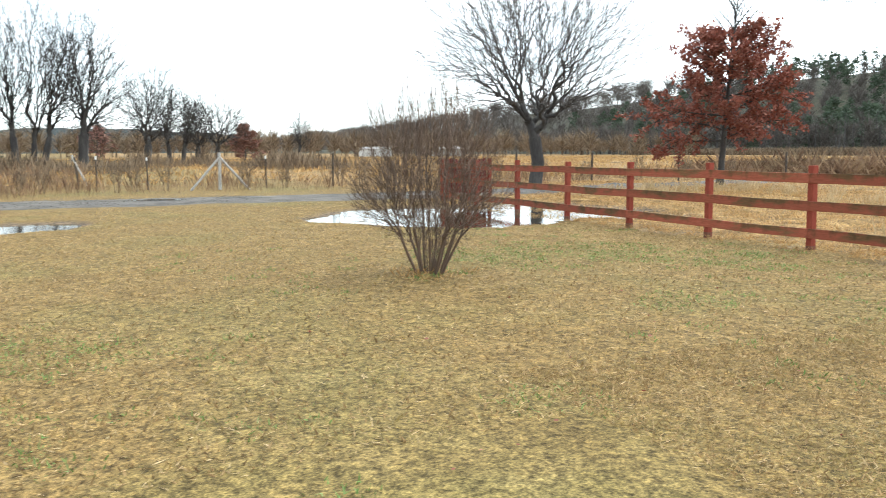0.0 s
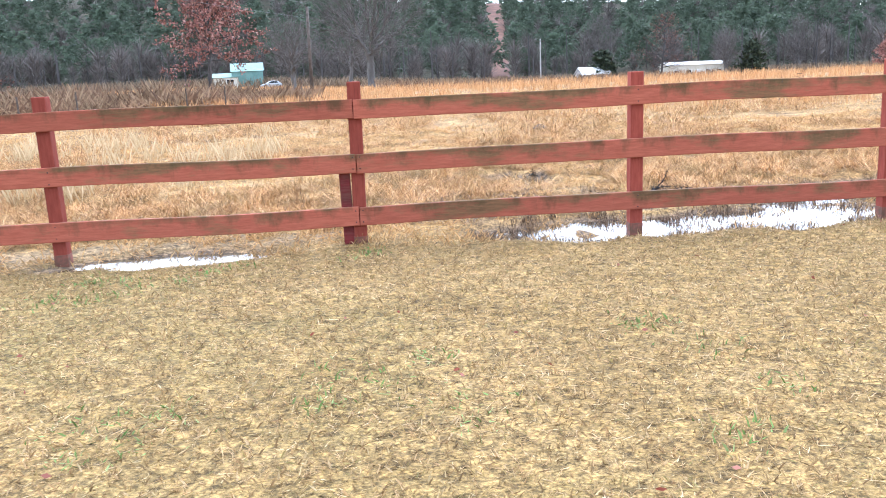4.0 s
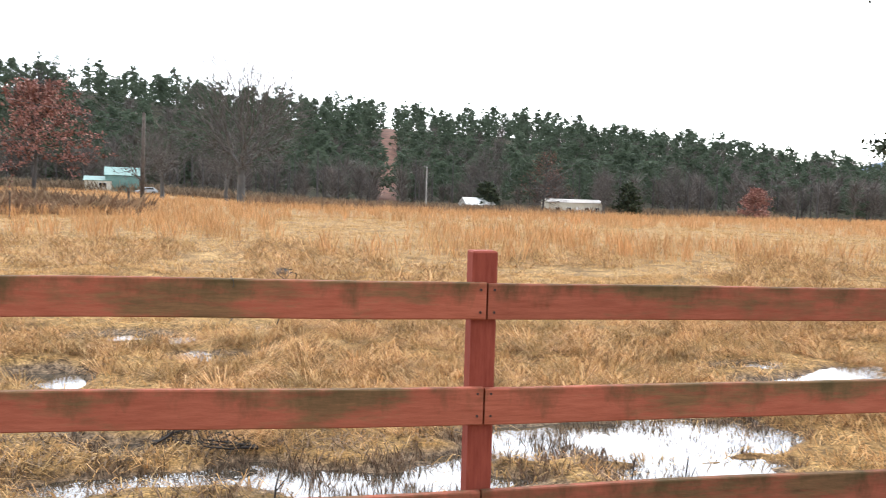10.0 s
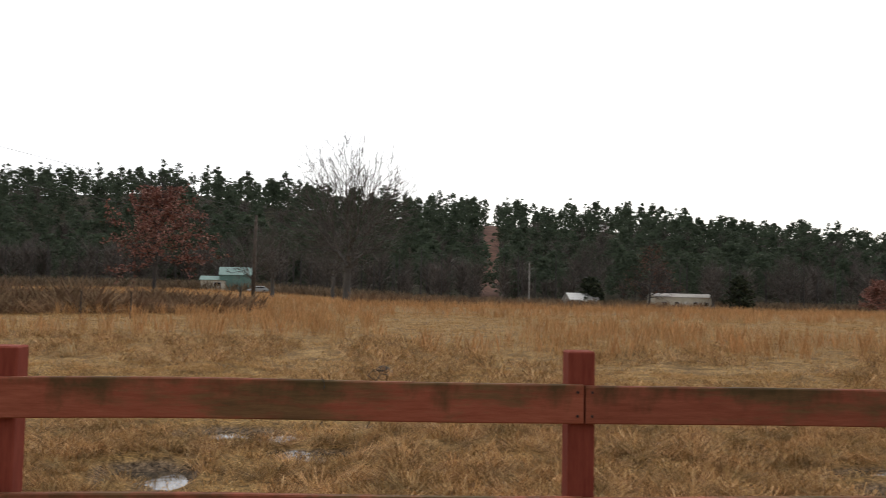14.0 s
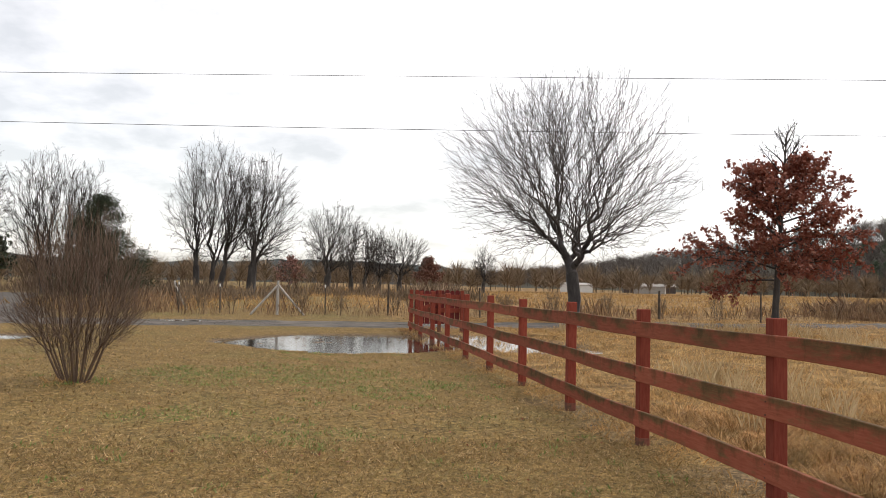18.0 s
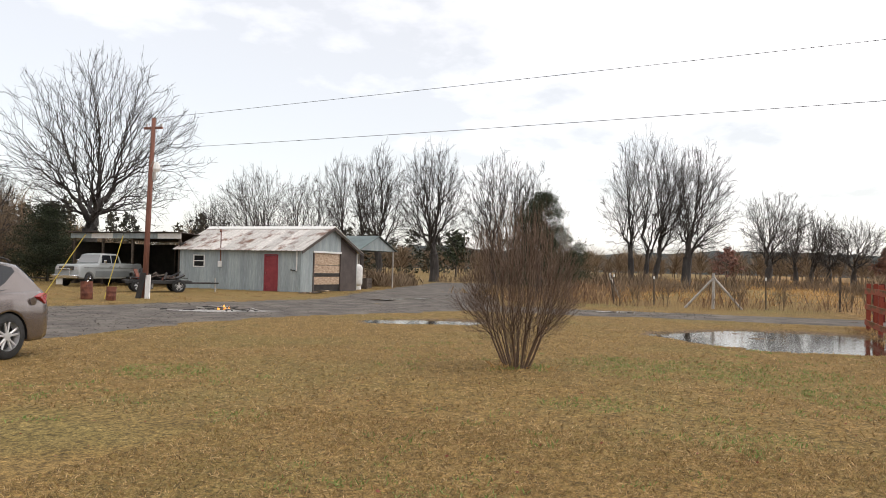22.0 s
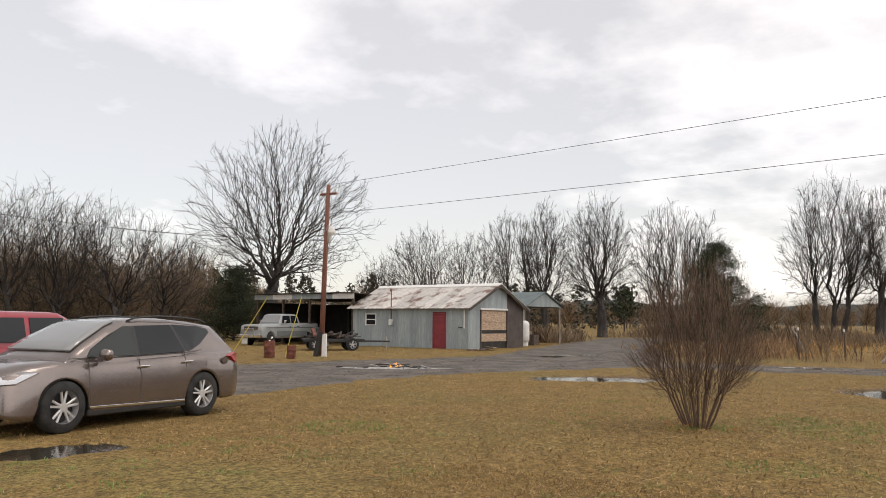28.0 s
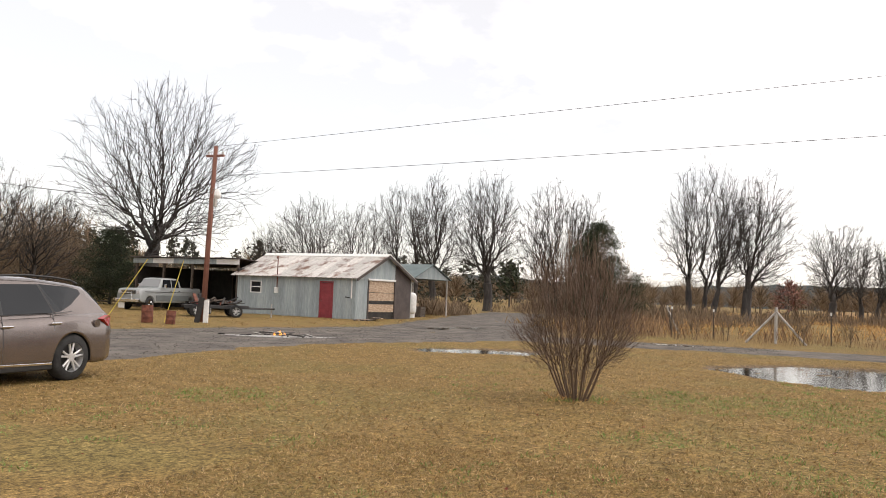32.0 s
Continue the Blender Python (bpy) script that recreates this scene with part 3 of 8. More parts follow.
M_ground, gn, gl, gb = material("lawn_and_field", 0.92)
g_big = noise_node(gn, gl, 0.28, 4.0)
g_mid = noise_node(gn, gl, 1.7, 4.0)
g_fine = noise_node(gn, gl, 17.0, 4.0, None, 0.75)
g_grit = noise_node(gn, gl, 58.0, 3.0, None, 0.7)
lawn_c = ramp_node(gn, gl, g_mid, [(0.30, (0.152, 0.099, 0.036)), (0.48, (0.19, 0.125, 0.046)), (0.68, (0.226, 0.152, 0.06))])
green_c = ramp_node(gn, gl, g_fine, [(0.3, (0.09, 0.10, 0.03)), (0.7, (0.17, 0.165, 0.06))])
lawn_c = mix_node(gn, gl, ramp_node(gn, gl, g_big, [(0.48, (0, 0, 0)), (0.66, (0.35, 0.35, 0.35))]), lawn_c, green_c)
field_c = ramp_node(gn, gl, g_mid, [(0.28, (0.08, 0.046, 0.017)), (0.46, (0.20, 0.12, 0.045)), (0.66, (0.34, 0.22, 0.09))])
g_tc = gn.new("ShaderNodeTexCoord")
g_sep = gn.new("ShaderNodeSeparateXYZ")
gl.new(g_tc.outputs["Object"], g_sep.inputs[0])
g_map = gn.new("ShaderNodeMapRange")
g_map.inputs["From Min"].default_value, g_map.inputs["From Max"].default_value = -0.3, 1.2
# the mown strip beyond the corner post is lawn too
g_lim = gn.new("ShaderNodeMath")
g_lim.operation, g_lim.inputs[1].default_value = "MULTIPLY", 1.126
gl.new(g_sep.outputs["X"], g_lim.inputs[0])
g_lim2 = gn.new("ShaderNodeClamp")
g_lim2.inputs["Min"].default_value, g_lim2.inputs["Max"].default_value = 0.0, 8.6
gl.new(g_lim.outputs[0], g_lim2.inputs["Value"])
g_off = gn.new("ShaderNodeMath")
g_off.operation = "SUBTRACT"
gl.new(g_sep.outputs["Y"], g_off.inputs[0])
gl.new(g_lim2.outputs[0], g_off.inputs[1])
gl.new(g_off.outputs[0], g_map.inputs["Value"])
all_c = mix_node(gn, gl, g_map.outputs[0], lawn_c, field_c)
# leaf litter under the wooded hill
g_hill = gn.new("ShaderNodeMapRange")
g_hill.inputs["From Min"].default_value, g_hill.inputs["From Max"].default_value = 175.0, 205.0
gl.new(g_sep.outputs["Y"], g_hill.inputs["Value"])
litter = ramp_node(gn, gl, g_big, [(0.35, (0.035, 0.036, 0.024)), (0.65, (0.075, 0.066, 0.044))])
all_c = mix_node(gn, gl, g_hill.outputs[0], all_c, litter)
# mud shows where the ground lies low
g_wet = gn.new("ShaderNodeAttribute")
g_wet.attribute_name = "wet"
g_mud = gn.new("ShaderNodeMapRange")
g_mud.inputs["From Min"].default_value, g_mud.inputs["From Max"].default_value = 0.15, 0.6
gl.new(g_wet.outputs["Fac"], g_mud.inputs["Value"])
mud_c = ramp_node(gn, gl, g_fine, [(0.3, (0.085, 0.06, 0.04)), (0.7, (0.19, 0.138, 0.09))])
all_c = mix_node(gn, gl, g_mud.outputs[0], all_c, mud_c)
g_clump = noise_node(gn, gl, 5.5, 6.0, None, 0.8)
cl = ramp_node(gn, gl, g_clump, [(0.38, (0.74, 0.74, 0.70)), (0.5, (1, 1, 1)), (0.62, (1.25, 1.22, 1.18))])
all_c = mix_node(gn, gl, 0.75, all_c, cl, "MULTIPLY")
sp = ramp_node(gn, gl, g_fine, [(0.36, (0.28, 0.27, 0.26)), (0.5, (1, 1, 1)), (0.66, (1.65, 1.61, 1.5))])
all_c = mix_node(gn, gl, 0.85, all_c, sp, "MULTIPLY")
gr = ramp_node(gn, gl, g_grit, [(0.36, (0.42, 0.41, 0.4)), (0.5, (0.95, 0.95, 0.94)), (0.64, (1.7, 1.66, 1.58))])
all_c = mix_node(gn, gl, 0.8, all_c, gr, "MULTIPLY")
gl.new(all_c, gb.inputs["Base Color"])
gb.inputs["Specular IOR Level"].default_value = 0.15
bump_node(gn, gl, g_fine, 0.6, 0.03, gb)
ground = soup("ground", np.stack([gxx, gyy, gz], -1).reshape(-1, 3), gf, M_ground, smooth=True)
wet = ground.data.attributes.new("wet", "FLOAT", "POINT")
wet.data.foreach_set("value", np.maximum(smooth01(wetness(gxx, gyy) * 2.2), 0.4 * smooth01(1.2 - np.abs(gyy - 0.25) / 0.75) * smooth01((vnoise(gxx, gyy, 0.9, 47) - 0.3) * 2.2) * (np.abs(gxx + 9) < 12)).astype(np.float32).ravel())
tagged(ground, "dormant brown lawn with green patches running into tan pasture and a wooded hill", "ground", kind="structure")

# Standing water: flat sheets in the hollows.
WATER_Z = -0.026
for name, x0, x1, y0, y1, z in (("puddle_1", -6.5, 3.2, -1.2, 6.4, WATER_Z), ("puddle_2", -15.8, -7.0, -1.3, 0.9, WATER_Z), ("puddle_3", -30.5, -19.0, -6.4, 5.0, WATER_Z),
                                ("puddle_4", -29.2, -23.4, -14.2, -9.0, WATER_Z - 0.066), ("puddle_6", -12.0, -8.4, -13.5, -11.2, WATER_Z - 0.074)):
    s = Solid().add([(x0, y0, z), (x1, y0, z), (x1, y1, z), (x0, y1, z)], [(0, 1, 2, 3)])
    tagged(s.part(name, M_water), "shallow rain puddle mirroring the pale sky", "puddle", kind="structure")

# ---- gravel drive and lane: one strip laid on the ground ----
lane = [(-12.0, -20.6, 4.9), (-17.0, -20.3, 4.6), (-22.0, -20.3, 4.0), (-27.5, -19.8, 4.2), (-32.5, -17.6, 5.0), (-38.0, -17.0, 4.4), (-48.0, -20.0, 4.0), (-60.0, -23.5, 3.5), (-85.0, -30.0, 3.0)]
lane2 = [(-36.0, -17.5, 2.4), (-35.0, -12.5, 2.5), (-34.2, -8.5, 2.4), (-33.7, -4.0, 2.3), (-33.8, 0.5, 2.2), (-34.5, 6.0, 2.0), (-36.2, 15.0, 1.9), (-39.5, 30.0, 1.6), (-48.0, 60.0, 1.4)]


def strip(name, line, lift, label):
    pts = np.array(line)
    t = np.linspace(0, len(pts) - 1, 160)
    k = np.arange(len(pts))
    c = np.stack([np.interp(t, k, pts[:, i]) for i in range(3)], -1)
    ker = np.ones(9) / 9
    c = np.stack([np.convolve(np.pad(c[:, i], 4, mode="edge"), ker, "valid") for i in range(3)], -1)
    d = np.gradient(c[:, :2], axis=0)
    d /= np.linalg.norm(d, axis=1, keepdims=True)
    nrm = np.stack([-d[:, 1], d[:, 0]], -1)
    cols = np.linspace(-1, 1, 13)
    wob = 0.55 * (vnoise(c[:, 0] * 3, c[:, 1] * 3, 2.0, 31) - 0.5)
    p = c[:, None, :2] + nrm[:, None] * (cols[None, :, None] * (c[:, 2] + wob)[:, None, None])
    z = land(p[..., 0], p[..., 1]) + lift * (1 - cols[None] ** 8 * 1.6) + 0.02 * (vnoise(p[..., 0], p[..., 1], 1.4, 8) - 0.5)
    v = np.concatenate([p, z[..., None]], -1).reshape(-1, 3)
    a, b = np.meshgrid(np.arange(159), np.arange(12), indexing="ij")
    q = (a * 13 + b).ravel()
    ob = soup(name, v, np.stack([q, q + 13, q + 14, q + 1], -1), M_gravel, smooth=True)
    return tagged(ob, label, "road", kind="structure")


strip("road_1", lane, 0.03, "wet grey gravel driveway with puddles and tan verges")
strip("road_2", lane2, 0.034, "narrow wet gravel lane running past the pasture fence")
for name, cx, cy, a, b, turn in (("puddle_5", -40.6, -18.4, 2.4, 0.5, 160), ("puddle_7", -34.6, -7.5, 1.0, 0.45, 75), ("puddle_9", -33.4, 1.0, 1.2, 0.22, 85)):
    ang = np.linspace(0, 2 * np.pi, 48, endpoint=False)
    r = 1 + 0.16 * np.sin(3 * ang + cx) + 0.12 * np.sin(5 * ang + cy) + 0.08 * np.sin(9 * ang)
    u, w = a * r * np.cos(ang) * 0.85, b * r * np.sin(ang)
    c, s_ = math.cos(radians(turn)), math.sin(radians(turn))
    px, py = cx + u * c - w * s_, cy + u * s_ + w * c
    z0 = float(np.mean(land(px, py))) + 0.045
    s = Solid().add([(x, y, z0) for x, y in zip(px, py)], [tuple(range(48))])
    tagged(s.part(name, M_water), "thin rain puddle lying on the gravel", "puddle", kind="structure")

# ---- red board fence ----
BAY, TOP = 2.25, 1.29
POST_X = [-0.06, -2.29, -4.435, -6.67, -8.99, -11.29, -13.49, -15.78, -18.0, -20.24, -22.5, -24.75, -27.0, -29.2]
RAIL_Z = (1.10, 0.682, 0.262)
fence = thing("board_fence", "red-painted three-rail board fence, paint worn to brown wood", "fence", (0, -0.05, 0))
post_mesh = Solid().box((0, 0.052, 0.48), (0.104, 0.104, 1.62), None, 0.006)
foot_mesh = Solid().box((0, 0.052, 0.02), (0.1065, 0.1065, 0.13), None, 0.004)
post_ob = foot_ob = None
LAST = 13
for i in range(LAST + 1):
    x = POST_X[i]
    lean = ((i * 37) % 7 - 3) * 0.22
    zt = ((i * 53) % 5 - 2) * 0.006
    if i == 0:
        post_ob = p = post_mesh.part("post", M_post, fence)
        foot_ob = q = foot_mesh.part("post_foot", M_moss, p, "damp mossy foot of the post")
    else:
        p, q = new("post", post_ob.data), new("post_foot", foot_ob.data)
        p.parent, q.parent = fence, p
    p.matrix_basis = pose(x, 0, zt, 0, lean, 0)
joint = [0] + list(range(1, LAST + 1, 2))
for k, z in enumerate(RAIL_Z):
    for a, b in zip(joint, joint[1:]):
        xa, xb = POST_X[a] + (0.07 if a == 0 else -0.004), POST_X[b] - (0.06 if b == LAST else -0.004)
        n = 60
        xs = np.linspace(xa, xb, n)
        dz = 0.007 * np.sin(xs * 1.3 + k) + 0.003 * np.sin(xs * 3.1 + a)
        s = Solid()
        hw, th = 0.0715 + 0.002 * ((a + k) % 3), 0.034
        ring = [(-th, -hw + 0.005), (-th + 0.004, -hw), (-0.003, -hw), (-0.003, hw), (-th + 0.004, hw), (-th, hw - 0.005)]
        v = [(x, -0.001 + yy + 0.004 * math.sin(x * 2.2 + k * 2), z + zz + d) for x, d in zip(xs, dz) for yy, zz in ring]
        f = [(i * 6 + j, i * 6 + (j + 1) % 6, (i + 1) * 6 + (j + 1) % 6, (i + 1) * 6 + j) for i in range(n - 1) for j in range(6)]
        s.add(v, f + [(0, 1, 2, 3, 4, 5), tuple(range((n - 1) * 6, n * 6))])
        rail = s.part("rail", M_board, fence)
        away = np.repeat(np.min(np.abs(xs[:, None] - np.array(POST_X)[None]), 1), 6)
        for attr, val in (("bare", np.clip(away / 0.6, 0, 1)), ("upper", np.tile([-1.0, -1.0, -1.0, 1.0, 1.0, 1.0], n))):
            rail.data.attributes.new(attr, "FLOAT", "POINT").data.foreach_set("value", val.astype(np.float32))
nail_me = Solid().cyl((0, -0.0372, 0), (0, -0.0335, 0), 0.0055, 7)
nail_ob = None
for i in range(0, 8):
    for z in RAIL_Z:
        for dx in ((-0.028, 0.028) if i % 2 else (0.0,)):
            for dz in (-0.045, 0.045):
                if nail_ob is None:
                    nail_ob = nail_me.part("nail", M_nail, fence)
                    o = nail_ob
                else:
                    o = new("nail", nail_ob.data)
                    o.parent = fence
                o.location = (POST_X[i] + dx, 0, z + dz)
wl_pts = [(-3.28 + 0.012 * math.sin(k * 0.9), -0.042 + 0.002 * k, 1.19 - 0.0165 * k) for k in range(12)]
Solid().tube(wl_pts, [0.0018] * 12, 5).part("tie_wire", M_wire, fence, "loose end of rusty tie wire")
# scrap block nailed behind one post
Solid().box((-6.765, 0.06, 0.30), (0.085, 0.09, 0.72), pose(0, 0, 0, 0, -1, 0), 0.006).part("splint_post", M_panel_dark, fence, "short dark splint beside a leaning post")


def wing(label, origin, direction, mat_board, mat_post, length, north):
    """Short board panel that stands square to the end of the fence."""
    w = thing("fence_panel", label, "fence panel", origin)
    n = int(length / 0.155)
    for i in range(n):
        y = 0.10 + i * 0.157
        h = 1.30 + 0.012 * math.sin(i * 2.4)
        o = [(-0.07, 0.26), (0.07, 0.26), (0.07, h - 0.04), (0.035, h), (-0.035, h), (-0.07, h - 0.04)]
        Solid().prism(o, 0.02, pose(0.075 * north, y, 0, 0, 0, 90)).part("picket", mat_board, w)
    for j in range(3):
        y = 0.02 + j * (length - 0.1) / 2
        Solid().box((-0.03 * north, y + 0.06, 0.55), (0.09, 0.10, 1.5), None, 0.005).part("post", mat_post, w)
        Solid().box((-0.03 * north, y + 0.06, 0.1), (0.093, 0.103, 0.28), None, 0.005).part("post_foot", M_moss, w)
    for z in RAIL_Z[:2]:
        Solid().box((0.045 * north, length / 2 + 0.05, z), (0.032, length, 0.14), None, 0.004).part("rail", mat_post, w)
    dz = math.degrees(math.atan2(0.42, length))
    Solid().box((0.03 * north, length / 2, 0.89), (0.03, length * 0.95, 0.10), pose(0, 0, 0, dz, 0, 0), 0.004).part("brace", mat_post, w)
    return w


# the fence turns at its corner post and runs off to the north-east
ne = thing("board_fence", "red board fence turning away from the corner post", "fence", (0.0, 0.0, 0), 48.4)
for i in range(1, 5):
    p = new("post", post_ob.data)
    q = new("post_foot", foot_ob.data)
    p.parent, q.parent = ne, p
    p.matrix_basis = pose(2.2 * i, 0, 0.01 * (i % 2), 0, 0.4 * (i % 3 - 1), 0)
for z in RAIL_Z:
    for a, b in ((0.08, 4.4), (4.4, 8.85)):
        Solid().box(((a + b) / 2, -0.02, z + 0.01), (b - a - 0.006, 0.034, 0.145), None, 0.005).part("rail", M_panel, ne)
Solid().box((0.06, 0.05, 0.62), (0.10, 0.10, 1.36), pose(0, 0, 0, 0, 1.5, 0), 0.006).part("splint_post", M_panel, ne, "second post nailed beside the corner")
wing("red picket panel with a diagonal brace at the lane end, its shade put into the colour", (-29.28, 0.1, 0), 1, M_panel_dark, M_post, 1.5, -1)

# ---- plain brown rail fence beyond the corner ----
bf = thing("rail_fence", "dark brown three-rail fence beyond the mown strip", "fence")
for i in range(9):
    Solid().box((7.8 + i * 2.3, 8.7 - i * 0.2, 0.6), (0.11, 0.11, 1.45), pose(0, 0, 0, 0, (i % 3 - 1) * 0.8, 0), 0.006).part("post", M_darkrail, bf)
    if i < 8:
        for z in (1.12, 0.72, 0.32):
            Solid().box((8.95 + i * 2.3, 8.63 - i * 0.2 - 0.1, z), (2.31, 0.035, 0.13), pose(0, 0, 0, 0, 0, -5.0), 0.004).part("rail", M_darkrail, bf)

# ---- trees and plants ----
def turned(d, ang, az):
    """d tilted by ang towards azimuth az."""
    d = Vector(d).normalized()
    a = d.orthogonal().normalized()
    a = Matrix.Rotation(az, 3, d) @ a
    return Matrix.Rotation(ang, 3, a) @ d


def grow(r, base, d, length, rad, level, spec, out):
    n = spec["seg"][level]
    rad = max(rad, spec.get("least", 0.0))
    pts, p, dd = [Vector(base)], Vector(base), Vector(d)
    for i in range(n):
        dd = (dd + Vector((r.gauss(0, 1), r.gauss(0, 1), r.gauss(0, 1))) * spec["wob"][level] + Vector((0, 0, spec["up"][level]))).normalized()
        p = p + dd * (length / n)
        pts.append(p.copy())
    tip = spec["tip"][level]
    radii = [rad * (1 - (1 - tip) * i / n) for i in range(n + 1)]
    if level == 0:
        radii[0] *= 1.35
    out[level].append((pts, radii))
    if level + 1 >= len(spec["n"]) + 1 or level >= len(spec["n"]):
        return
    kids = spec["n"][level]
    az = r.random() * 6.28
    s0 = spec["from"][level]
    for k in range(kids):
        s = min(0.995, s0 + (1 - s0) * (k + r.random() * 0.8) / kids)
        f = s * n
        i = min(int(f), n - 1)
        q = pts[i].lerp(pts[i + 1], f - i)
        along = (pts[i + 1] - pts[i]).normalized()
        az += 2.4 + r.gauss(0, 0.35)
        ang = radians(spec["ang"][level][0] + (spec["ang"][level][1] - spec["ang"][level][0]) * (s - s0) / max(1e-6, 1 - s0)) * (1 + r.gauss(0, 0.12))
        ln = length * spec["len"][level] * (1 - spec["fall"][level] * (s - s0) / max(1e-6, 1 - s0)) * (1 + spec.get("vary", 0.4) * (r.random() - 0.5))
        cr = min(radii[i] * 0.75, rad * spec["rad"][level])
        grow(r, q, turned(along, ang, az), ln, cr, level + 1, spec, out)


SIDES = (9, 6, 4, 3, 3)


def tree_lines(seed, spec):
    r = random.Random(seed)
    out = [[] for _ in range(6)]
    for k in range(spec.get("stems", 1)):
        off = spec.get("spread", 0.0)
        a = r.random() * 6.28 + k * 2.1
        d = turned((0, 0, 1), spec.get("splay", 0.0) * (0.6 + 0.6 * r.random()), a) if spec.get("stems", 1) > 1 else Vector((r.gauss(0, 0.02), r.gauss(0, 0.02), 1))
        grow(r, (off * math.cos(a), off * math.sin(a), -0.15), d, spec["h"] * (0.85 + 0.2 * r.random() if k else 1), spec["r"], 0, spec, out)
    return out


def bare_tree(name, label, seed, spec, at, rz=0.0, scale=1.0, bark=None, twig=None, group=""):
    out = tree_lines(seed, spec)
    t = thing(name, label, "tree", at, rz, group)
    t.scale = (scale,) * 3
    tubes("trunk", out[0], SIDES[0], bark or M_bark, t)
    if out[1]:
        tubes("limb_frame", out[1], SIDES[1], bark or M_bark, t)
    rest = [x for lv in (2, 3, 4) for x in out[lv]]
    if rest:
        tubes("crown", rest, 3, twig or M_twig, t, "crown of fine bare twigs")
    return t, out


def leaves_on(lines, per, size, seed, droop=0.3):
    """Small folded leaves scattered round the outer part of twigs: arrays of points and triangles."""
    r = np.random.default_rng(seed)
    c = []
    for pts, _ in lines:
        a = np.array([tuple(p) for p in pts])
        k = r.integers(0, len(a) - 1, per)
        f = r.random((per, 1))
        c.append(a[k] * (1 - f) + a[k + 1] * f)
    c = np.concatenate(c) + r.normal(0, size * 1.1, (per * len(lines), 3))
    return leaf_cloud(c, size, r)


def leaf_cloud(c, size, r, flat=0.0):
    n = len(c)
    u = r.normal(0, 1, (n, 3))
    u[:, 2] *= 1 - flat
    u /= np.linalg.norm(u, axis=1, keepdims=True)
    w = np.cross(u, r.normal(0, 1, (n, 3)))
    w /= np.linalg.norm(w, axis=1, keepdims=True) + 1e-9
    s = size * (0.6 + 0.8 * r.random((n, 1)))
    v = np.stack([c - u * s, c + w * s * 0.55, c + u * s, c - w * s * 0.55], 1).reshape(-1, 3)
    i = np.arange(n)[:, None] * 4
    return v, np.concatenate([i, i + 1, i + 2, i + 3], 1)


def tri_cloud(c, size, r, flat=0.0):
    """Like leaf_cloud, one triangle for each tuft."""
    n = len(c)
    u = r.normal(0, 1, (n, 3))
    u[:, 2] *= 1 - flat
    u /= np.linalg.norm(u, axis=1, keepdims=True)
    w = np.cross(u, r.normal(0, 1, (n, 3)))
    w /= np.linalg.norm(w, axis=1, keepdims=True) + 1e-9
    s = size * (0.6 + 0.8 * r.random((n, 1)))
    v = np.stack([c - u * s, c + u * s, c + w * s * 0.9], 1).reshape(-1, 3)
    return v, np.arange(n * 3).reshape(-1, 3)


def crown_tips(n, width, low, top, off, seed, inner=0.35, lumps=16, rough=0.3, flat=0.5):
    """Where the twigs of a crown end: an uneven egg between the heights low and top."""
    r = np.random.default_rng(seed)
    d = r.normal(0, 1, (n, 3))
    d[:, 2] += 0.12
    d /= np.linalg.norm(d, axis=1, keepdims=True)
    lump = r.normal(0, 1, (lumps, 3))
    lump /= np.linalg.norm(lump, axis=1, keepdims=True)
    k = 1.06 - rough + rough * np.clip((d @ lump.T).max(1), 0, 1) ** 5 * (0.85 + 0.3 * r.random(n))
    k = k * (inner + (1 - inner) * r.random(n) ** 0.55)
    zc = low + flat * (top - low)
    hz = np.where(d[:, 2] > 0, top - zc, zc - low)
    return np.stack([d[:, 0] * width / 2 * k + off[0], d[:, 1] * width / 2 * k + off[1], zc + d[:, 2] * hz * k], -1)


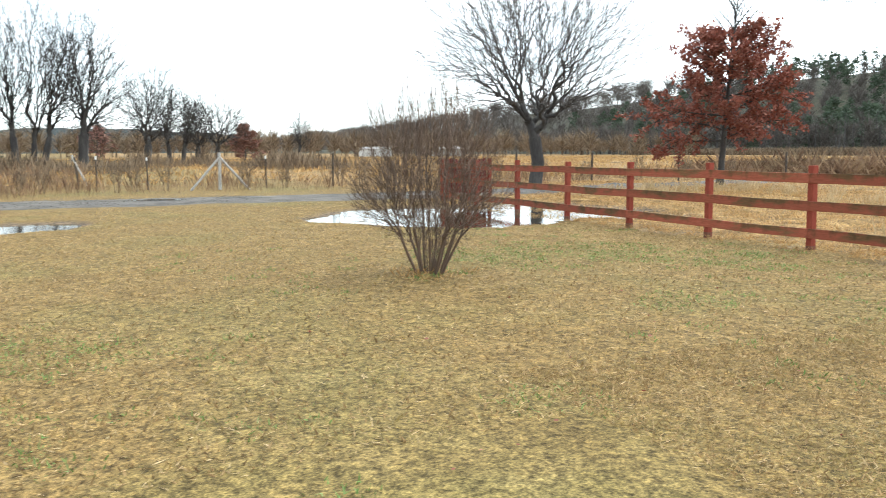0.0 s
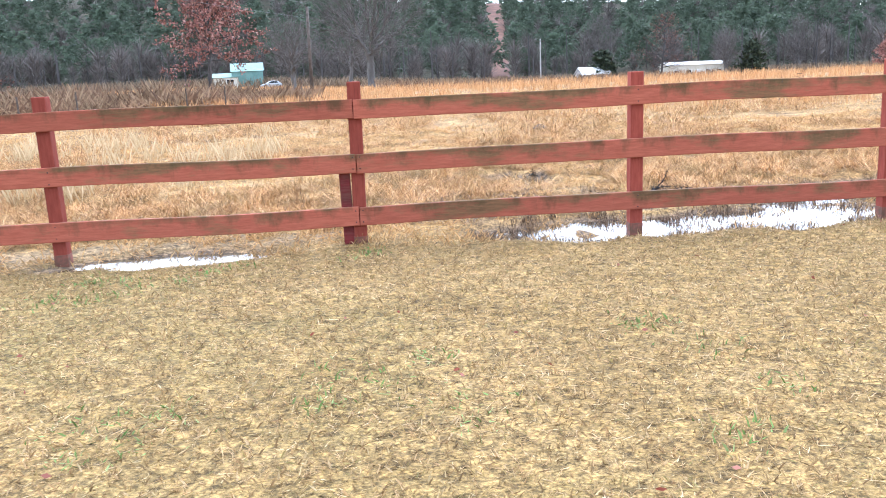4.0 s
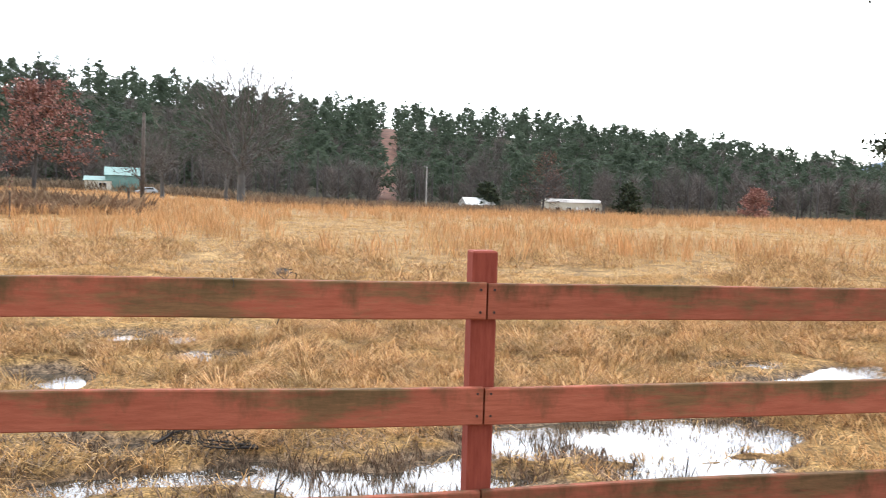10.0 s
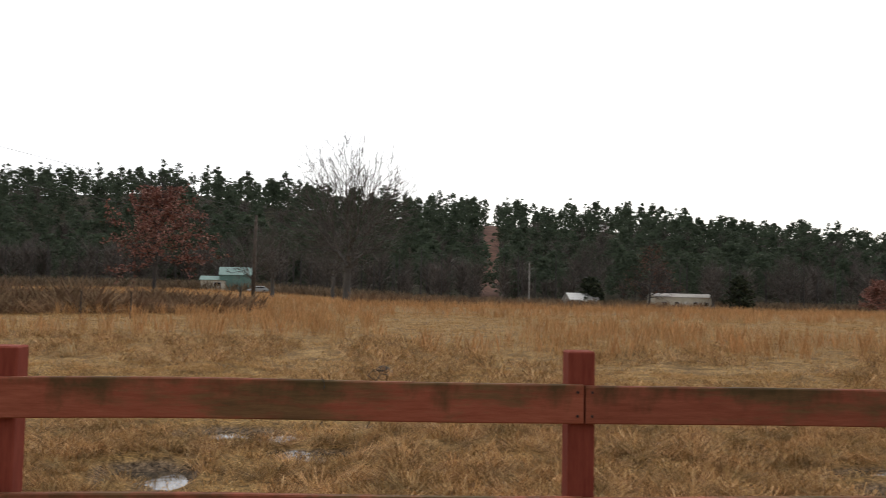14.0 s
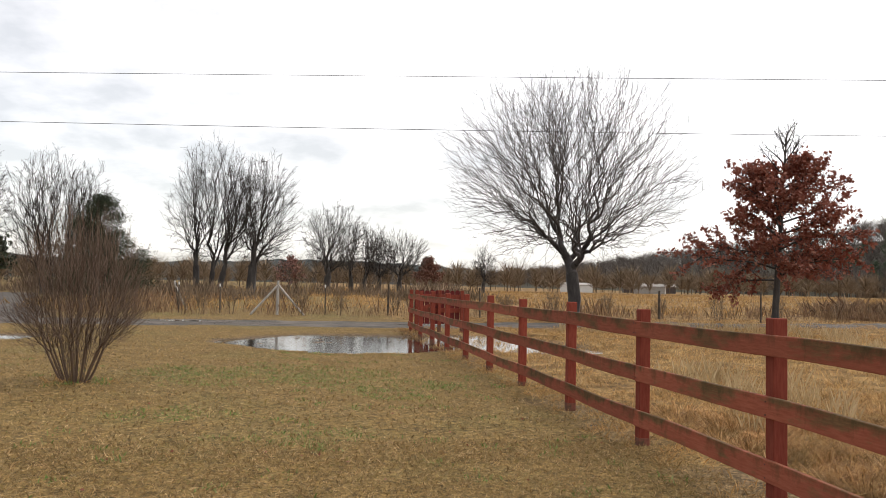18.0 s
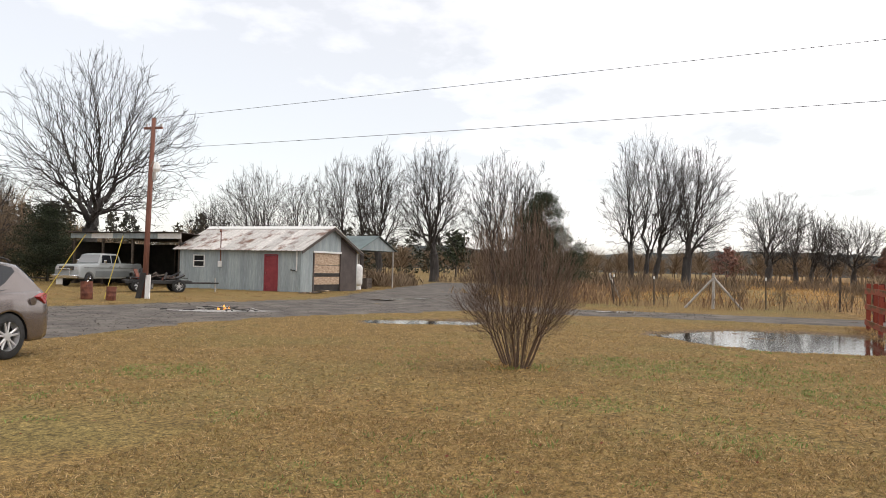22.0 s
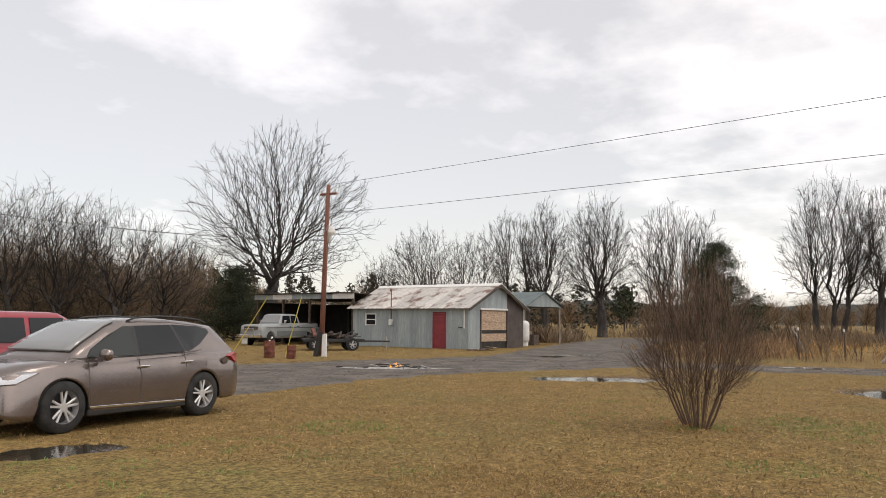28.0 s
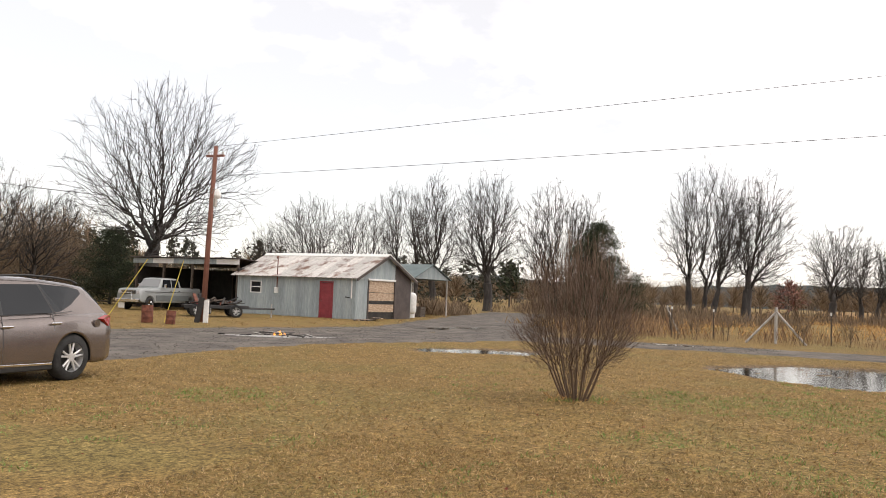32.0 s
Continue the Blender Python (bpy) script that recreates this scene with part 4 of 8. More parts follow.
def reach_out(p, d, tips, r, r_tip, out, bend=0.5, spray=2, whip=0.5, up=0.5, wander=0.09, power=0.5, loose=0.45):
    """Forks again and again from p until every tip has its own twig. out: lists of thick, middle and thin lines."""
    n = len(tips)
    if n == 1:
        e = tips[0]
        ln = np.linalg.norm(e - p)
        pts = [p, (p + e) / 2 + d * ln * 0.1, e]
        out[2].append((pts, [r_tip * 1.2, r_tip, r_tip * 0.6]))
        way = (e - p) / (ln + 1e-9)
        for _ in range(spray):
            f = r.random()
            q = p * (1 - f) + e * f
            w = way + np.array([0, 0, up]) + r.normal(0, loose, 3)
            w /= np.linalg.norm(w)
            out[2].append(([q, q + w * whip * (0.4 + 0.8 * r.random())], [r_tip, r_tip * 0.5]))
        return
    c = tips - tips.mean(0)
    axis = np.linalg.svd(c, full_matrices=False)[2][0] if n > 2 else c[0]
    order = np.argsort(c @ axis)
    k = min(n - 1, max(1, int(round(n * r.uniform(0.28, 0.72)))))
    for part_ in (order[:k], order[k:]):
        t = tips[part_]
        m = len(t)
        goal = t.mean(0)
        far = goal - p
        share = 1.0 / (math.log2(m) + 1.5) if m > 1 else 0.55
        e = p + far * share + r.normal(0, wander, 3) * np.linalg.norm(far) * share
        ln = np.linalg.norm(e - p)
        ctrl = p + d * ln * bend
        q = np.array([0, 0.35, 0.7, 1.0])[:, None]
        pts = list((1 - q) ** 2 * p + 2 * q * (1 - q) * ctrl + q * q * e + r.normal(0, 0.05, (4, 3)) * ln * np.array([0, 1, 1, 0])[:, None])
        ra, rb = r_tip * (n * m ** 3) ** (power / 4) * 1.12, r_tip * m ** power * 1.1
        out[0 if m > 60 else 1 if m > 7 else 2].append((pts, list(np.linspace(ra, rb, 4))))
        way = e - ctrl
        reach_out(e, way / (np.linalg.norm(way) + 1e-9), t, r, r_tip, out, bend, spray, whip, up, wander, power, loose)


def crown_tree(name, label, seed, at, tips, fork, r_tip, group="", stems=((0.0, 0.0),), bark=None, twig=None, **kw):
    """A leafless tree grown towards its tips, from one or more stems that rise to fork."""
    t = thing(name, label, "tree", at, 0.0, group)
    grown(t, seed, tips, fork, r_tip, stems, bark or M_bark, twig or M_twig, **kw)
    return t


def grown(t, seed, tips, fork, r_tip, stems, bark, twig, power=0.5, lean=0.18, **kw):
    r = np.random.default_rng(seed)
    out = [[], [], []]
    mid = tips.mean(0)
    feet = np.array(stems, float)
    wide = np.ptp(tips[:, :2]) / (np.ptp(feet) + 1e-6) * 0.3 if len(feet) > 1 else 1.0
    near = np.argmin(np.hypot(tips[:, None, 0] - mid[0] - wide * feet[None, :, 0], tips[:, None, 1] - mid[1] - wide * feet[None, :, 1]), 1)
    for k, (sx, sy) in enumerate(feet):
        mine = tips[near == k]
        if len(mine) < 2:
            continue
        over = (mine.mean(0) - np.array([sx, sy, 0])) * [1, 1, 0] * lean
        top = np.array([sx, sy, fork * (0.85 + 0.3 * r.random())]) + over
        rad = r_tip * len(mine) ** power * 1.12
        foot = np.array([sx, sy, -0.15])
        pts = [foot, foot * 0.85 + top * 0.15, foot * 0.45 + top * 0.55 + r.normal(0, 0.03, 3) * [1, 1, 0] * fork, top]
        own = [[], [], []]
        way = top - pts[2]
        reach_out(top, way / np.linalg.norm(way), mine, r, r_tip, own, power=power, **kw)
        tubes("trunk", [(pts, [rad * 1.5, rad * 1.12, rad * 1.02, rad])] + own[0], 7, bark, t)
        out[1] += own[1]
        out[2] += own[2]
    tubes("crown", out[1] + out[2], 3, twig, t, "crown of fine bare twigs")


SCRUB = dict(h=3.6, r=0.07, seg=[6, 5, 3, 1], wob=[0.1, 0.12, 0.14, 0.1], up=[0.02, 0.03, 0.03, 0.02], tip=[0.25, 0.25, 0.3, 0.4], n=[12, 9, 5], ang=[(52, 34), (44, 36), (44, 36)], len=[0.5, 0.52, 0.55], fall=[0.3, 0.3, 0.3], rad=[0.45, 0.45, 0.5], stems=5, splay=0.4, spread=0.25, **{"from": [0.2, 0.12, 0.1]})

def again(ob, x, y, rz, s):
    """Another tree of the same kind, turned and sized anew."""
    return copy_thing(ob, pose(x, y, float(lowland(y) + far_dip(x, y)), 0, 0, rz) @ Matrix.Scale(s / ob.scale[0], 4))


crown_tree("elm_tree", "leafless vase-shaped elm with a fine fan of twigs beside the lane", 11, (-36.4, 7.45, 0), crown_tips(2300, 10.6, 2.2, 10.6, (0.0, -0.3), 3, 0.25, 26, 0.14, 0.46), 2.3, 0.0050, power=0.495, spray=3, whip=0.5, up=0.2, bend=0.55, wander=0.10, loose=0.6)
crown_tree("oak_tree", "tall leafless oak with upswept limbs behind the open shed", 21, (-51.7, -47.2, 0), crown_tips(760, 15.2, 2.8, 16.9, (-0.2, 0.3), 5, 0.3, 17, 0.2, 0.42), 3.4, 0.0118, power=0.57, twig=M_twig_dark, spray=4, whip=0.8, up=0.35, bend=0.38, wander=0.09, loose=0.7)
FIELD = "leafless field trees"
for kind, label, seed, x, y, n, width, low, top, off, fork, stems in (
        ("tall_tree", "tall leafless tree of three leaning stems at the pasture edge", 31, -86.4, -12.5, 620, 9.6, 3.0, 16.2, (-0.2, 0.8), 3.6, ((-0.3, -1.1), (0.2, 0.3), (0.5, 1.1))),
        ("tall_tree", "tall leafless single-stemmed tree at the pasture edge", 32, -84.7, -8.4, 460, 6.6, 2.6, 14.0, (-0.1, 1.0), 4.6, ((0, 0),)),
        ("tall_tree", "leafless two-stemmed tree behind the barn roof", 33, -83.2, -41.4, 360, 6.2, 3.2, 14.4, (0.3, -0.8), 5.0, ((0.2, -0.8), (0, 0.8))),
        ("tall_tree", "leafless upright tree with forked stem beyond the barn", 34, -84.9, -40.0, 340, 5.4, 3.4, 14.8, (-0.3, 0.8), 5.0, ((0, 0.2),)),
        ("tall_tree", "leafless broad tree with a thick trunk beyond the carport", 35, -88.3, -34.5, 560, 8.0, 2.8, 15.6, (0.2, -0.4), 4.2, ((0, 0),)),
        ("tall_tree", "leafless many-stemmed tree behind the lawn bush", 36, -79.0, -24.1, 560, 8.6, 1.8, 12.9, (0, 0.1), 2.2, ((0, -0.9), (0.2, -0.2), (-0.1, 0.5), (0, 1.2))),
        ("round_tree", "rounded leafless tree standing in the far pasture", 37, -111.8, -0.6, 420, 8.0, 2.2, 12.1, (0, 0.4), 3.0, ((0, 0),)),
        ("round_tree", "rounded leafless tree of several stems in the far pasture", 38, -121.8, 3.8, 380, 7.6, 2.0, 11.2, (0, 0.5), 2.8, ((0, -0.8), (0, 0.8))),
        ("round_tree", "pale leafless tree with a low crown in the far pasture", 39, -131.2, 10.7, 300, 9.4, 2.0, 10.1, (0, 0.3), 2.4, ((0, 0),)),
        ("round_tree", "small leafless tree far off in the west pasture", 40, -150.5, 27.9, 160, 4.6, 1.8, 9.2, (0, 0.2), 2.4, ((0, 0),)),
        ("round_tree", "small leafless tree far off in the west pasture", 41, -126.0, 7.2, 260, 6.0, 1.8, 9.6, (0, 0), 2.4, ((0, 0),)),
        ("round_tree", "dark leafless tree behind the barn ridge", 42, -85.3, -54.0, 440, 9.2, 2.0, 13.2, (0.4, -1.2), 3.6, ((0, -0.6), (0.2, 0.5))),
        ("round_tree", "dark leafless tree behind the barn ridge", 43, -88.4, -50.8, 360, 7.4, 2.0, 12.8, (-0.2, 0.5), 3.4, ((0, -0.5), (0, 0.6))),
        ("round_tree", "low leafless tree behind the barn", 44, -82.5, -58.5, 260, 6.0, 1.6, 9.0, (0, 0), 2.4, ((0, 0),)),
        ("round_tree", "slender leafless tree in the far hedge", 45, -61.0, -66.5, 220, 4.8, 2.6, 10.5, (0, 0), 3.4, ((0, 0),))):
    crown_tree(kind, label, seed, (x, y, 0), crown_tips(int(n * 1.3), width * 1.2, low * 0.75, top, off, seed, 0.25, 15, 0.24, 0.46), fork * 0.72, 0.0118 + 0.00005 * max(0.0, -x - 85), FIELD, stems, None, M_twig_dark, power=0.54, spray=5, whip=0.65, up=0.2, bend=0.38, wander=0.13, loose=0.85)
PALE = "pale leafless trees"
for label, seed, x, y, n, width, low, top, fork, tip in (
        ("tall pale leafless tree before the pine hill", 51, -6.4, 100.8, 900, 18.0, 2.4, 21.6, 4.0, 0.018),
        ("pale leafless sapling in the pasture before the hill", 52, -13.3, 69.1, 240, 6.2, 1.4, 7.2, 1.9, 0.011),
        ("pale leafless tree in the brush line", 53, -29.4, 24.8, 200, 3.4, 1.0, 4.6, 1.4, 0.005),
        ("pale leafless tree at the far side of the pasture", 54, -17.5, 118.0, 300, 9.5, 3.0, 12.0, 3.4, 0.018),
        ("grey leafless tree above the white shed", 56, 46.8, 193.0, 300, 9.0, 3.0, 17.0, 4.0, 0.03),
        ("grey leafless tree at the end of the mobile home", 57, 72.0, 178.0, 260, 8.0, 2.0, 12.5, 3.0, 0.026),
        ("grey leafless tree at the foot of the hill", 58, 95.0, 190.0, 300, 9.0, 3.0, 15.0, 3.0, 0.03),
        ("pale leafless tree at the far side of the pasture", 55, -9.5, 132.0, 300, 10.0, 3.0, 13.0, 3.6, 0.018)):
    crown_tree("pasture_tree", label, seed, (x, y, 0), crown_tips(n, width, low, top, (0, 0), seed, 0.3, 15, 0.2, 0.46), fork * 0.8, tip, PALE, ((0, 0),), M_pale_bark, M_twig_pale, power=0.46, spray=3, whip=0.05 * top, up=0.3, bend=0.45, wander=0.13, loose=0.7)
scr, _ = bare_tree("scrub_tree", "brown leafless scrub tree in a dense thicket", 14, SCRUB, (-41.3, -60.7, 0), 0, 2.2, M_bark, M_thicket, "thicket by the shed")
k = 0
for x, y, s in ((-47.8, -65.3, 2.7), (-39.8, -50.6, 1.9), (-48.7, -56.1, 2.3), (-56.1, -61.1, 2.4), (-36.0, -62.3, 2.0), (-42.8, -53.0, 1.7), (-36.5, -53.0, 2.1), (-52.5, -57.5, 1.9), (-33.0, -56.5, 2.3), (-45.5, -59.0, 2.1), (-41.5, -56.5, 2.4), (-38.5, -57.0, 2.2)):
    k += 1
    again(scr, x, y, 67 * k, s * 0.72)
for label, seed, x, y, n, width, top, stems in (
        ("leafless tree with a low spreading crown rising from the thicket", 61, -37.6, -46.6, 300, 8.0, 9.2, ((0, 0),)),
        ("tall leafless tree rising from the thicket", 62, -34.5, -47.9, 300, 6.6, 10.2, ((0, -0.3), (0.3, 0.4))),
        ("tall leafless tree rising from the thicket", 63, -32.3, -49.2, 260, 6.0, 10.6, ((0, 0),)),
        ("slender leafless tree rising from the thicket", 64, -40.4, -53.3, 200, 5.6, 10.0, ((0, 0),)),
        ("slender leafless tree rising from the thicket", 65, -42.8, -48.8, 200, 6.0, 8.2, ((0, 0),)),
        ("leafless tree at the edge of the thicket", 66, -31.0, -52.1, 260, 7.0, 10.6, ((0, 0),))):
    crown_tree("thicket_tree", label, seed, (x, y, 0), crown_tips(n, width * 1.1, 1.4, top, (0, 0), seed, 0.25, 14, 0.26, 0.5), 1.6, 0.0085, "trees in the thicket", stems, None, M_twig_dark, power=0.58, spray=4, whip=0.6, up=0.15, bend=0.4, wander=0.18, loose=0.85)


def oak(label, seed, at, h, width, leaf_mat, per, leaf, rz=0.0, low=0.17, crest=0.9):
    """Young oak that keeps its dead leaves: a cone of leafy sprays with bare tips at the top."""
    spec = dict(h=h * 0.94, r=0.018 * h, seg=[9, 6, 4, 3], wob=[0.02, 0.07, 0.1, 0.12], up=[0.02, 0.02, 0.02, 0.0], tip=[0.12, 0.2, 0.3, 0.4], n=[44, 9, 4], ang=[(86, 34), (46, 40), (44, 38)],
                len=[width / h * 0.60, 0.42, 0.5], fall=[0.78, 0.35, 0.3], rad=[0.32, 0.42, 0.5], **{"from": [low, 0.18, 0.15]})
    t, out = bare_tree("oak_with_leaves", label, seed, spec, at, rz, 1.0, None, M_twig_dark)
    pick = random.Random(seed)
    low = [x for x in out[2] if x[0][-1].z < h * crest and pick.random() < 0.85]
    v, f = leaves_on(low, per * 5, leaf, seed)
    soup("foliage", v, f, leaf_mat, t, "dead leaves still hanging on the twigs")
    return t


oak("young oak holding rust-red winter leaves beside the pasture fence", 7, (-33.6, 14.6, 0), 8.2, 5.9, M_rust_leaf, 13, 0.08, 0, 0.26, 0.81)
oak("round oak holding dull red winter leaves near the brush line", 4, (-17.6, 53.5, 0), 8.7, 7.6, M_dull_leaf, 5, 0.10, 0, 0.33)
oak("thin oak with sparse faded leaves near the brush line", 6, (-26.9, 36.8, 0), 7.5, 6.2, M_pale_leaf, 2, 0.07)
oak("low oak sapling with dull red leaves in the brush", 9, (-27.0, 28.4, 0), 1.9, 2.6, M_rust_leaf, 1, 0.05)
oak("small red-leaved oak at the far side of the pasture", 12, (107.5, 173.0, 0), 8.5, 8.0, M_dull_leaf, 3, 0.2)
oak("tall oak with sparse faded leaves beside the mobile home", 15, (57.0, 177.0, 0), 16.0, 12.5, M_pale_leaf, 1, 0.13)
oak("distant oak with dull red leaves", 18, (-125.5, -5.6, 0), 5.6, 5.0, M_dull_leaf, 1, 0.12)
oak("distant oak with brown leaves", 19, (-142.0, 16.9, 0), 6.5, 5.0, M_pale_leaf, 4, 0.14)


def evergreen(label, seed, at, h, width, count, size, low=0.05, shape=0.8, name="cedar_tree", lumps=1.0, fluff=1.0, stub=0.025):
    """A cedar: short up-pointing sprays on tiers of boughs, with gaps between them."""
    r = np.random.default_rng(seed)
    t = thing(name, label, "tree", at)
    lines, c = [], []
    nb = 46
    for i in range(nb):
        s = low + (1 - low) * (i + r.random()) / nb
        az = i * 2.4 + r.normal(0, 0.4)
        reach = width / 2 * (1 - s) ** shape * (0.7 + 0.5 * r.random()) * lumps + stub * width
        d = np.array([math.cos(az), math.sin(az), 0.18 + 0.5 * s])
        p0 = np.array([0, 0, s * h * 0.97])
        pts = [p0 + d * reach * q + np.array([0, 0, -0.06 * reach * math.sin(q * 3)]) for q in (0, 0.35, 0.7, 1.0)]
        lines.append((pts, [0.02 * h * (1 - s) * 0.45 + 0.012] * 2 + [0.012, 0.006]))
        m = max(8, int(count / nb * (1 - s * 0.75) * 1.6))
        nk = max(9, m // 11)
        kq = 0.2 + 0.85 * r.random((nk, 1)) ** 0.7
        kc = p0 + d * reach * kq + r.normal(0, 1, (nk, 3)) * np.array([0.06, 0.06, 0.04]) * fluff * width * (0.5 + 0.6 * (1 - s))
        c.append(kc[r.integers(0, nk, m)] + r.normal(0, 1, (m, 3)) * np.array([0.036, 0.036, 0.024]) * fluff * width)
    tubes("trunk", [([(0, 0, -0.1), (0, 0, h * 0.5), (0, 0, h)], [0.022 * h, 0.014 * h, 0.01])], 7, M_bark, t)
    tubes("bough_frame", lines, 3, M_bark, t)
    v, f = leaf_cloud(np.concatenate(c), size, r)
    soup("foliage", v, f, M_cedar, t, "dark green scaly sprays")
    return t


evergreen("dark green cedar beside the lane", 2, (-63.2, -17.0, 0), 7.1, 7.0, 52000, 0.05, 0.05, 0.8, "cedar_tree", 0.95, 0.8)
evergreen("bushy dark green cedar next to the open shed", 5, (-48.9, -48.1, 0), 5.2, 4.8, 42000, 0.045, 0.02, 0.6)
evergreen("dark cedar at the far edge of the pasture", 7, (46.5, 186.0, 0), 7.0, 7.0, 1800, 0.4, 0.1, 0.5)
evergreen("dark cedar before the far woods", 8, (78.0, 178.0, 0), 8.0, 6.5, 1500, 0.4, 0.1, 0.6)
evergreen("small pine behind the grass beyond the barn", 9, (-138.5, -49.3, 0), 7.5, 6.0, 1400, 0.3, 0.3, 0.4)
evergreen("tall cedar at the near edge of the yard with drooping boughs", 13, (14.4, 11.6, 0), 13.5, 8.0, 110000, 0.07, 0.12, 0.35, "cedar_tree", 0.8, 0.5, 0.06)

# ---- the leafless bush on the lawn ----
bush = thing("crepe_myrtle", "leafless many-stemmed bush fanning out from a narrow base on the lawn", "bush", (-15.9, -6.24, 0))
egg = crown_tips(1300, 2.05, 0.3, 2.5, (0.0, 0.0), 17, 0.42, 26, 0.22, 0.38)
ring = [(0.075 * math.sqrt((i + 0.5) / 60) * math.cos(i * 2.4), 0.075 * math.sqrt((i + 0.5) / 60) * math.sin(i * 2.4)) for i in range(60)]
grown(bush, 4, egg, 0.5, 0.0019, ring, M_stem, M_stem, power=0.43, lean=0.5, spray=3, whip=0.22, up=0.8, bend=0.3, wander=0.07)

# ---- wooded hill and far woods ----
def clump_crown(r, b, rad, tris, size):
    """Rounded tufts of needles: small faces scattered over flattened balls."""
    k = r.integers(0, len(b), tris)
    d = r.normal(0, 1, (tris, 3))
    d /= np.linalg.norm(d, axis=1, keepdims=True)
    c = b[k] + d * (rad[k] * (0.55 + 0.5 * r.random(tris)))[:, None] * np.array([1.0, 1.0, 0.62])
    return tri_cloud(c, size, r, 0.45)


def pine_shape(seed, tris, h=17.0, w=5.5, low=0.35, size=0.85, nb=15):
    """A pine in a closed wood: overlapping rounded tufts, broad below and narrow on top."""
    r = np.random.default_rng(seed)
    t = (np.arange(nb) + r.random(nb)) / nb
    az = r.random(nb) * 6.283
    reach = w * 0.62 * (1 - t) ** 0.6 * (0.35 + 0.65 * r.random(nb))
    b = np.stack([reach * np.cos(az), reach * np.sin(az), h * (low + (0.97 - low) * t)], -1)
    return clump_crown(r, b, w * (0.16 + 0.08 * r.random(nb)) * (1.15 - 0.4 * t), tris, size)


def ridge_pine_shape(seed, tris, h=17.0):
    """Tall open pine: rounded tufts of needles in a loose flat-topped head on a bare trunk."""
    r = np.random.default_rng(seed)
    nb = 9 + seed % 5
    t = np.sort(r.random(nb))
    az = r.random(nb) * 6.283
    reach = (0.5 + 2.9 * r.random(nb)) * (1 - 0.6 * t ** 2)
    b = np.stack([reach * np.cos(az), reach * np.sin(az), h * (0.50 + 0.46 * t)], -1)
    b[-1] = (0, 0, h * 0.97)
    return clump_crown(r, b, (1.0 + 0.7 * r.random(nb)) * (1.1 - 0.3 * t), tris, 0.55)


def bare_shape(seed, lines, h=14.0, w=7.0):
    """Far leafless tree: trunk and slender limbs, each a thin three-sided spike."""
    r = np.random.default_rng(seed)
    s = 0.22 + 0.6 * r.random(lines)
    az = r.random(lines) * 6.283
    L = w * 0.62 * (0.5 + 0.6 * r.random(lines))
    up = 0.6 + 1.1 * s
    d = np.stack([np.cos(az), np.sin(az), up], -1) + r.normal(0, 0.38, (lines, 3))
    d /= np.linalg.norm(d, axis=1, keepdims=True)
    a = np.stack([np.zeros(lines), np.zeros(lines), s * h * 0.8], -1) + d * [1, 1, 0] * (r.random((lines, 1)) * w * 0.25)
    b = a + d * L[:, None]
    th = np.cross(d, r.normal(0, 1, (lines, 3)))
    th *= (0.03 + 0.035 * r.random((lines, 1)))
    v = np.stack([a - th, a + th, b], 1).reshape(-1, 3)
    f = np.arange(lines * 3).reshape(-1, 3)
    tr = np.array([[-0.2, 0, -0.5], [0.2, 0, -0.5], [0, 0, h * 0.9], [0, -0.2, -0.5], [0, 0.2, -0.5], [0, 0, h * 0.9]])
    return np.concatenate([v, tr]), np.concatenate([f, np.array([[0, 1, 2], [3, 4, 5]]) + len(v)])


def twiggy_shape(seed, n, h, w):
    """Leafless tree for a thicket, forked down to its twigs."""
    out = [[], [], []]
    reach_out(np.array([0, 0, 0.3]), np.array([0, 0, 1.0]), crown_tips(n, w, 0.5, h, (0, 0), seed, 0.3, 12, 0.3, 0.5), np.random.default_rng(seed), 0.014, out, 0.4, 4, 0.9, 0.15, 0.18, 0.45, 0.85)
    vs, fs, k = [], [], 0
    for pts, radii in out[0] + out[1] + out[2]:
        v, f = tube_mesh(pts, radii, 3)
        vs.append(np.asarray(v, float))
        fs.append(np.asarray(f) + k)
        k += len(v)
    return np.concatenate(vs), np.concatenate(fs)


def plant(name, shapes, pos, scale, mat, label, category="woods"):
    """Many copies of a few shapes, joined: woods that nobody could count."""
    vs, fs, n = [], [], 0
    r = np.random.default_rng(len(pos))
    for i, (p, s) in enumerate(zip(pos, scale)):
        v, f = shapes[i % len(shapes)]
        a = r.random() * 6.283
        c, sn = math.cos(a), math.sin(a)
        sx = s * (0.85 + 0.3 * r.random())
        w = np.stack([(v[:, 0] * c - v[:, 1] * sn) * sx, (v[:, 0] * sn + v[:, 1] * c) * sx, v[:, 2] * s], -1) + p
        vs.append(w)
        fs.append(f + n)
        n += len(v)
    ob = soup(name, np.concatenate(vs), np.concatenate(fs), mat)
    return tagged(ob, label, category, kind="stuff")


def scatter(x0, x1, y0, y1, gap, seed):
    r = np.random.default_rng(seed)
    x, y = np.meshgrid(np.arange(x0, x1, gap), np.arange(y0, y1, gap), indexing="ij")
    x, y = x.ravel() + r.uniform(-0.48, 0.48, x.size) * gap, y.ravel() + r.uniform(-0.48, 0.48, x.size) * gap
    return x, y, r


# The bare cut runs straight up the hill.
def in_cut(x, y):
    return np.abs(x - (0.1388 * (y + 3.2) - 3.0)) < 2.9


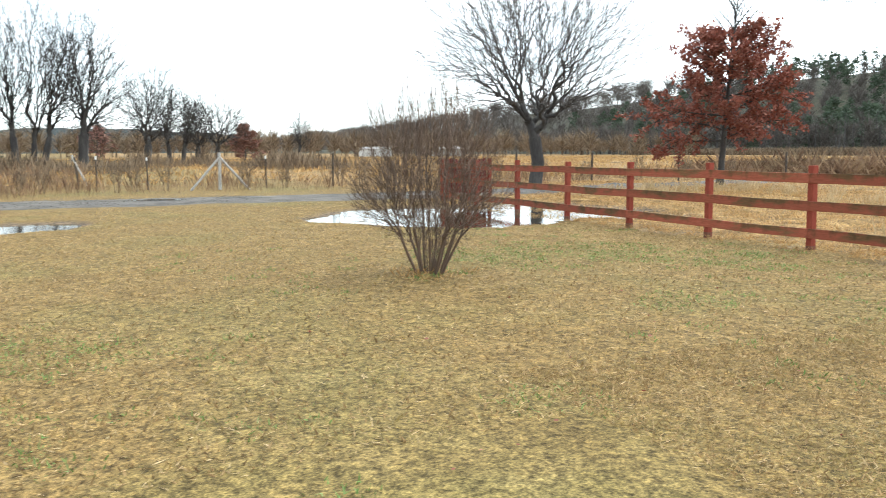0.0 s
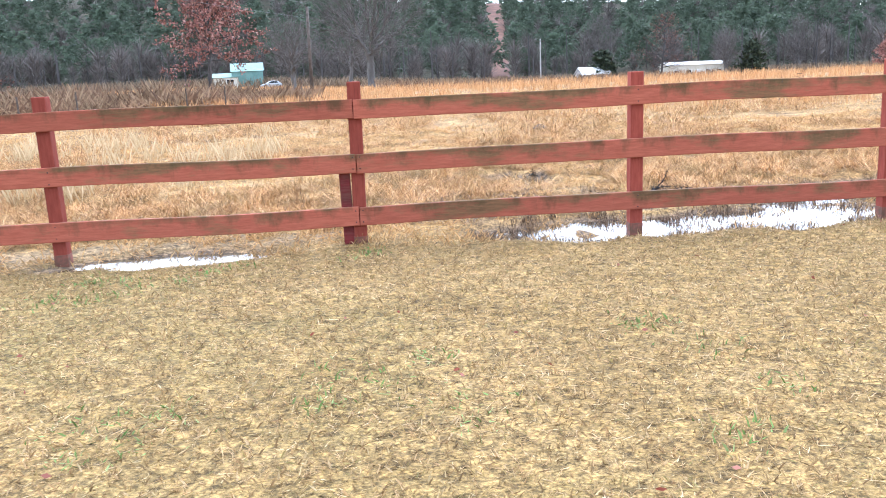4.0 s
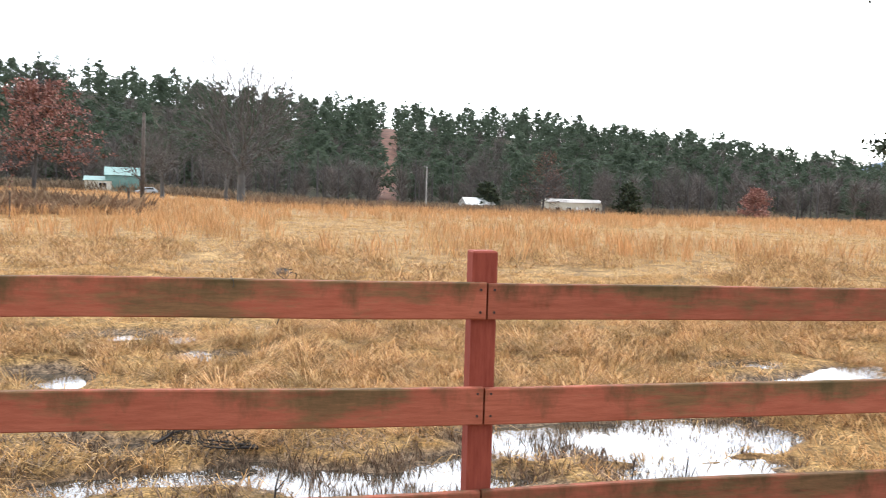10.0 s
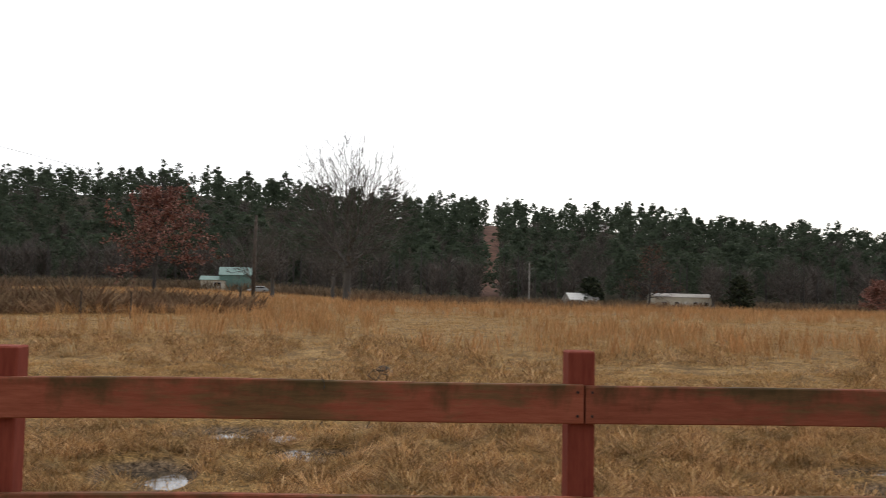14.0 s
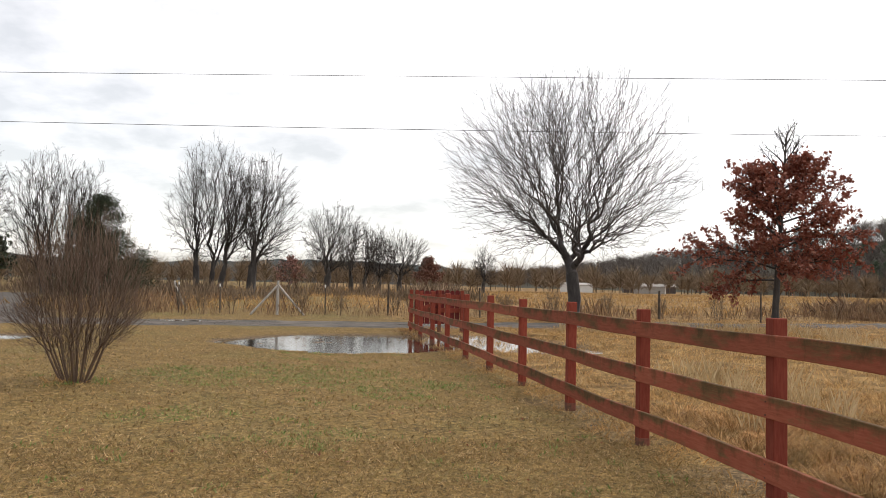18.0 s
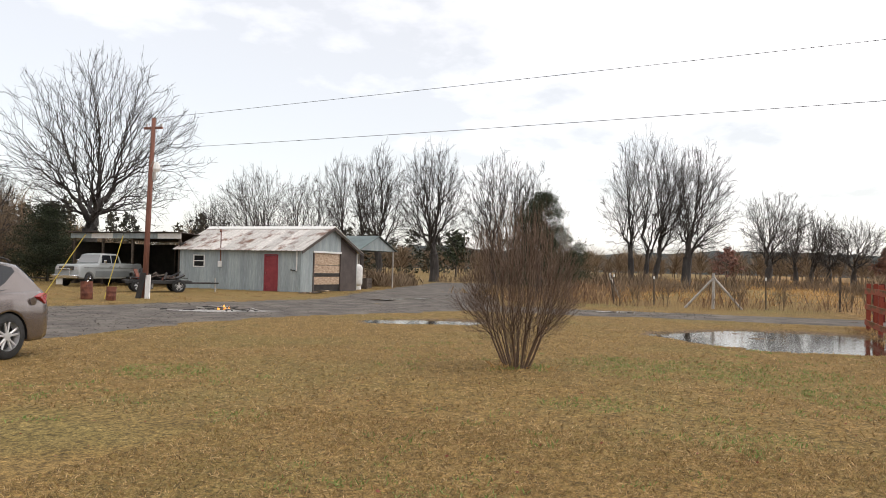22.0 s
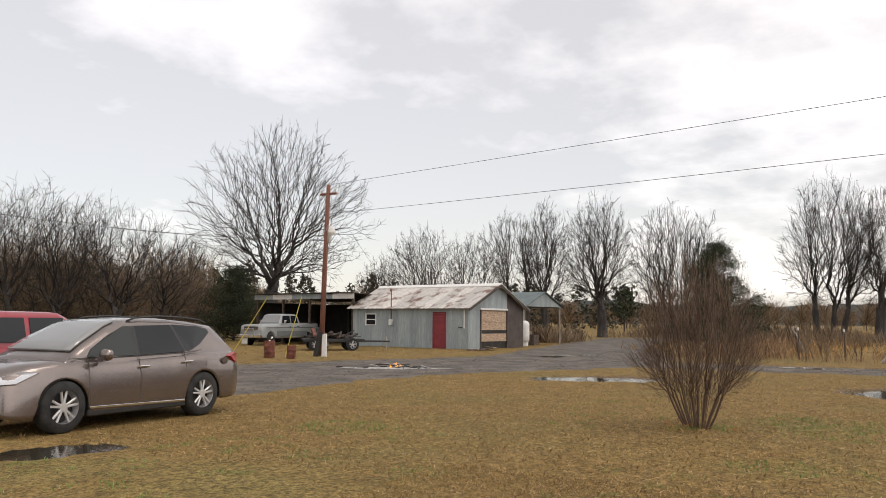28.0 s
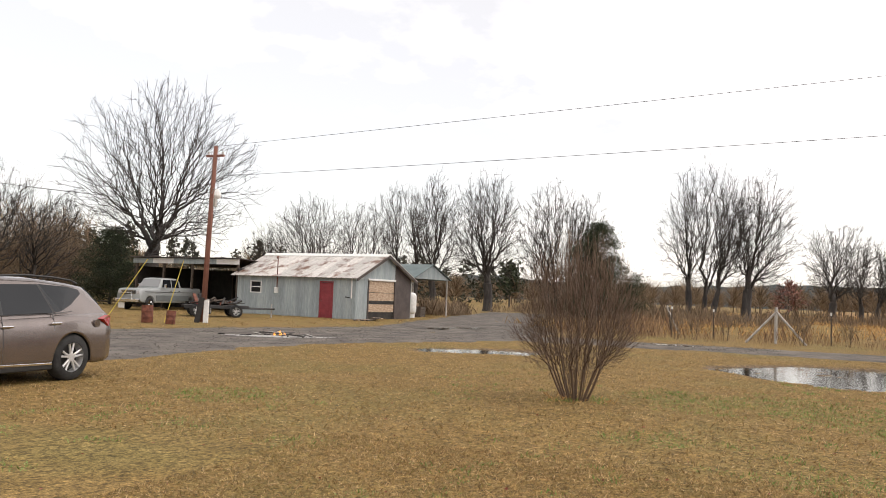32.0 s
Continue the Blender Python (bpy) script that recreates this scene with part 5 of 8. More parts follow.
cy = np.linspace(196, 428, 40)
cc = 0.1388 * (cy + 3.2) - 3.0
cu = np.linspace(-3.4, 3.4, 5)
cx2, cy2 = cc[:, None] + cu[None], np.repeat(cy[:, None], 5, 1)
cz2 = land(cx2, cy2) + 0.25
ca, cb = np.meshgrid(np.arange(39), np.arange(4), indexing="ij")
cq = (ca * 5 + cb).ravel()
M_cut = surf("red_brown_sedge", (0.10, 0.045, 0.028), (0.17, 0.08, 0.05), 0.3, 0.95, fine=2.0, bump=0)
tagged(soup("cleared_strip", np.stack([cx2, cy2, cz2], -1).reshape(-1, 3), np.stack([cq, cq + 5, cq + 6, cq + 1], -1), M_cut), "red-brown cleared strip running straight up the wooded hill", "ground", kind="structure")
pines = [pine_shape(i, 360, (15, 17, 18, 16, 18, 14, 17, 16)[i], (9.0, 8.0, 8.4, 9.6, 8.0, 9.4, 8.2, 8.8)[i], 0.2, 0.74, 20) for i in range(8)]
ridge_pines = [ridge_pine_shape(20 + i, 300, 17 + (i * 5) % 4) for i in range(9)]
bares = [bare_shape(i, 290) for i in range(4)]
x, y, r = scatter(-420, 330, 204, 420, 7.7, 1)
keep = ~in_cut(x, y) & (y > 203 + 10 * vnoise(x, y, 30, 5)) & (r.random(len(x)) < np.where(x < -230, 0.25, np.where(x > 190, 0.6, 0.93))) & (ridge(x) > 4)
x, y = x[keep], y[keep]
z = land(x, y)
plant("pine_hill", pines, np.stack([x, y, z], -1), (0.52 + 0.48 * r.random(len(x)) ** 1.4 + 0.2 * (vnoise(x, y, 40, 2) - 0.5)) * (1 - 0.45 * smooth01((y - 360) / 50.0)), M_needle, "dense dark green pine wood covering the hill")
x, y, r = scatter(-420, 300, 392, 436, 6.5, 2)
keep = ~in_cut(x, y) & (r.random(len(x)) < 0.16 + 0.5 * vnoise(x, y, 34, 12))
x, y = x[keep], y[keep]
ridge_size = 0.52 + 0.34 * r.random(len(x))
plant("ridge_pines", ridge_pines, np.stack([x, y, land(x, y)], -1), ridge_size, M_needle, "open row of tall pines along the ridge")
trunk_v, trunk_f = tube_mesh([(0, 0, -1), (0, 0, 9), (0, 0, 17)], [0.32, 0.26, 0.1], 4)
plant("ridge_trunks", [(trunk_v, trunk_f)], np.stack([x, y, land(x, y)], -1), ridge_size, M_bark, "bare pine trunks along the ridge")
x, y, r = scatter(-1500, -420, 220, 470, 22, 3)
keep = r.random(len(x)) < 0.95
x, y = x[keep], y[keep]
plant("far_wood_hill", [bare_shape(40 + i, 220, 15, 13) for i in range(3)], np.stack([x, y, land(x, y)], -1), 1.0 + 0.4 * r.random(len(x)), M_wood_far, "far slope of grey leafless wood")
x, y, r = scatter(-430, 330, 188, 214, 6.2, 4)
keep = ~in_cut(x, y) & (r.random(len(x)) < 0.8) & (y > 190 + 9 * vnoise(x, y, 25, 7)) & ~((np.abs(x + 33) < 14) & (y < 196)) & ~((x > 34) & (x < 80) & (y < 194))
x, y = x[keep], y[keep]
plant("bare_wood_edge", bares, np.stack([x, y, land(x, y)], -1), 0.55 + 0.45 * r.random(len(x)), M_wood_far, "grey leafless trees along the foot of the hill")
x, y, r = scatter(-300, 200, 189, 206, 5.5, 114)
keep = ~in_cut(x, y) & (r.random(len(x)) < 0.6) & ~((x > 34) & (x < 80) & (y < 194))
x, y = x[keep], y[keep]
plant("foot_trunks", [(trunk_v, trunk_f)], np.stack([x, y, land(x, y)], -1), 0.45 + 0.3 * r.random(len(x)), M_bark, "dark bare trunks at the foot of the pine wood")
x, y, r = scatter(-430, 330, 206, 360, 12, 14)
keep = ~in_cut(x, y) & (r.random(len(x)) < np.where(x < -210, 1.0, np.where(y < 330, 0.55, 0.0)))
x, y = x[keep], y[keep]
plant("bare_wood_slope", bares, np.stack([x, y, land(x, y)], -1), 0.9 + 0.25 * r.random(len(x)), M_wood_far, "grey leafless trees among the pines")
x, y, r = scatter(150, 620, 190, 330, 12, 6)
keep = (r.random(len(x)) < 0.85)
x, y = x[keep], y[keep]
plant("east_wood", bares, np.stack([x, y, land(x, y)], -1), 0.75 + 0.35 * r.random(len(x)), M_wood_far, "grey leafless wood at the far end of the pasture")
plant("east_pines", pines, np.stack([x, y, land(x, y)], -1)[::4] + np.array([3.0, 3.0, 0.0]), 0.6 + 0.35 * r.random(len(x[::4])), M_needle, "scattered pines in the far grey wood")
# low woods to the west and south
x, y, r = scatter(-330, -215, -330, 190, 9.0, 8)
keep = (r.random(len(x)) < 0.75)
x, y = x[keep], y[keep]
plant("west_wood", [bare_shape(70 + i, 240, 9, 7) for i in range(3)], np.stack([x, y, land(x, y)], -1), 0.6 + 0.5 * r.random(len(x)), M_thicket, "low grey-brown leafless wood beyond the west pasture")
x, y, r = scatter(-240, -75, -230, -75, 8.5, 9)
keep = (y < -72 - 0.35 * (x + 75)) & (r.random(len(x)) < 0.7) | (y < -150)
x, y = x[keep], y[keep]
plant("south_wood", [bare_shape(80 + i, 330, 9, 6.5) for i in range(3)], np.stack([x, y, land(x, y)], -1), 0.5 + 0.45 * r.random(len(x)), M_thicket, "brown leafless wood behind the shed")
plant("south_pines", [pine_shape(60 + i, 300, 9, 5.5, 0.05, 0.45, 40) for i in range(3)], np.stack([x, y, land(x, y)], -1)[::2] + np.array([2.5, 2.5, 0.0]), 0.75 + 0.45 * r.random(len(x[::2])), M_needle_dark, "dark pines behind the shed")
x, y, r = scatter(-70, 20, -110, -64, 5.0, 10)
keep = (r.random(len(x)) < 0.75)
x, y = x[keep], y[keep]
plant("thicket", [twiggy_shape(90 + i, 90, 6.5, 5.5) for i in range(3)], np.stack([x, y, land(x, y)], -1), 0.8 + 0.7 * r.random(len(x)), M_thicket, "dense brown leafless thicket behind the parked cars")
# a low pine ridge and a blue mountain on the horizon
# the mountain's blue is distance haze put into its base colour
for name, label, pts, col in (("far_ridge", "low dark pine ridge on the horizon", [(-1400, -900), (-1600, -400), (-1700, 0), (-1700, 350)], (0.035, 0.043, 0.042)),
                              ("far_mountain", "mountain far beyond the woods, its haze put in as blue colour", [(1750, 2350), (2050, 2200), (2350, 2000), (2700, 1700)], (0.16, 0.21, 0.28))):
    s = Solid()
    pp = np.array(pts, float)
    t = np.linspace(0, len(pp) - 1, 90)
    px, py = np.interp(t, np.arange(len(pp)), pp[:, 0]), np.interp(t, np.arange(len(pp)), pp[:, 1])
    hgt = (26 + 24 * vnoise(t * 3, t * 0, 1.0, 3) + 7 * vnoise(t * 30, t * 0, 1.0, 4)) if name == "far_ridge" else 60 + 130 * np.sin(np.linspace(0.5, 3.1, 90)) ** 2 + 25 * vnoise(t * 4, t * 0, 1.0, 5)
    base_r = np.hypot(px, py)
    v = [(x, y, -2) for x, y in zip(px, py)] + [(x * 1.04, y * 1.04, h) for x, y, h in zip(px, py, hgt)] + [(x * 1.2, y * 1.2, -2) for x, y in zip(px, py)]
    f = [(i + o * 90, i + 1 + o * 90, i + 91 + o * 90, i + 90 + o * 90) for o in (0, 1) for i in range(89)]
    m = surf(name + "_wood", tuple(c * 0.8 for c in col), tuple(c * 1.2 for c in col), 0.02, 0.95, fine=0.2, bump=0)
    tagged(s.add(v, f).part(name, m, None, "", True), label, "hill", kind="structure")

# ---- vehicles ----
def lerp_rows(rows, x):
    a = np.array(rows, float)
    o = np.argsort(a[:, 0])
    a = a[o]
    return [np.interp(x, a[:, 0], a[:, i]) for i in range(1, a.shape[1])]


def wheel_part(car, at, rad, width, spokes, rim_mat, out):
    """Tyre with its rim; out is +1 or -1, the way the rim faces along y."""
    s = Solid()
    prof = [(0.62, -0.5), (0.90, -0.5), (0.98, -0.36), (1.0, -0.2), (1.0, 0.2), (0.98, 0.36), (0.90, 0.5), (0.62, 0.5)]
    n = 32
    v = [(rad * p * math.cos(a), width * w, rad * p * math.sin(a)) for a in np.arange(n) * 2 * math.pi / n for p, w in prof]
    k = len(prof)
    f = [(i * k + j, i * k + j + 1, (i + 1) % n * k + j + 1, (i + 1) % n * k + j) for i in range(n) for j in range(k - 1)]
    tyre = s.add(v, f).part("wheel", M_tyre, car, "black rubber tyre", True)
    tyre.location = at
    s = Solid()
    prof = [(0.70, 0.5), (0.66, 0.42), (0.62, 0.1), (0.60, -0.3)]
    v = [(rad * p * math.cos(a), out * width * w, rad * p * math.sin(a)) for a in np.arange(n) * 2 * math.pi / n for p, w in prof]
    f = [(i * 4 + j, i * 4 + j + 1, (i + 1) % n * 4 + j + 1, (i + 1) % n * 4 + j) for i in range(n) for j in range(3)]
    s.add(v, f)
    s.cyl((0, out * width * 0.30, 0), (0, out * width * 0.42, 0), rad * 0.17, 14)
    for i in range(spokes):
        a = (i + 0.25) * 2 * math.pi / spokes
        for da in (-0.2, 0.2):
            m = Matrix.Rotation(-(a + da), 4, "Y")
            s.box(m @ Vector((rad * 0.40, out * width * 0.34, 0)), (rad * 0.56, width * 0.16, rad * 0.09), m, 0.008)
    s.part("rim", rim_mat, tyre, "silver alloy rim")
    d = Solid().cyl((0, out * width * -0.2, 0), (0, out * width * -0.05, 0), rad * 0.6, 20)
    d.part("brake_well", M_black, tyre)
    return tyre


def car_body(car, stations, axles, arch, paint, zc, label=""):
    """Lofted lower body with open wheel arches. stations: x, bottom, top, half-width low, half-width high."""
    xs = np.unique(np.concatenate([np.linspace(min(q[0] for q in stations), max(q[0] for q in stations), 70)] + [np.linspace(a - arch, a + arch, 25) for a in axles]))
    zb, zt, hl, hh = lerp_rows(stations, xs)
    zlow = zb.copy()
    for a in axles:
        inside = np.abs(xs - a) < arch
        zlow[inside] = np.maximum(zlow[inside], zc + np.sqrt(np.maximum(arch ** 2 - (xs[inside] - a) ** 2, 0)))
    zlow = np.minimum(zlow, zt - 0.06)
    ring_t = [0.0, 0.10, 0.35, 0.66, 0.9, 1.0]
    v, k = [], 15
    for i, x in enumerate(xs):
        h = zt[i] - zlow[i]
        side = []
        for t in ring_t:
            z = zlow[i] + t * h
            g = (z - zb[i]) / max(0.05, zt[i] - zb[i])
            y = hl[i] + (hh[i] - hl[i]) * g + 0.035 * math.sin(min(max(g, 0), 1) * math.pi) - (0.05 if t == 1.0 else 0.012 if t == 0.9 else 0)
            side.append((x, y, z + (0.012 if t == 1.0 else 0)))
        side.append((x, hh[i] * 0.5, zt[i] + 0.035))
        full = side + [(x, 0, zt[i] + 0.045)] + [(a, -b, c) for a, b, c in side[::-1]]
        v += full
    n = len(xs)
    f = [(i * k + j, (i + 1) * k + j, (i + 1) * k + j + 1, i * k + j + 1) for i in range(n - 1) for j in range(k - 1)]
    f += [(i * k + k - 1, (i + 1) * k + k - 1, (i + 1) * k, i * k) for i in range(n - 1)]
    f += [tuple(range(k)), tuple(range((n - 1) * k, n * k))[::-1]]
    return Solid().add(v, f).part("body", paint, car, label, True)


def cabin(car, top, belt, half, lean, paint):
    """Glasshouse: top is the side outline (x, z), belt the height and half the half-width it rises from."""
    xs = np.unique(np.concatenate([np.linspace(top[0][0], top[-1][0], 60), [p[0] for p in top]]))
    zt = np.interp(xs, [p[0] for p in top], [p[1] for p in top])
    v, k = [], 11
    for x, z in zip(xs, zt):
        zb = belt(x)
        z = max(z, zb + 0.004)
        rise = z - zb
        y = lambda q: half(x) - lean * (q - zb)  # noqa: E731
        c = min(0.09, rise * 0.5)
        side = [(x, half(x) - 0.03, zb - 0.05), (x, y(zb + rise * 0.5) - 0.03, zb + rise * 0.5), (x, y(z - c) - 0.03, z - c), (x, y(z) - 0.03 - c * 0.75, z - 0.01), (x, y(z) * 0.5, z + 0.015)]
        v += side + [(x, 0, z + 0.02)] + [(a, -b, d) for a, b, d in side[::-1]]
    n = len(xs)
    f = [(i * k + j, (i + 1) * k + j, (i + 1) * k + j + 1, i * k + j + 1) for i in range(n - 1) for j in range(k - 1)]
    f += [tuple(range(k)), tuple(range((n - 1) * k, n * k))[::-1]]
    return Solid().add(v, f).part("roof", paint, car, "", True)


def side_glass(car, poly, belt, half, lean, mat, name="window"):
    """A flat-sided pane on each side, set a little proud of the glasshouse. poly: x, z."""
    for sgn in (1, -1):
        v = [(x, sgn * (half(x) - lean * (z - belt(x)) - 0.03 + d), z) for d in (0.012, -0.01) for x, z in poly]
        n = len(poly)
        f = [tuple(range(n)), tuple(range(2 * n - 1, n - 1, -1))] + [(i, i + n, (i + 1) % n + n, (i + 1) % n) for i in range(n)]
        Solid().add(v, f).part(name, mat, car)


def suv(at, rz):
    car = thing("suv", "taupe metallic SUV parked on the wet lawn", "car", at, rz)
    st = [(-2.47, 0.50, 0.98, 0.66, 0.62), (-2.40, 0.36, 1.06, 0.80, 0.78), (-2.2, 0.28, 1.11, 0.88, 0.85), (-1.5, 0.25, 1.10, 0.925, 0.895), (0.0, 0.25, 1.05, 0.925, 0.90), (1.1, 0.25, 1.04, 0.925, 0.88),
          (1.5, 0.25, 1.03, 0.92, 0.85), (1.9, 0.25, 0.985, 0.90, 0.80), (2.15, 0.26, 0.93, 0.86, 0.72), (2.30, 0.29, 0.86, 0.77, 0.62), (2.37, 0.36, 0.74, 0.66, 0.52), (2.40, 0.42, 0.60, 0.58, 0.46)]
    car_body(car, st, (-1.4125, 1.4125), 0.43, M_suv, 0.37, "taupe metallic panels")
    belt = lambda x: 1.03 + 0.02 * (1.2 - x) * 0.9  # noqa: E731
    half = lambda x: float(np.interp(x, [-2.3, -1.8, -1.0, 0.5, 1.4], [0.78, 0.85, 0.905, 0.905, 0.86]))  # noqa: E731
    top = [(-2.36, 1.12), (-2.24, 1.30), (-2.02, 1.50), (-1.9, 1.585), (-1.5, 1.64), (-0.8, 1.695), (-0.2, 1.70), (0.15, 1.67), (0.5, 1.56), (1.0, 1.31), (1.38, 1.07)]
    cabin(car, top, belt, half, 0.36, M_suv)
    side_glass(car, [(0.98, 1.10), (0.06, 1.11), (0.06, 1.575), (0.2, 1.58), (0.55, 1.43), (0.90, 1.22)], belt, half, 0.36, M_side_glass)
    side_glass(car, [(-0.02, 1.11), (-1.0, 1.14), (-0.78, 1.60), (-0.02, 1.585)], belt, half, 0.36, M_glass)
    side_glass(car, [(-1.05, 1.15), (-1.2, 1.165), (-1.45, 1.27), (-1.74, 1.46), (-1.70, 1.53), (-1.45, 1.575), (-0.83, 1.605)], belt, half, 0.36, M_glass)
    # windscreen: a bowed sheet that follows the slope of the roof's front
    sx, sz, sw = [0.25, 0.38, 0.5, 0.75, 1.0, 1.2], [1.647, 1.609, 1.568, 1.443, 1.318, 1.192], [0.53, 0.56, 0.585, 0.635, 0.68, 0.71]
    v = []
    for lift in (0.034, 0.0):
        for x_, z_, w_ in zip(sx, sz, sw):
            v += [(x_ + 0.03 * (1 - (q / 4) ** 2), w_ * q / 4, z_ + lift + 0.008 * (1 - (q / 4) ** 2)) for q in range(-4, 5)]
    f = [(i * 9 + j, i * 9 + j + 1, i * 9 + j + 10, i * 9 + j + 9) for i in range(5) for j in range(8)]
    f += [tuple(54 + k for k in q[::-1]) for q in f]
    rim_ = list(range(9)) + [9 * i + 8 for i in range(1, 6)] + list(range(52, 44, -1)) + [9 * i for i in range(4, 0, -1)]
    f += [(a_, b_, b_ + 54, a_ + 54) for a_, b_ in zip(rim_, rim_[1:] + rim_[:1])]
    Solid().add(v, f).part("windscreen", M_windscreen, car, "", True)
    # black pillars between the side windows
    side_glass(car, [(0.06, 1.11), (-0.02, 1.11), (-0.02, 1.58), (0.06, 1.575)], belt, half, 0.36, M_black, "door_pillar")
    side_glass(car, [(-1.0, 1.14), (-1.05, 1.15), (-0.83, 1.605), (-0.78, 1.60)], belt, half, 0.36, M_black, "door_pillar")
    for name, x0, z0, x1, z1, w0, w1, mat in (("rear_window", -2.29, 1.27, -2.00, 1.555, 0.60, 0.50, M_glass),):
        nrm = Vector((z1 - z0, 0, x0 - x1)).normalized() * (0.02 if x0 > 0 else -0.02)
        if nrm.z < 0:
            nrm = -nrm
        q = [Vector((x0, -w0, z0)), Vector((x0 + (0.1 if x0 > 0 else -0.03), 0, z0)), Vector((x0, w0, z0)), Vector((x1, w1, z1)), Vector((x1 + (0.03 if x0 > 0 else -0.02), 0, z1 + 0.012)), Vector((x1, -w1, z1))]
        v = [p + nrm for p in q] + [p - nrm for p in q]
        f = [(0, 1, 4, 5), (1, 2, 3, 4), (11, 10, 7, 6), (10, 9, 8, 7)] + [(i, i + 6, (i + 1) % 6 + 6, (i + 1) % 6) for i in range(6)]
        Solid().add(v, f).part(name, mat, car)
    for x in (-1.4125, 1.4125):
        for sg in (1, -1):
            wheel_part(car, (x, sg * 0.81, 0.385), 0.395, 0.235, 5, M_rim, sg)
            # dark lining of the arch
            a = np.linspace(-0.15, math.pi + 0.15, 18)
            v = [(x + 0.425 * math.cos(t), sg * yy, 0.37 + 0.425 * math.sin(t)) for t in a for yy in (0.66, 0.915)]
            f = [(i * 2, i * 2 + 1, i * 2 + 3, i * 2 + 2) for i in range(17)]
            f2 = Solid().add(v, f)
            f2.add([(x, sg * 0.64, 0.37)] + [(x + 0.425 * math.cos(t), sg * 0.64, 0.37 + 0.425 * math.sin(t)) for t in a], [(0, i + 1, i + 2) for i in range(17)])
            f2.part("arch_liner", M_black, car)
    for sg in (1, -1):
        Solid().box((0.0, sg * 0.925, 0.325), (1.95, 0.03, 0.045), pose(0, 0, 0, 0, -1.2, 0), 0.01).part("sill_trim", M_chrome, car, "chrome sill strip")
        Solid().box((0.0, sg * 0.88, 0.26), (2.0, 0.1, 0.10), None, 0.02).part("sill", M_black, car)
        for x, z in ((-0.05, 0.925), (-1.02, 0.965)):
            Solid().box((x + 0.0, sg * 0.945, z), (0.21, 0.035, 0.036), None, 0.012).part("door_handle", M_chrome, car, "chrome door handle")
        m = Solid()
        rings = [(0.93, 0.3), (0.945, 0.72), (0.99, 0.98), (1.06, 1.0), (1.11, 0.86), (1.135, 0.5), (1.142, 0.1)]
        m.add([(0.80 - 0.02 * (y_ - 1.0) + 0.085 * q_ * math.cos(a_), sg * y_, 1.14 + 0.095 * q_ * math.sin(a_)) for y_, q_ in rings for a_ in np.arange(14) * math.pi / 7],
              [(i * 14 + j, i * 14 + (j + 1) % 14, (i + 1) * 14 + (j + 1) % 14, (i + 1) * 14 + j) for i in range(6) for j in range(14)] + [tuple(range(14)), tuple(range(84, 98))])
        m.box((0.80, sg * 0.92, 1.06), (0.08, 0.1, 0.05), None, 0.01)
        m.part("mirror", M_suv, car, "taupe wing mirror")
        rail = [(0.05, sg * 0.60, 1.66), (-0.1, sg * 0.605, 1.715), (-0.6, sg * 0.615, 1.745), (-1.2, sg * 0.61, 1.725), (-1.6, sg * 0.60, 1.685), (-1.75, sg * 0.595, 1.635)]
        Solid().tube(rail, [0.017] * 6, 8).part("roof_rail", M_black, car, "black roof rail", True)
        # door seams and window trim
        for pts in ([(0.98, 1.04), (1.0, 0.8), (0.97, 0.40)], [(0.02, 1.08), (0.01, 0.8), (0.02, 0.37)], [(-0.98, 1.12), (-1.0, 0.95), (-0.98, 0.85)], [(1.0, 0.375), (0.0, 0.36), (-0.9, 0.37)], [(1.25, 1.09), (0.6, 1.088), (-1.0, 1.125), (-1.4, 1.16)]):
            zz = [p[1] for p in pts]
            line = []
            for (xa, za), (xb, zb_) in zip(pts, pts[1:]):
                for t in np.linspace(0, 1, 6):
                    x_, z_ = xa + (xb - xa) * t, za + (zb_ - za) * t
                    b_, t_, l_, h_ = [float(q) for q in lerp_rows(st, x_)]
                    g = (z_ - b_) / (t_ - b_)
                    line.append((x_, sg * (l_ + (h_ - l_) * g + 0.035 * math.sin(min(max(g, 0), 1) * math.pi) - 0.0045 - 0.016 * max(0, (g - 0.85) / 0.15)), z_))
            Solid().tube(line, [0.0055] * len(line), 5).part("seam", M_black, car)
        lamp = [(2.10, 0.79, 0.755), (2.27, 0.66, 0.74), (2.26, 0.58, 0.835), (1.98, 0.755, 0.925), (1.80, 0.845, 0.90)]
        v = [(x + d, sg * (y + d), z + d * 0.4) for d in (0.035, -0.06) for x, y, z in lamp]
        Solid().add(v, [(0, 1, 2, 3, 4), (9, 8, 7, 6, 5)] + [(i, i + 5, (i + 1) % 5 + 5, (i + 1) % 5) for i in range(5)]).part("headlight", M_clear_lens, car, "clear wrap-round headlight")
        tail = [(-2.36, 0.76, 0.96), (-2.26, 0.84, 0.90), (-2.05, 0.90, 1.03), (-2.24, 0.84, 1.09), (-2.40, 0.74, 1.06)]
        v = [(x - d, sg * (y + d), z) for d in (0.03, -0.06) for x, y, z in tail]
        Solid().add(v, [(0, 1, 2, 3, 4), (9, 8, 7, 6, 5)] + [(i, i + 5, (i + 1) % 5 + 5, (i + 1) % 5) for i in range(5)]).part("tail_light", M_red_lens, car, "red tail light")
        Solid().cyl((2.20, sg * 0.60, 0.42), (2.36, sg * 0.58, 0.42), 0.055, 14).part("fog_lamp", M_clear_lens, car)
    Solid().cyl((-1.96, 0.895, 0.95), (-1.96, 0.913, 0.95), 0.07, 20).part("fuel_flap", M_suv, car)
    g = Solid().box((2.30, 0, 0.70), (0.10, 0.66, 0.14), None, 0.02)
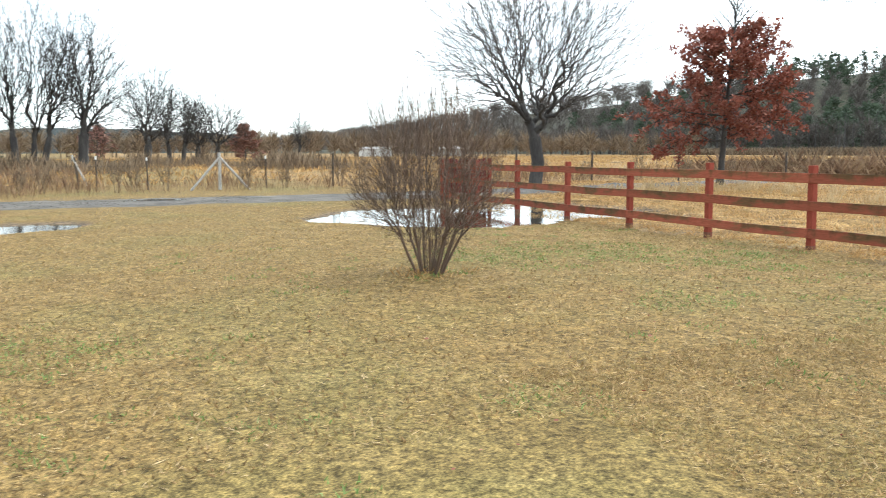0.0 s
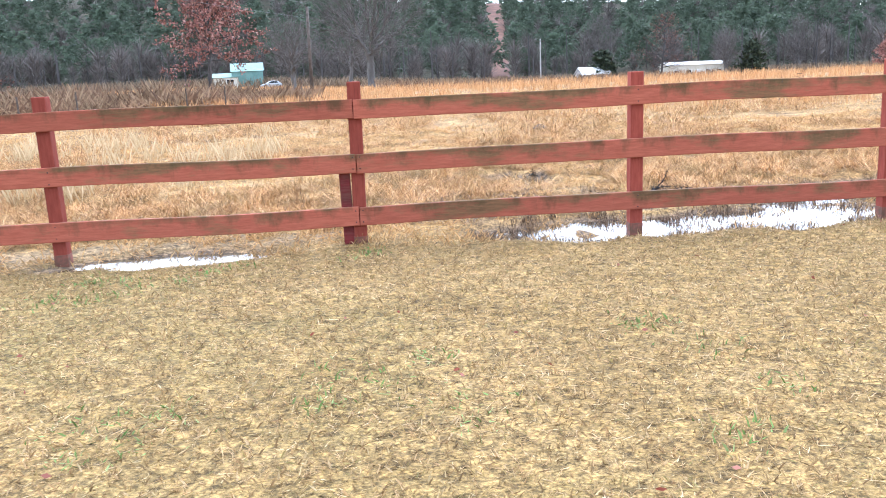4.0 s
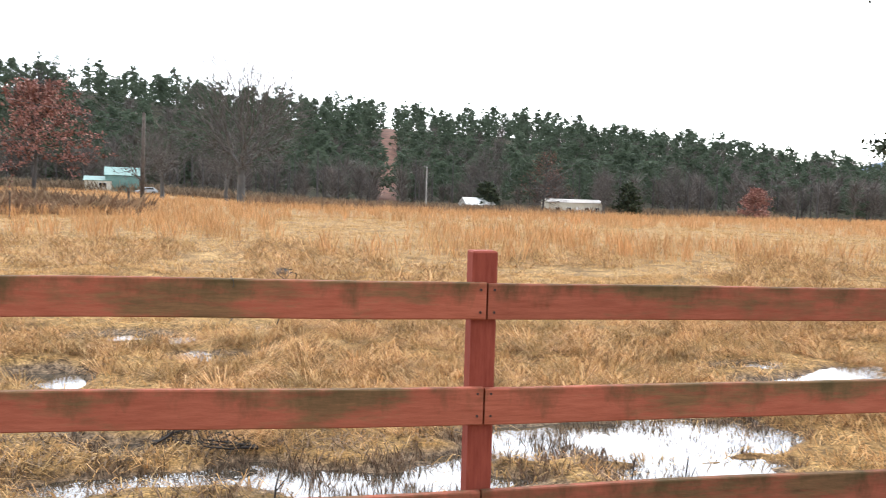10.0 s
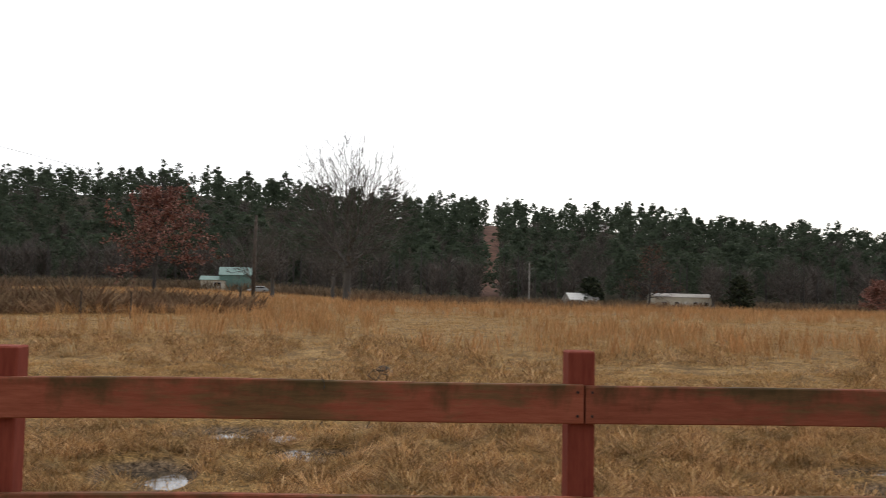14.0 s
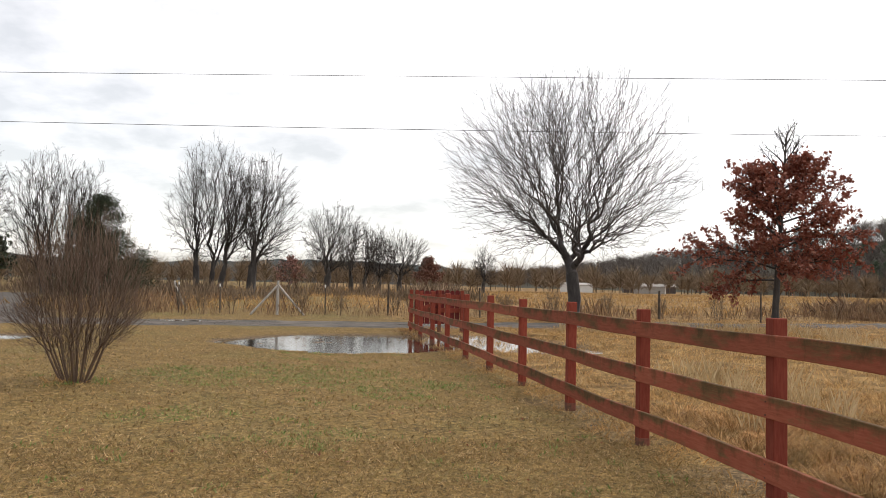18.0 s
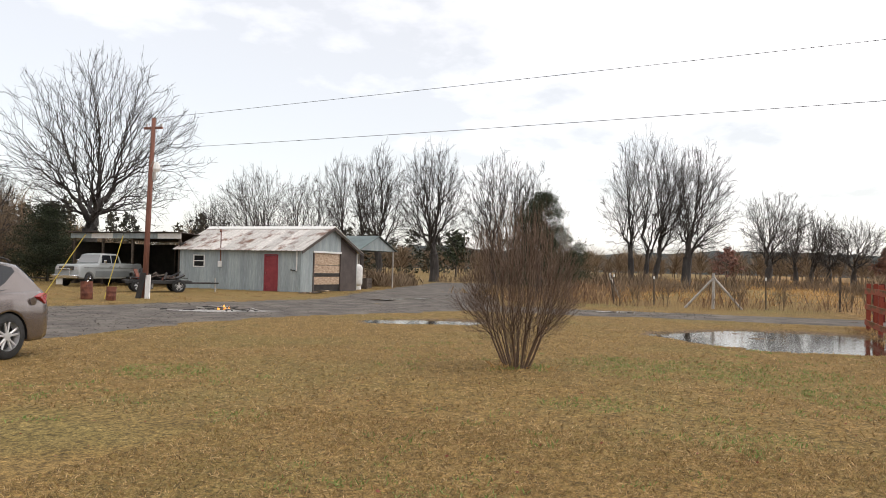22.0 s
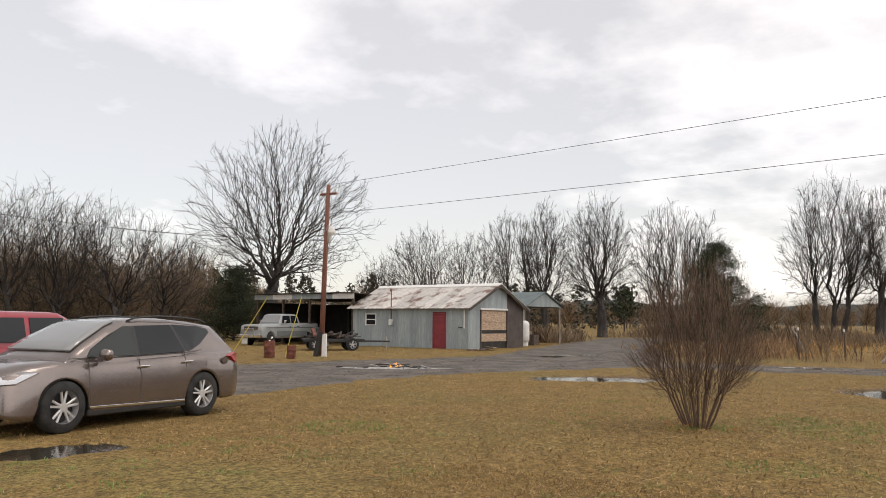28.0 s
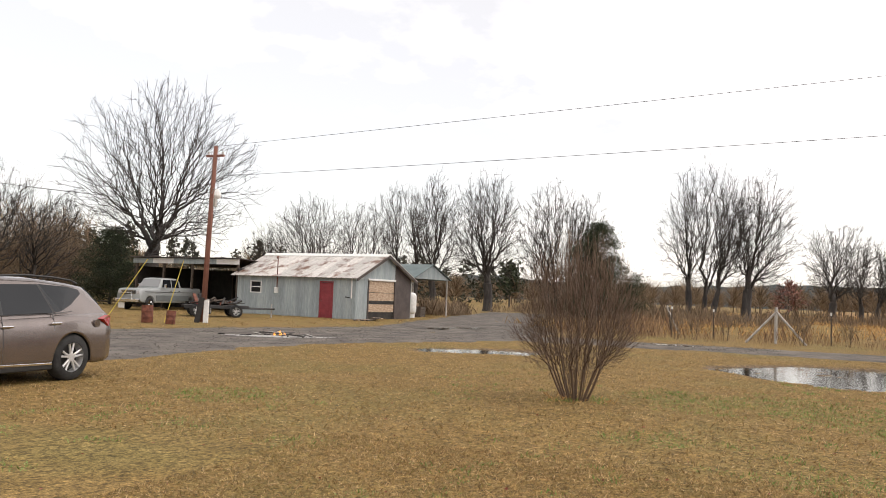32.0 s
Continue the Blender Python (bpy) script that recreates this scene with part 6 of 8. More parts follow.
    g.part("grille", M_chrome, car, "chrome grille bar")
    Solid().box((2.27, 0, 0.36), (0.2, 1.2, 0.16), None, 0.04).part("air_intake", M_black, car)
    Solid().box((-2.43, 0, 0.40), (0.12, 1.5, 0.22), None, 0.04).part("rear_bumper", M_suv, car)
    Solid().cyl((-1.55, 0, 1.64), (-1.75, 0, 1.80), 0.006, 6).part("antenna", M_black, car)
    Solid().box((0.98, 0.25, 1.145), (0.5, 0.02, 0.02), pose(0, 0, 0, 0, 0, 68), 0.004).part("wiper", M_black, car)
    return car


def pickup(name, label, at, rz, paint, low_paint, boxy, length, wheelbase, hood_z, roof_z, cab, rims, glass_mat=None):
    """Crew-cab pickup; cab is (front, rear) of the cabin along x."""
    car = thing(name, label, "truck", at, rz)
    f0, r0 = wheelbase / 2 + 0.9, -wheelbase / 2 - 1.15
    e = 0.03 if boxy else 0.10
    bed_z = hood_z + (0.06 if boxy else 0.12)
    st = [(r0, 0.52, bed_z - 0.02, 0.93, 0.94), (r0 + 0.1, 0.48, bed_z, 0.96, 0.97), (cab[1] - 0.05, 0.46, bed_z, 0.97, 0.96), (cab[1], 0.44, hood_z + 0.02, 0.97, 0.95), (cab[0], 0.44, hood_z, 0.97, 0.93),
          (cab[0] + 0.3, 0.44, hood_z - 0.01, 0.97, 0.88), (f0 - 0.25, 0.46, hood_z - e, 0.95, 0.86), (f0 - 0.05, 0.5, hood_z - e * 2, 0.93, 0.86), (f0, 0.56, hood_z - e * 2 - 0.08, 0.9, 0.84)]
    car_body(car, st, (-wheelbase / 2, wheelbase / 2), 0.45, paint, 0.40)
    belt = lambda x: hood_z + 0.02  # noqa: E731
    half = lambda x: 0.94  # noqa: E731
    s = 0.30 if boxy else 0.65
    top = [(cab[1] - 0.02, hood_z + 0.05), (cab[1] + 0.12, roof_z - 0.1), (cab[1] + 0.3, roof_z - 0.01), (cab[0] - s - 0.25, roof_z), (cab[0] - s, roof_z - 0.05), (cab[0] + 0.05, hood_z + 0.04)]
    cabin(car, top, belt, half, 0.26, paint)
    mid = (cab[0] + cab[1]) / 2 - 0.1
    gm = glass_mat or M_glass
    side_glass(car, [(cab[0] - 0.22, hood_z + 0.09), (mid + 0.05, hood_z + 0.09), (mid + 0.05, roof_z - 0.1), (cab[0] - s - 0.08, roof_z - 0.1)], belt, half, 0.26, gm)
    side_glass(car, [(mid - 0.05, hood_z + 0.09), (cab[1] + 0.22, hood_z + 0.09), (cab[1] + 0.27, roof_z - 0.1), (mid - 0.05, roof_z - 0.1)], belt, half, 0.26, gm)
    a, b = Vector((cab[0] + 0.015, 0, hood_z + 0.1)), Vector((cab[0] - s + 0.02, 0, roof_z - 0.09))
    nrm = Vector((b.z - a.z, 0, a.x - b.x)).normalized() * 0.03
    q = [a + Vector((0, -0.78, 0)), a + Vector((0, 0.78, 0)), b + Vector((0, 0.70, 0)), b + Vector((0, -0.70, 0))]
    Solid().add([p + nrm for p in q] + [p - nrm for p in q], [(0, 1, 2, 3), (7, 6, 5, 4), (0, 4, 5, 1), (1, 5, 6, 2), (2, 6, 7, 3), (3, 7, 4, 0)]).part("windscreen", M_windscreen, car)
    for x in (-wheelbase / 2, wheelbase / 2):
        for sg in (1, -1):
            wheel_part(car, (x, sg * 0.86, 0.38), 0.385, 0.24, 6, rims, sg)
            Solid().box((x, sg * 0.6, 0.55), (0.8, 0.2, 0.5), None, 0.05).part("arch_liner", M_black, car)
    for sg in (1, -1):
        Solid().box((cab[0] - 0.32, sg * 1.08, hood_z + 0.16), (0.09, 0.2, 0.22), None, 0.03).part("mirror", M_black if not boxy else M_chrome, car)
        Solid().box((f0 - 0.01, sg * 0.72, hood_z - 0.24), (0.06, 0.26, 0.19), None, 0.02).part("headlight", M_clear_lens, car)
        for x in (mid + 0.18, cab[1] + 0.3):
            Solid().box((x, sg * 0.985, hood_z - 0.13), (0.16, 0.03, 0.035), None, 0.01).part("door_handle", M_chrome, car)
        if low_paint is not None:
            Solid().box((-0.2, sg * 0.99, 0.72), (length * 0.52, 0.02, 0.34), None, 0.006).part("side_panel", low_paint, car, "darker lower body panel")
        Solid().box((0, sg * 0.985, hood_z - 0.2), (length * 0.8, 0.02, 0.03), None, 0.004).part("trim_strip", M_black, car)
    Solid().box((f0 + 0.02, 0, hood_z - 0.24), (0.05, 1.15, 0.22), None, 0.015).part("grille", M_black, car, "dark grille")
    for k in range(3):
        Solid().box((f0 + 0.05, 0, hood_z - 0.17 - 0.07 * k), (0.02, 1.1, 0.018)).part("grille_bar", M_chrome, car)
    Solid().box((f0 + 0.09, 0, 0.56), (0.16, 1.9, 0.2), None, 0.03).part("bumper", M_chrome, car, "chrome bumper")
    if boxy:
        Solid().tube([(f0 + 0.2, -0.45, 0.6), (f0 + 0.22, -0.42, 1.0), (f0 + 0.22, 0.42, 1.0), (f0 + 0.2, 0.45, 0.6)], [0.03] * 4, 8).part("push_bar", M_chrome, car)
        Solid().box((f0 - 0.02, -0.55, 0.28), (0.02, 0.5, 0.36)).part("mud_flap", M_white_trim, car)
    # thin near-black slab laid over the closed top of the bed
    Solid().box(((cab[1] + r0) / 2, 0, bed_z + 0.02), (cab[1] - r0 - 0.2, 1.5, 0.12)).part("bed_slab", M_dark, car, "near-black slab over the bed")
    return car


suv((-12.48, -14.56, 0.0), 3.9).scale = (0.945, 0.945, 0.925)
pickup("red_pickup", "red crew-cab pickup parked beyond the SUV", (-12.3, -17.4, 0), 5.0, M_red_truck, None, False, 5.6, 3.5, 1.08, 1.68, (1.05, -1.15), M_rim)
pickup("old_pickup", "old white and grey crew-cab pickup parked under the open shed", (-43.6, -38.95, 0), 2.0, M_old_white, M_old_grey, True, 6.2, 3.9, 1.28, 1.93, (1.0, -1.1), M_chrome).scale = (0.9, 0.9, 0.98)


def small_car(label, at, rz, paint):
    car = thing("parked_car", label, "car", at, rz)
    st = [(-2.25, 0.4, 0.85, 0.7, 0.68), (-2.0, 0.28, 0.98, 0.85, 0.8), (0, 0.26, 0.98, 0.88, 0.84), (1.6, 0.28, 0.86, 0.85, 0.76), (2.2, 0.36, 0.66, 0.7, 0.6)]
    car_body(car, st, (-1.35, 1.35), 0.37, paint, 0.32)
    belt, half = (lambda x: 0.96), (lambda x: 0.84)
    cabin(car, [(-1.95, 1.0), (-1.5, 1.38), (-0.6, 1.5), (0.2, 1.46), (1.1, 0.98)], belt, half, 0.36, paint)
    side_glass(car, [(0.75, 1.02), (-1.4, 1.05), (-1.25, 1.34), (-0.6, 1.42), (0.1, 1.4)], belt, half, 0.36, M_glass)
    for x in (-1.35, 1.35):
        for sg in (1, -1):
            wheel_part(car, (x, sg * 0.75, 0.32), 0.32, 0.2, 5, M_rim, sg)
    return car


small_car("white car parked beside the teal house", (-27.8, 178.0, 0), 200, M_old_white)
small_car("dark car parked before the mobile home", (56.5, 184.0, 0), 10, M_black)

# ---- barn ----
# Local x runs south along the front wall, local y west along the gable, from the north-east corner.
BA = Matrix(((-0.11, -0.994, 0, -44.0), (-0.994, 0.11, 0, -25.7), (0, 0, 1, -0.04), (0, 0, 0, 1)))
barn = new("barn")
barn.matrix_basis = BA
tagged(barn, "small grey-green sheet-metal barn with a rusty gabled roof and red door", "barn")
BL, BW, EAVE, APEX = 8.6, 5.65, 2.35, 3.65


def bpart(s, name, mat, label="", parent=None):
    return s.part(name, mat, parent or barn, label)


# front wall: upright sheets, left open at door and window
def sheet_wall(x0, x1, z0, z1, y, mat, parent, name="wall_sheet", width=0.66):
    n = max(1, round((x1 - x0) / width))
    for i in range(n):
        a, b = x0 + (x1 - x0) * i / n, x0 + (x1 - x0) * (i + 1) / n
        s = Solid()
        m = 10
        xs = np.linspace(a, b, m)
        v = [(x, y - (0.012 if k % 3 == 0 else 0.0), z) for z in (z0, z1) for k, x in enumerate(xs)] + [(x, y + 0.03, z) for z in (z0, z1) for x in xs]
        f = [(k, k + 1, m + k + 1, m + k) for k in range(m - 1)] + [(2 * m + k, 3 * m + k, 3 * m + k + 1, 2 * m + k + 1) for k in range(m - 1)]
        f += [(0, m, 3 * m, 2 * m), (m - 1, 3 * m - 1, 4 * m - 1, 2 * m - 1), tuple(range(m)) + tuple(range(3 * m - 1, 2 * m - 1, -1)), tuple(range(m, 2 * m)) + tuple(range(4 * m - 1, 3 * m - 1, -1))]
        s.add(v, f).part(name, mat, parent)


D0, D1, DH = 1.55, 2.42, 1.98
W0, W1, WZ0, WZ1 = 6.75, 7.55, 1.28, 1.93
sheet_wall(0.0, D0, 0, EAVE, 0, M_metal_wall, barn)
sheet_wall(D0, D1, DH, EAVE, 0, M_metal_wall, barn)
sheet_wall(D1, W0, 0, EAVE, 0, M_metal_wall, barn)
sheet_wall(W0, W1, 0, WZ0, 0, M_metal_wall, barn)
sheet_wall(W0, W1, WZ1, EAVE, 0, M_metal_wall, barn)
sheet_wall(W1, BL, 0, EAVE, 0, M_metal_wall, barn)
door = bpart(Solid().box(((D0 + D1) / 2, 0.02, DH / 2), (D1 - D0 - 0.06, 0.045, DH - 0.04), None, 0.006), "door", M_red_door, "dull red door")
for k in range(2):
    bpart(Solid().box(((D0 + D1) / 2, -0.006, 0.55 + 0.9 * k), (0.55, 0.012, 0.7), None, 0.005), "door_panel", M_red_door, "", door)
bpart(Solid().cyl((D1 - 0.12, -0.01, 1.0), (D1 - 0.12, -0.06, 1.0), 0.028, 10), "door_knob", M_chrome, "", door)
for x, w, h, z in ((D0, 0.07, DH, DH / 2), (D1, 0.07, DH, DH / 2)):
    bpart(Solid().box((x, -0.012, z), (w, 0.05, h), None, 0.004), "door_frame", M_red_door)
bpart(Solid().box(((D0 + D1) / 2, -0.012, DH + 0.03), (D1 - D0 + 0.07, 0.05, 0.07), None, 0.004), "door_frame", M_red_door)
win = bpart(Solid().box(((W0 + W1) / 2, 0.04, (WZ0 + WZ1) / 2), (W1 - W0, 0.02, WZ1 - WZ0)), "window", M_glass, "dark two-pane window")
for x in (W0, W1):
    bpart(Solid().box((x, -0.01, (WZ0 + WZ1) / 2), (0.055, 0.06, WZ1 - WZ0 + 0.055), None, 0.004), "window_frame", M_white_trim, "white frame", win)
for z in (WZ0, (WZ0 + WZ1) / 2, WZ1):
    bpart(Solid().box(((W0 + W1) / 2, -0.012, z), (W1 - W0 - 0.05, 0.06, 0.05), None, 0.004), "window_frame", M_white_trim, "white frame", win)
bpart(Solid().box((5.55, -0.07, 1.45), (0.24, 0.12, 0.34), None, 0.02), "meter_box", M_white_trim, "pale electric meter box")
bpart(Solid().cyl((5.52, -0.06, 1.5), (5.52, -0.06, 3.35), 0.028, 8), "conduit", M_rust)
bpart(Solid().cyl((5.52, -0.08, 3.38), (5.45, -0.2, 3.28), 0.05, 8), "weatherhead", M_rust)
bpart(Solid().cyl((0.25, -0.05, 1.15), (0.25, -0.05, 2.3), 0.035, 8), "downpipe", M_white_trim, "white downpipe")
bpart(Solid().tube([(0.62, -0.05, 1.2), (0.55, -0.16, 1.22), (0.42, -0.16, 1.2), (0.36, -0.05, 1.18)], [0.03] * 4, 8), "hose_hook", M_black)
# gable wall with boarded-up opening
G0, G1, GH = 1.15, 3.85, 2.18


def gz_(y):
    return EAVE + (APEX - EAVE) * (1 - abs(y - BW / 2) / (BW / 2)) - 0.02


def gable(x, ys, z0f, mat, name, label=""):
    s = Solid()
    top = [(y, gz_(y)) for y in ys]
    v = [(x + d, y, z) for d in (0.0, 0.04) for y, z in [(ys[0], z0f), *top, (ys[-1], z0f)]]
    n = len(ys) + 2
    f = [tuple(range(n)), tuple(range(2 * n - 1, n - 1, -1))] + [(i, i + n, (i + 1) % n + n, (i + 1) % n) for i in range(n)]
    bpart(s.add(v, f), name, mat, label)


gable(0.0, [0.04, 0.7, G0], 0.0, M_metal_wall, "gable_sheet")
gable(0.0, [G0, 2.2, BW / 2, G1], GH, M_metal_wall, "gable_sheet")
gable(0.0, [G1, 5.0, BW - 0.04], 0.0, M_brown_sheet, "gable_sheet", "dark brown sheet")
gable(BL - 0.05, [0.04, 1.5, BW / 2, 4.5, BW - 0.04], 0.0, M_metal_wall, "rear_gable")
# plywood sheets, with two near-black strips below and between them
for i, (z0, z1, mat) in enumerate(((0.42, 0.86, M_plywood), (0.90, 1.06, M_dark), (1.02, 1.50, M_plywood), (1.52, GH, M_plywood), (0.02, 0.42, M_dark))):
    bpart(Solid().box((0.03 + 0.006 * i, (G0 + G1) / 2, (z0 + z1) / 2), (0.03, G1 - G0 - 0.02, z1 - z0), None, 0.004), "board", mat, "weathered plywood sheet closing the doorway" if mat is M_plywood else "")
for y in (G0, G1):
    bpart(Solid().box((-0.02, y, GH / 2), (0.06, 0.10, GH), None, 0.005), "door_jamb", M_brown_sheet)
bpart(Solid().box((-0.02, (G0 + G1) / 2, GH + 0.05), (0.06, G1 - G0 + 0.1, 0.1), None, 0.005), "door_head", M_white_trim)
bpart(Solid().box((BL / 2, BW - 0.03, EAVE / 2), (BL, 0.04, EAVE)), "back_wall", M_metal_wall)
# roof sheets
slope = math.atan2(APEX - EAVE, BW / 2)
run = math.hypot(APEX - EAVE, BW / 2) + 0.32
nr = 13
for side in (0, 1):
    for i in range(nr):
        a = -0.28 + (BL + 0.56) * i / nr
        b = -0.28 + (BL + 0.56) * (i + 1) / nr
        s = Solid()
        cols = np.linspace(a, b + 0.02, 9)
        v = []
        for t in (0.0, 1.0):
            yy = BW / 2 - t * run * math.cos(slope) if side == 0 else BW / 2 + t * run * math.cos(slope)
            zz = APEX + 0.03 - t * run * math.sin(slope)
            v += [(x, yy, zz + (0.028 if k % 4 == 0 else 0.0) + 0.004 * (i % 2)) for k, x in enumerate(cols)]
        v += [(x, y, z - 0.02) for x, y, z in v]
        f = [(k, k + 1, 9 + k + 1, 9 + k) for k in range(8)] + [(18 + k, 27 + k, 28 + k, 19 + k) for k in range(8)]
        f += [(0, 9, 27, 18), (8, 26, 35, 17), tuple(range(9)) + tuple(range(26, 17, -1)), tuple(range(9, 18)) + tuple(range(35, 26, -1))]
        bpart(s.add(v, f), "roof_sheet", M_metal_roof)
rc = Solid().prism([(-0.32, -0.10), (0, 0.06), (0.32, -0.10), (0.32, -0.13), (0, 0.02), (-0.32, -0.13)], BL + 0.6, Matrix(((0, 1, 0, -0.3), (1, 0, 0, BW / 2), (0, 0, 1, APEX + 0.03), (0, 0, 0, 1))))
bpart(rc, "ridge_cap", M_white_trim, "pale ridge cap")
for side, sg in ((0, -1), (1, 1)):
    d = run * math.cos(slope) / 2
    bpart(Solid().box((-0.27, BW / 2 + sg * d, APEX - 0.06 - run * math.sin(slope) / 2), (0.03, run, 0.14), pose(0, 0, 0, -sg * math.degrees(slope), 0, 0), 0.004), "barge_board", M_brown_sheet)

# ---- open shed for the old pickup ----
shed = new("open_shed")
shed.matrix_basis = BA @ Matrix.Translation((8.75, 0.15, 0)) @ Matrix.Scale(1.07, 4, (0, 0, 1))
tagged(shed, "open-fronted shed with shade-dark inner walls, a flat metal roof and pale fascia", "shed")
SL, SD = 9.0, 6.5
for x in (0.12, 3.9, 6.4, 8.9):
    Solid().box((x, 0.1, 1.4), (0.13, 0.13, 2.8), None, 0.006).part("post", M_fpost, shed)
    Solid().box((x, SD - 0.2, 1.25), (0.13, 0.13, 2.5), None, 0.006).part("post", M_fpost, shed)
for i in range(5):
    a = -0.1 + i * (SL + 0.2) / 5
    Solid().box((a + (SL + 0.2) / 10, -0.06, 2.83), ((SL + 0.2) / 5 - 0.01, 0.03, 0.30), None, 0.004).part("fascia", M_metal_wall if i % 3 else M_white_trim, shed)
rs = math.atan2(0.35, SD)
for i in range(10):
    a = -0.15 + i * (SL + 0.3) / 10
    Solid().box((a + (SL + 0.3) / 20, SD / 2 - 0.1, 2.85 + 0.012 * (i % 2)), ((SL + 0.3) / 10 + 0.02, SD + 0.4, 0.03), pose(0, 0, 0, -math.degrees(rs), 0, 0)).part("roof_sheet", M_brown_sheet, shed)
# inner walls near black: the shade under the roof is put into their colour
for x in (0.0, SL):
    Solid().box((x, SD / 2, 1.25), (0.05, SD, 2.5)).part("side_wall", M_dark, shed)
Solid().box((SL / 2, SD, 1.25), (SL, 0.05, 2.5)).part("back_wall", M_dark, shed)
for k in range(5):
    Solid().box((SL / 2 - 2.0 + k, SD - 0.1, 0.9 + 0.3 * (k % 2)), (0.1, 0.1, 1.9), pose(0, 0, 0, 0, 6 * (k % 3 - 1), 0)).part("stacked_timber", M_fpost, shed)

# ---- green-roofed carport beyond the barn ----
cp = new("carport")
cp.matrix_basis = BA @ Matrix.Translation((2.0, 9.0, 0)) @ Matrix.Scale(0.95, 4)
tagged(cp, "open carport with a green gabled metal roof on thin posts", "carport")
for x in (0.1, 3.0, 5.9):
    for y in (0.05, 4.95):
        Solid().box((x, y, 1.35), (0.08, 0.08, 2.7), None, 0.004).part("post", M_grey_wood, cp)
cs = math.atan2(1.0, 2.5)
for sg, y in ((-1, 1.25), (1, 3.75)):
    for i in range(7):
        Solid().box((-0.2 + (i + 0.5) * 6.5 / 7, y - sg * -0.0 + sg * 0.08, 3.2), (6.5 / 7 + 0.01, 2.85, 0.03), pose(0, 0, 0, -sg * math.degrees(cs), 0, 0)).part("roof_sheet", M_green_roof, cp)
g = Solid().add([(-0.05 + d, y, z) for d in (0, 0.03) for y, z in ((0, 2.68), (2.5, 3.68), (5, 2.68))], [(0, 1, 2), (5, 4, 3), (0, 3, 4, 1), (1, 4, 5, 2), (2, 5, 3, 0)])
g.part("gable", M_metal_wall, cp)

# clutter under and around the carport
def crate(label, at, size, mat, rz=0.0, name="crate"):
    t = thing(name, label, "crate", at, rz)
    sx, sy, sz = size
    for k in range(4):
        Solid().box((0, -sy / 2 + 0.01, sz * (k + 0.5) / 4), (sx, 0.02, sz / 4 - 0.015), None, 0.003).part("slat", mat, t)
        Solid().box((0, sy / 2 - 0.01, sz * (k + 0.5) / 4), (sx, 0.02, sz / 4 - 0.015), None, 0.003).part("slat", mat, t)
    for sg in (-1, 1):
        Solid().box((sg * (sx / 2 - 0.012), 0, sz / 2), (0.024, sy - 0.05, sz)).part("end_board", mat, t)
    Solid().box((0, 0, 0.02), (sx - 0.05, sy - 0.05, 0.03)).part("base", mat, t)
    return t


crate("low dark wooden crate under the carport", (-55.0, -27.2, 0), (1.5, 0.9, 0.7), M_fpost, 12)
crate("weathered crate beside the carport post", (-57.5, -28.8, 0), (0.9, 0.9, 0.9), M_plywood, 40)
t = thing("propane_tank", "white upright gas tank beside the barn", "tank", (-52.6, -26.4, 0))
a = np.linspace(0, math.pi, 9)
Solid().tube([(0, 0, 0.25)] + [(0, 0, 0.4 + k * 0.2) for k in range(6)] + [(0, 0, 1.55), (0, 0, 1.62)], [0.2] + [0.28] * 6 + [0.2, 0.05], 18).part("tank", M_white_trim, t, "", True)
Solid().cyl((0, 0, 0), (0, 0, 0.3), 0.2, 16).part("base_ring", M_white_trim, t)
for i, (x, y, z, s) in enumerate(((-43.5, -24.6, 0.06, 1.0), (-43.0, -24.9, 0.05, 0.8), (-44.0, -24.3, 0.16, 0.7))):
    t = thing("plank_pile", "few old planks lying by the barn corner", "planks", (x, y, 0), 30 * i)
    for k in range(3):
        Solid().box((0, 0.16 * (k - 1), z), (1.3 * s, 0.13, 0.05), pose(0, 0, 0, 0, 0, 9 * (k - 1)), 0.004).part("plank", M_plywood if k % 2 else M_fpost, t)

# ---- utility pole, guys and wires ----
pole = thing("utility_pole", "reddish-brown wooden utility pole with guy wires beside the drive", "utility pole", (-32.1, -26.2, 0))
Solid().tube([(0, 0, -0.2), (0.02, 0.12, 3.6), (0.03, 0.25, 7.35)], [0.12, 0.105, 0.085], 12).part("pole", M_pole, pole, "", True)
Solid().box((0.0, 0.22, 6.95), (0.1, 0.9, 0.09), None, 0.006).part("cross_bar", M_pole, pole)
for y in (-0.12, 0.6):
    Solid().cyl((0, y, 6.99), (0, y, 7.12), 0.04, 8).part("insulator", M_grey_wood, pole)
Solid().tube([(0.05, 0.15, 5.3), (0.25, 0.45, 5.55), (0.4, 0.75, 5.45)], [0.02] * 3, 6).part("lamp_arm", M_grey_wood, pole)
Solid().tube([(0.4, 0.75, 5.50), (0.4, 0.75, 5.38), (0.4, 0.75, 5.22), (0.4, 0.75, 5.1)], [0.05, 0.13, 0.16, 0.10], 12).part("yard_lamp", M_white_trim, pole, "pale yard lamp")
Solid().box((-0.02, 0.30, 5.0), (0.14, 0.14, 0.34), None, 0.02).part("meter", M_grey_wood, pole)
for gx_, gy_ in ((2.6, -2.7), (1.7, -0.5)):
    a, b = Vector((0.03, 0.22, 6.6)), Vector((gx_, gy_, 0))
    Solid().cyl(a, b, 0.012, 5).part("guy_wire", M_wire, pole)
    Solid().cyl(b.lerp(a, 0.0), b.lerp(a, 0.38), 0.016, 7).part("guy_guard", M_yellow, pole, "yellow plastic guy guard")


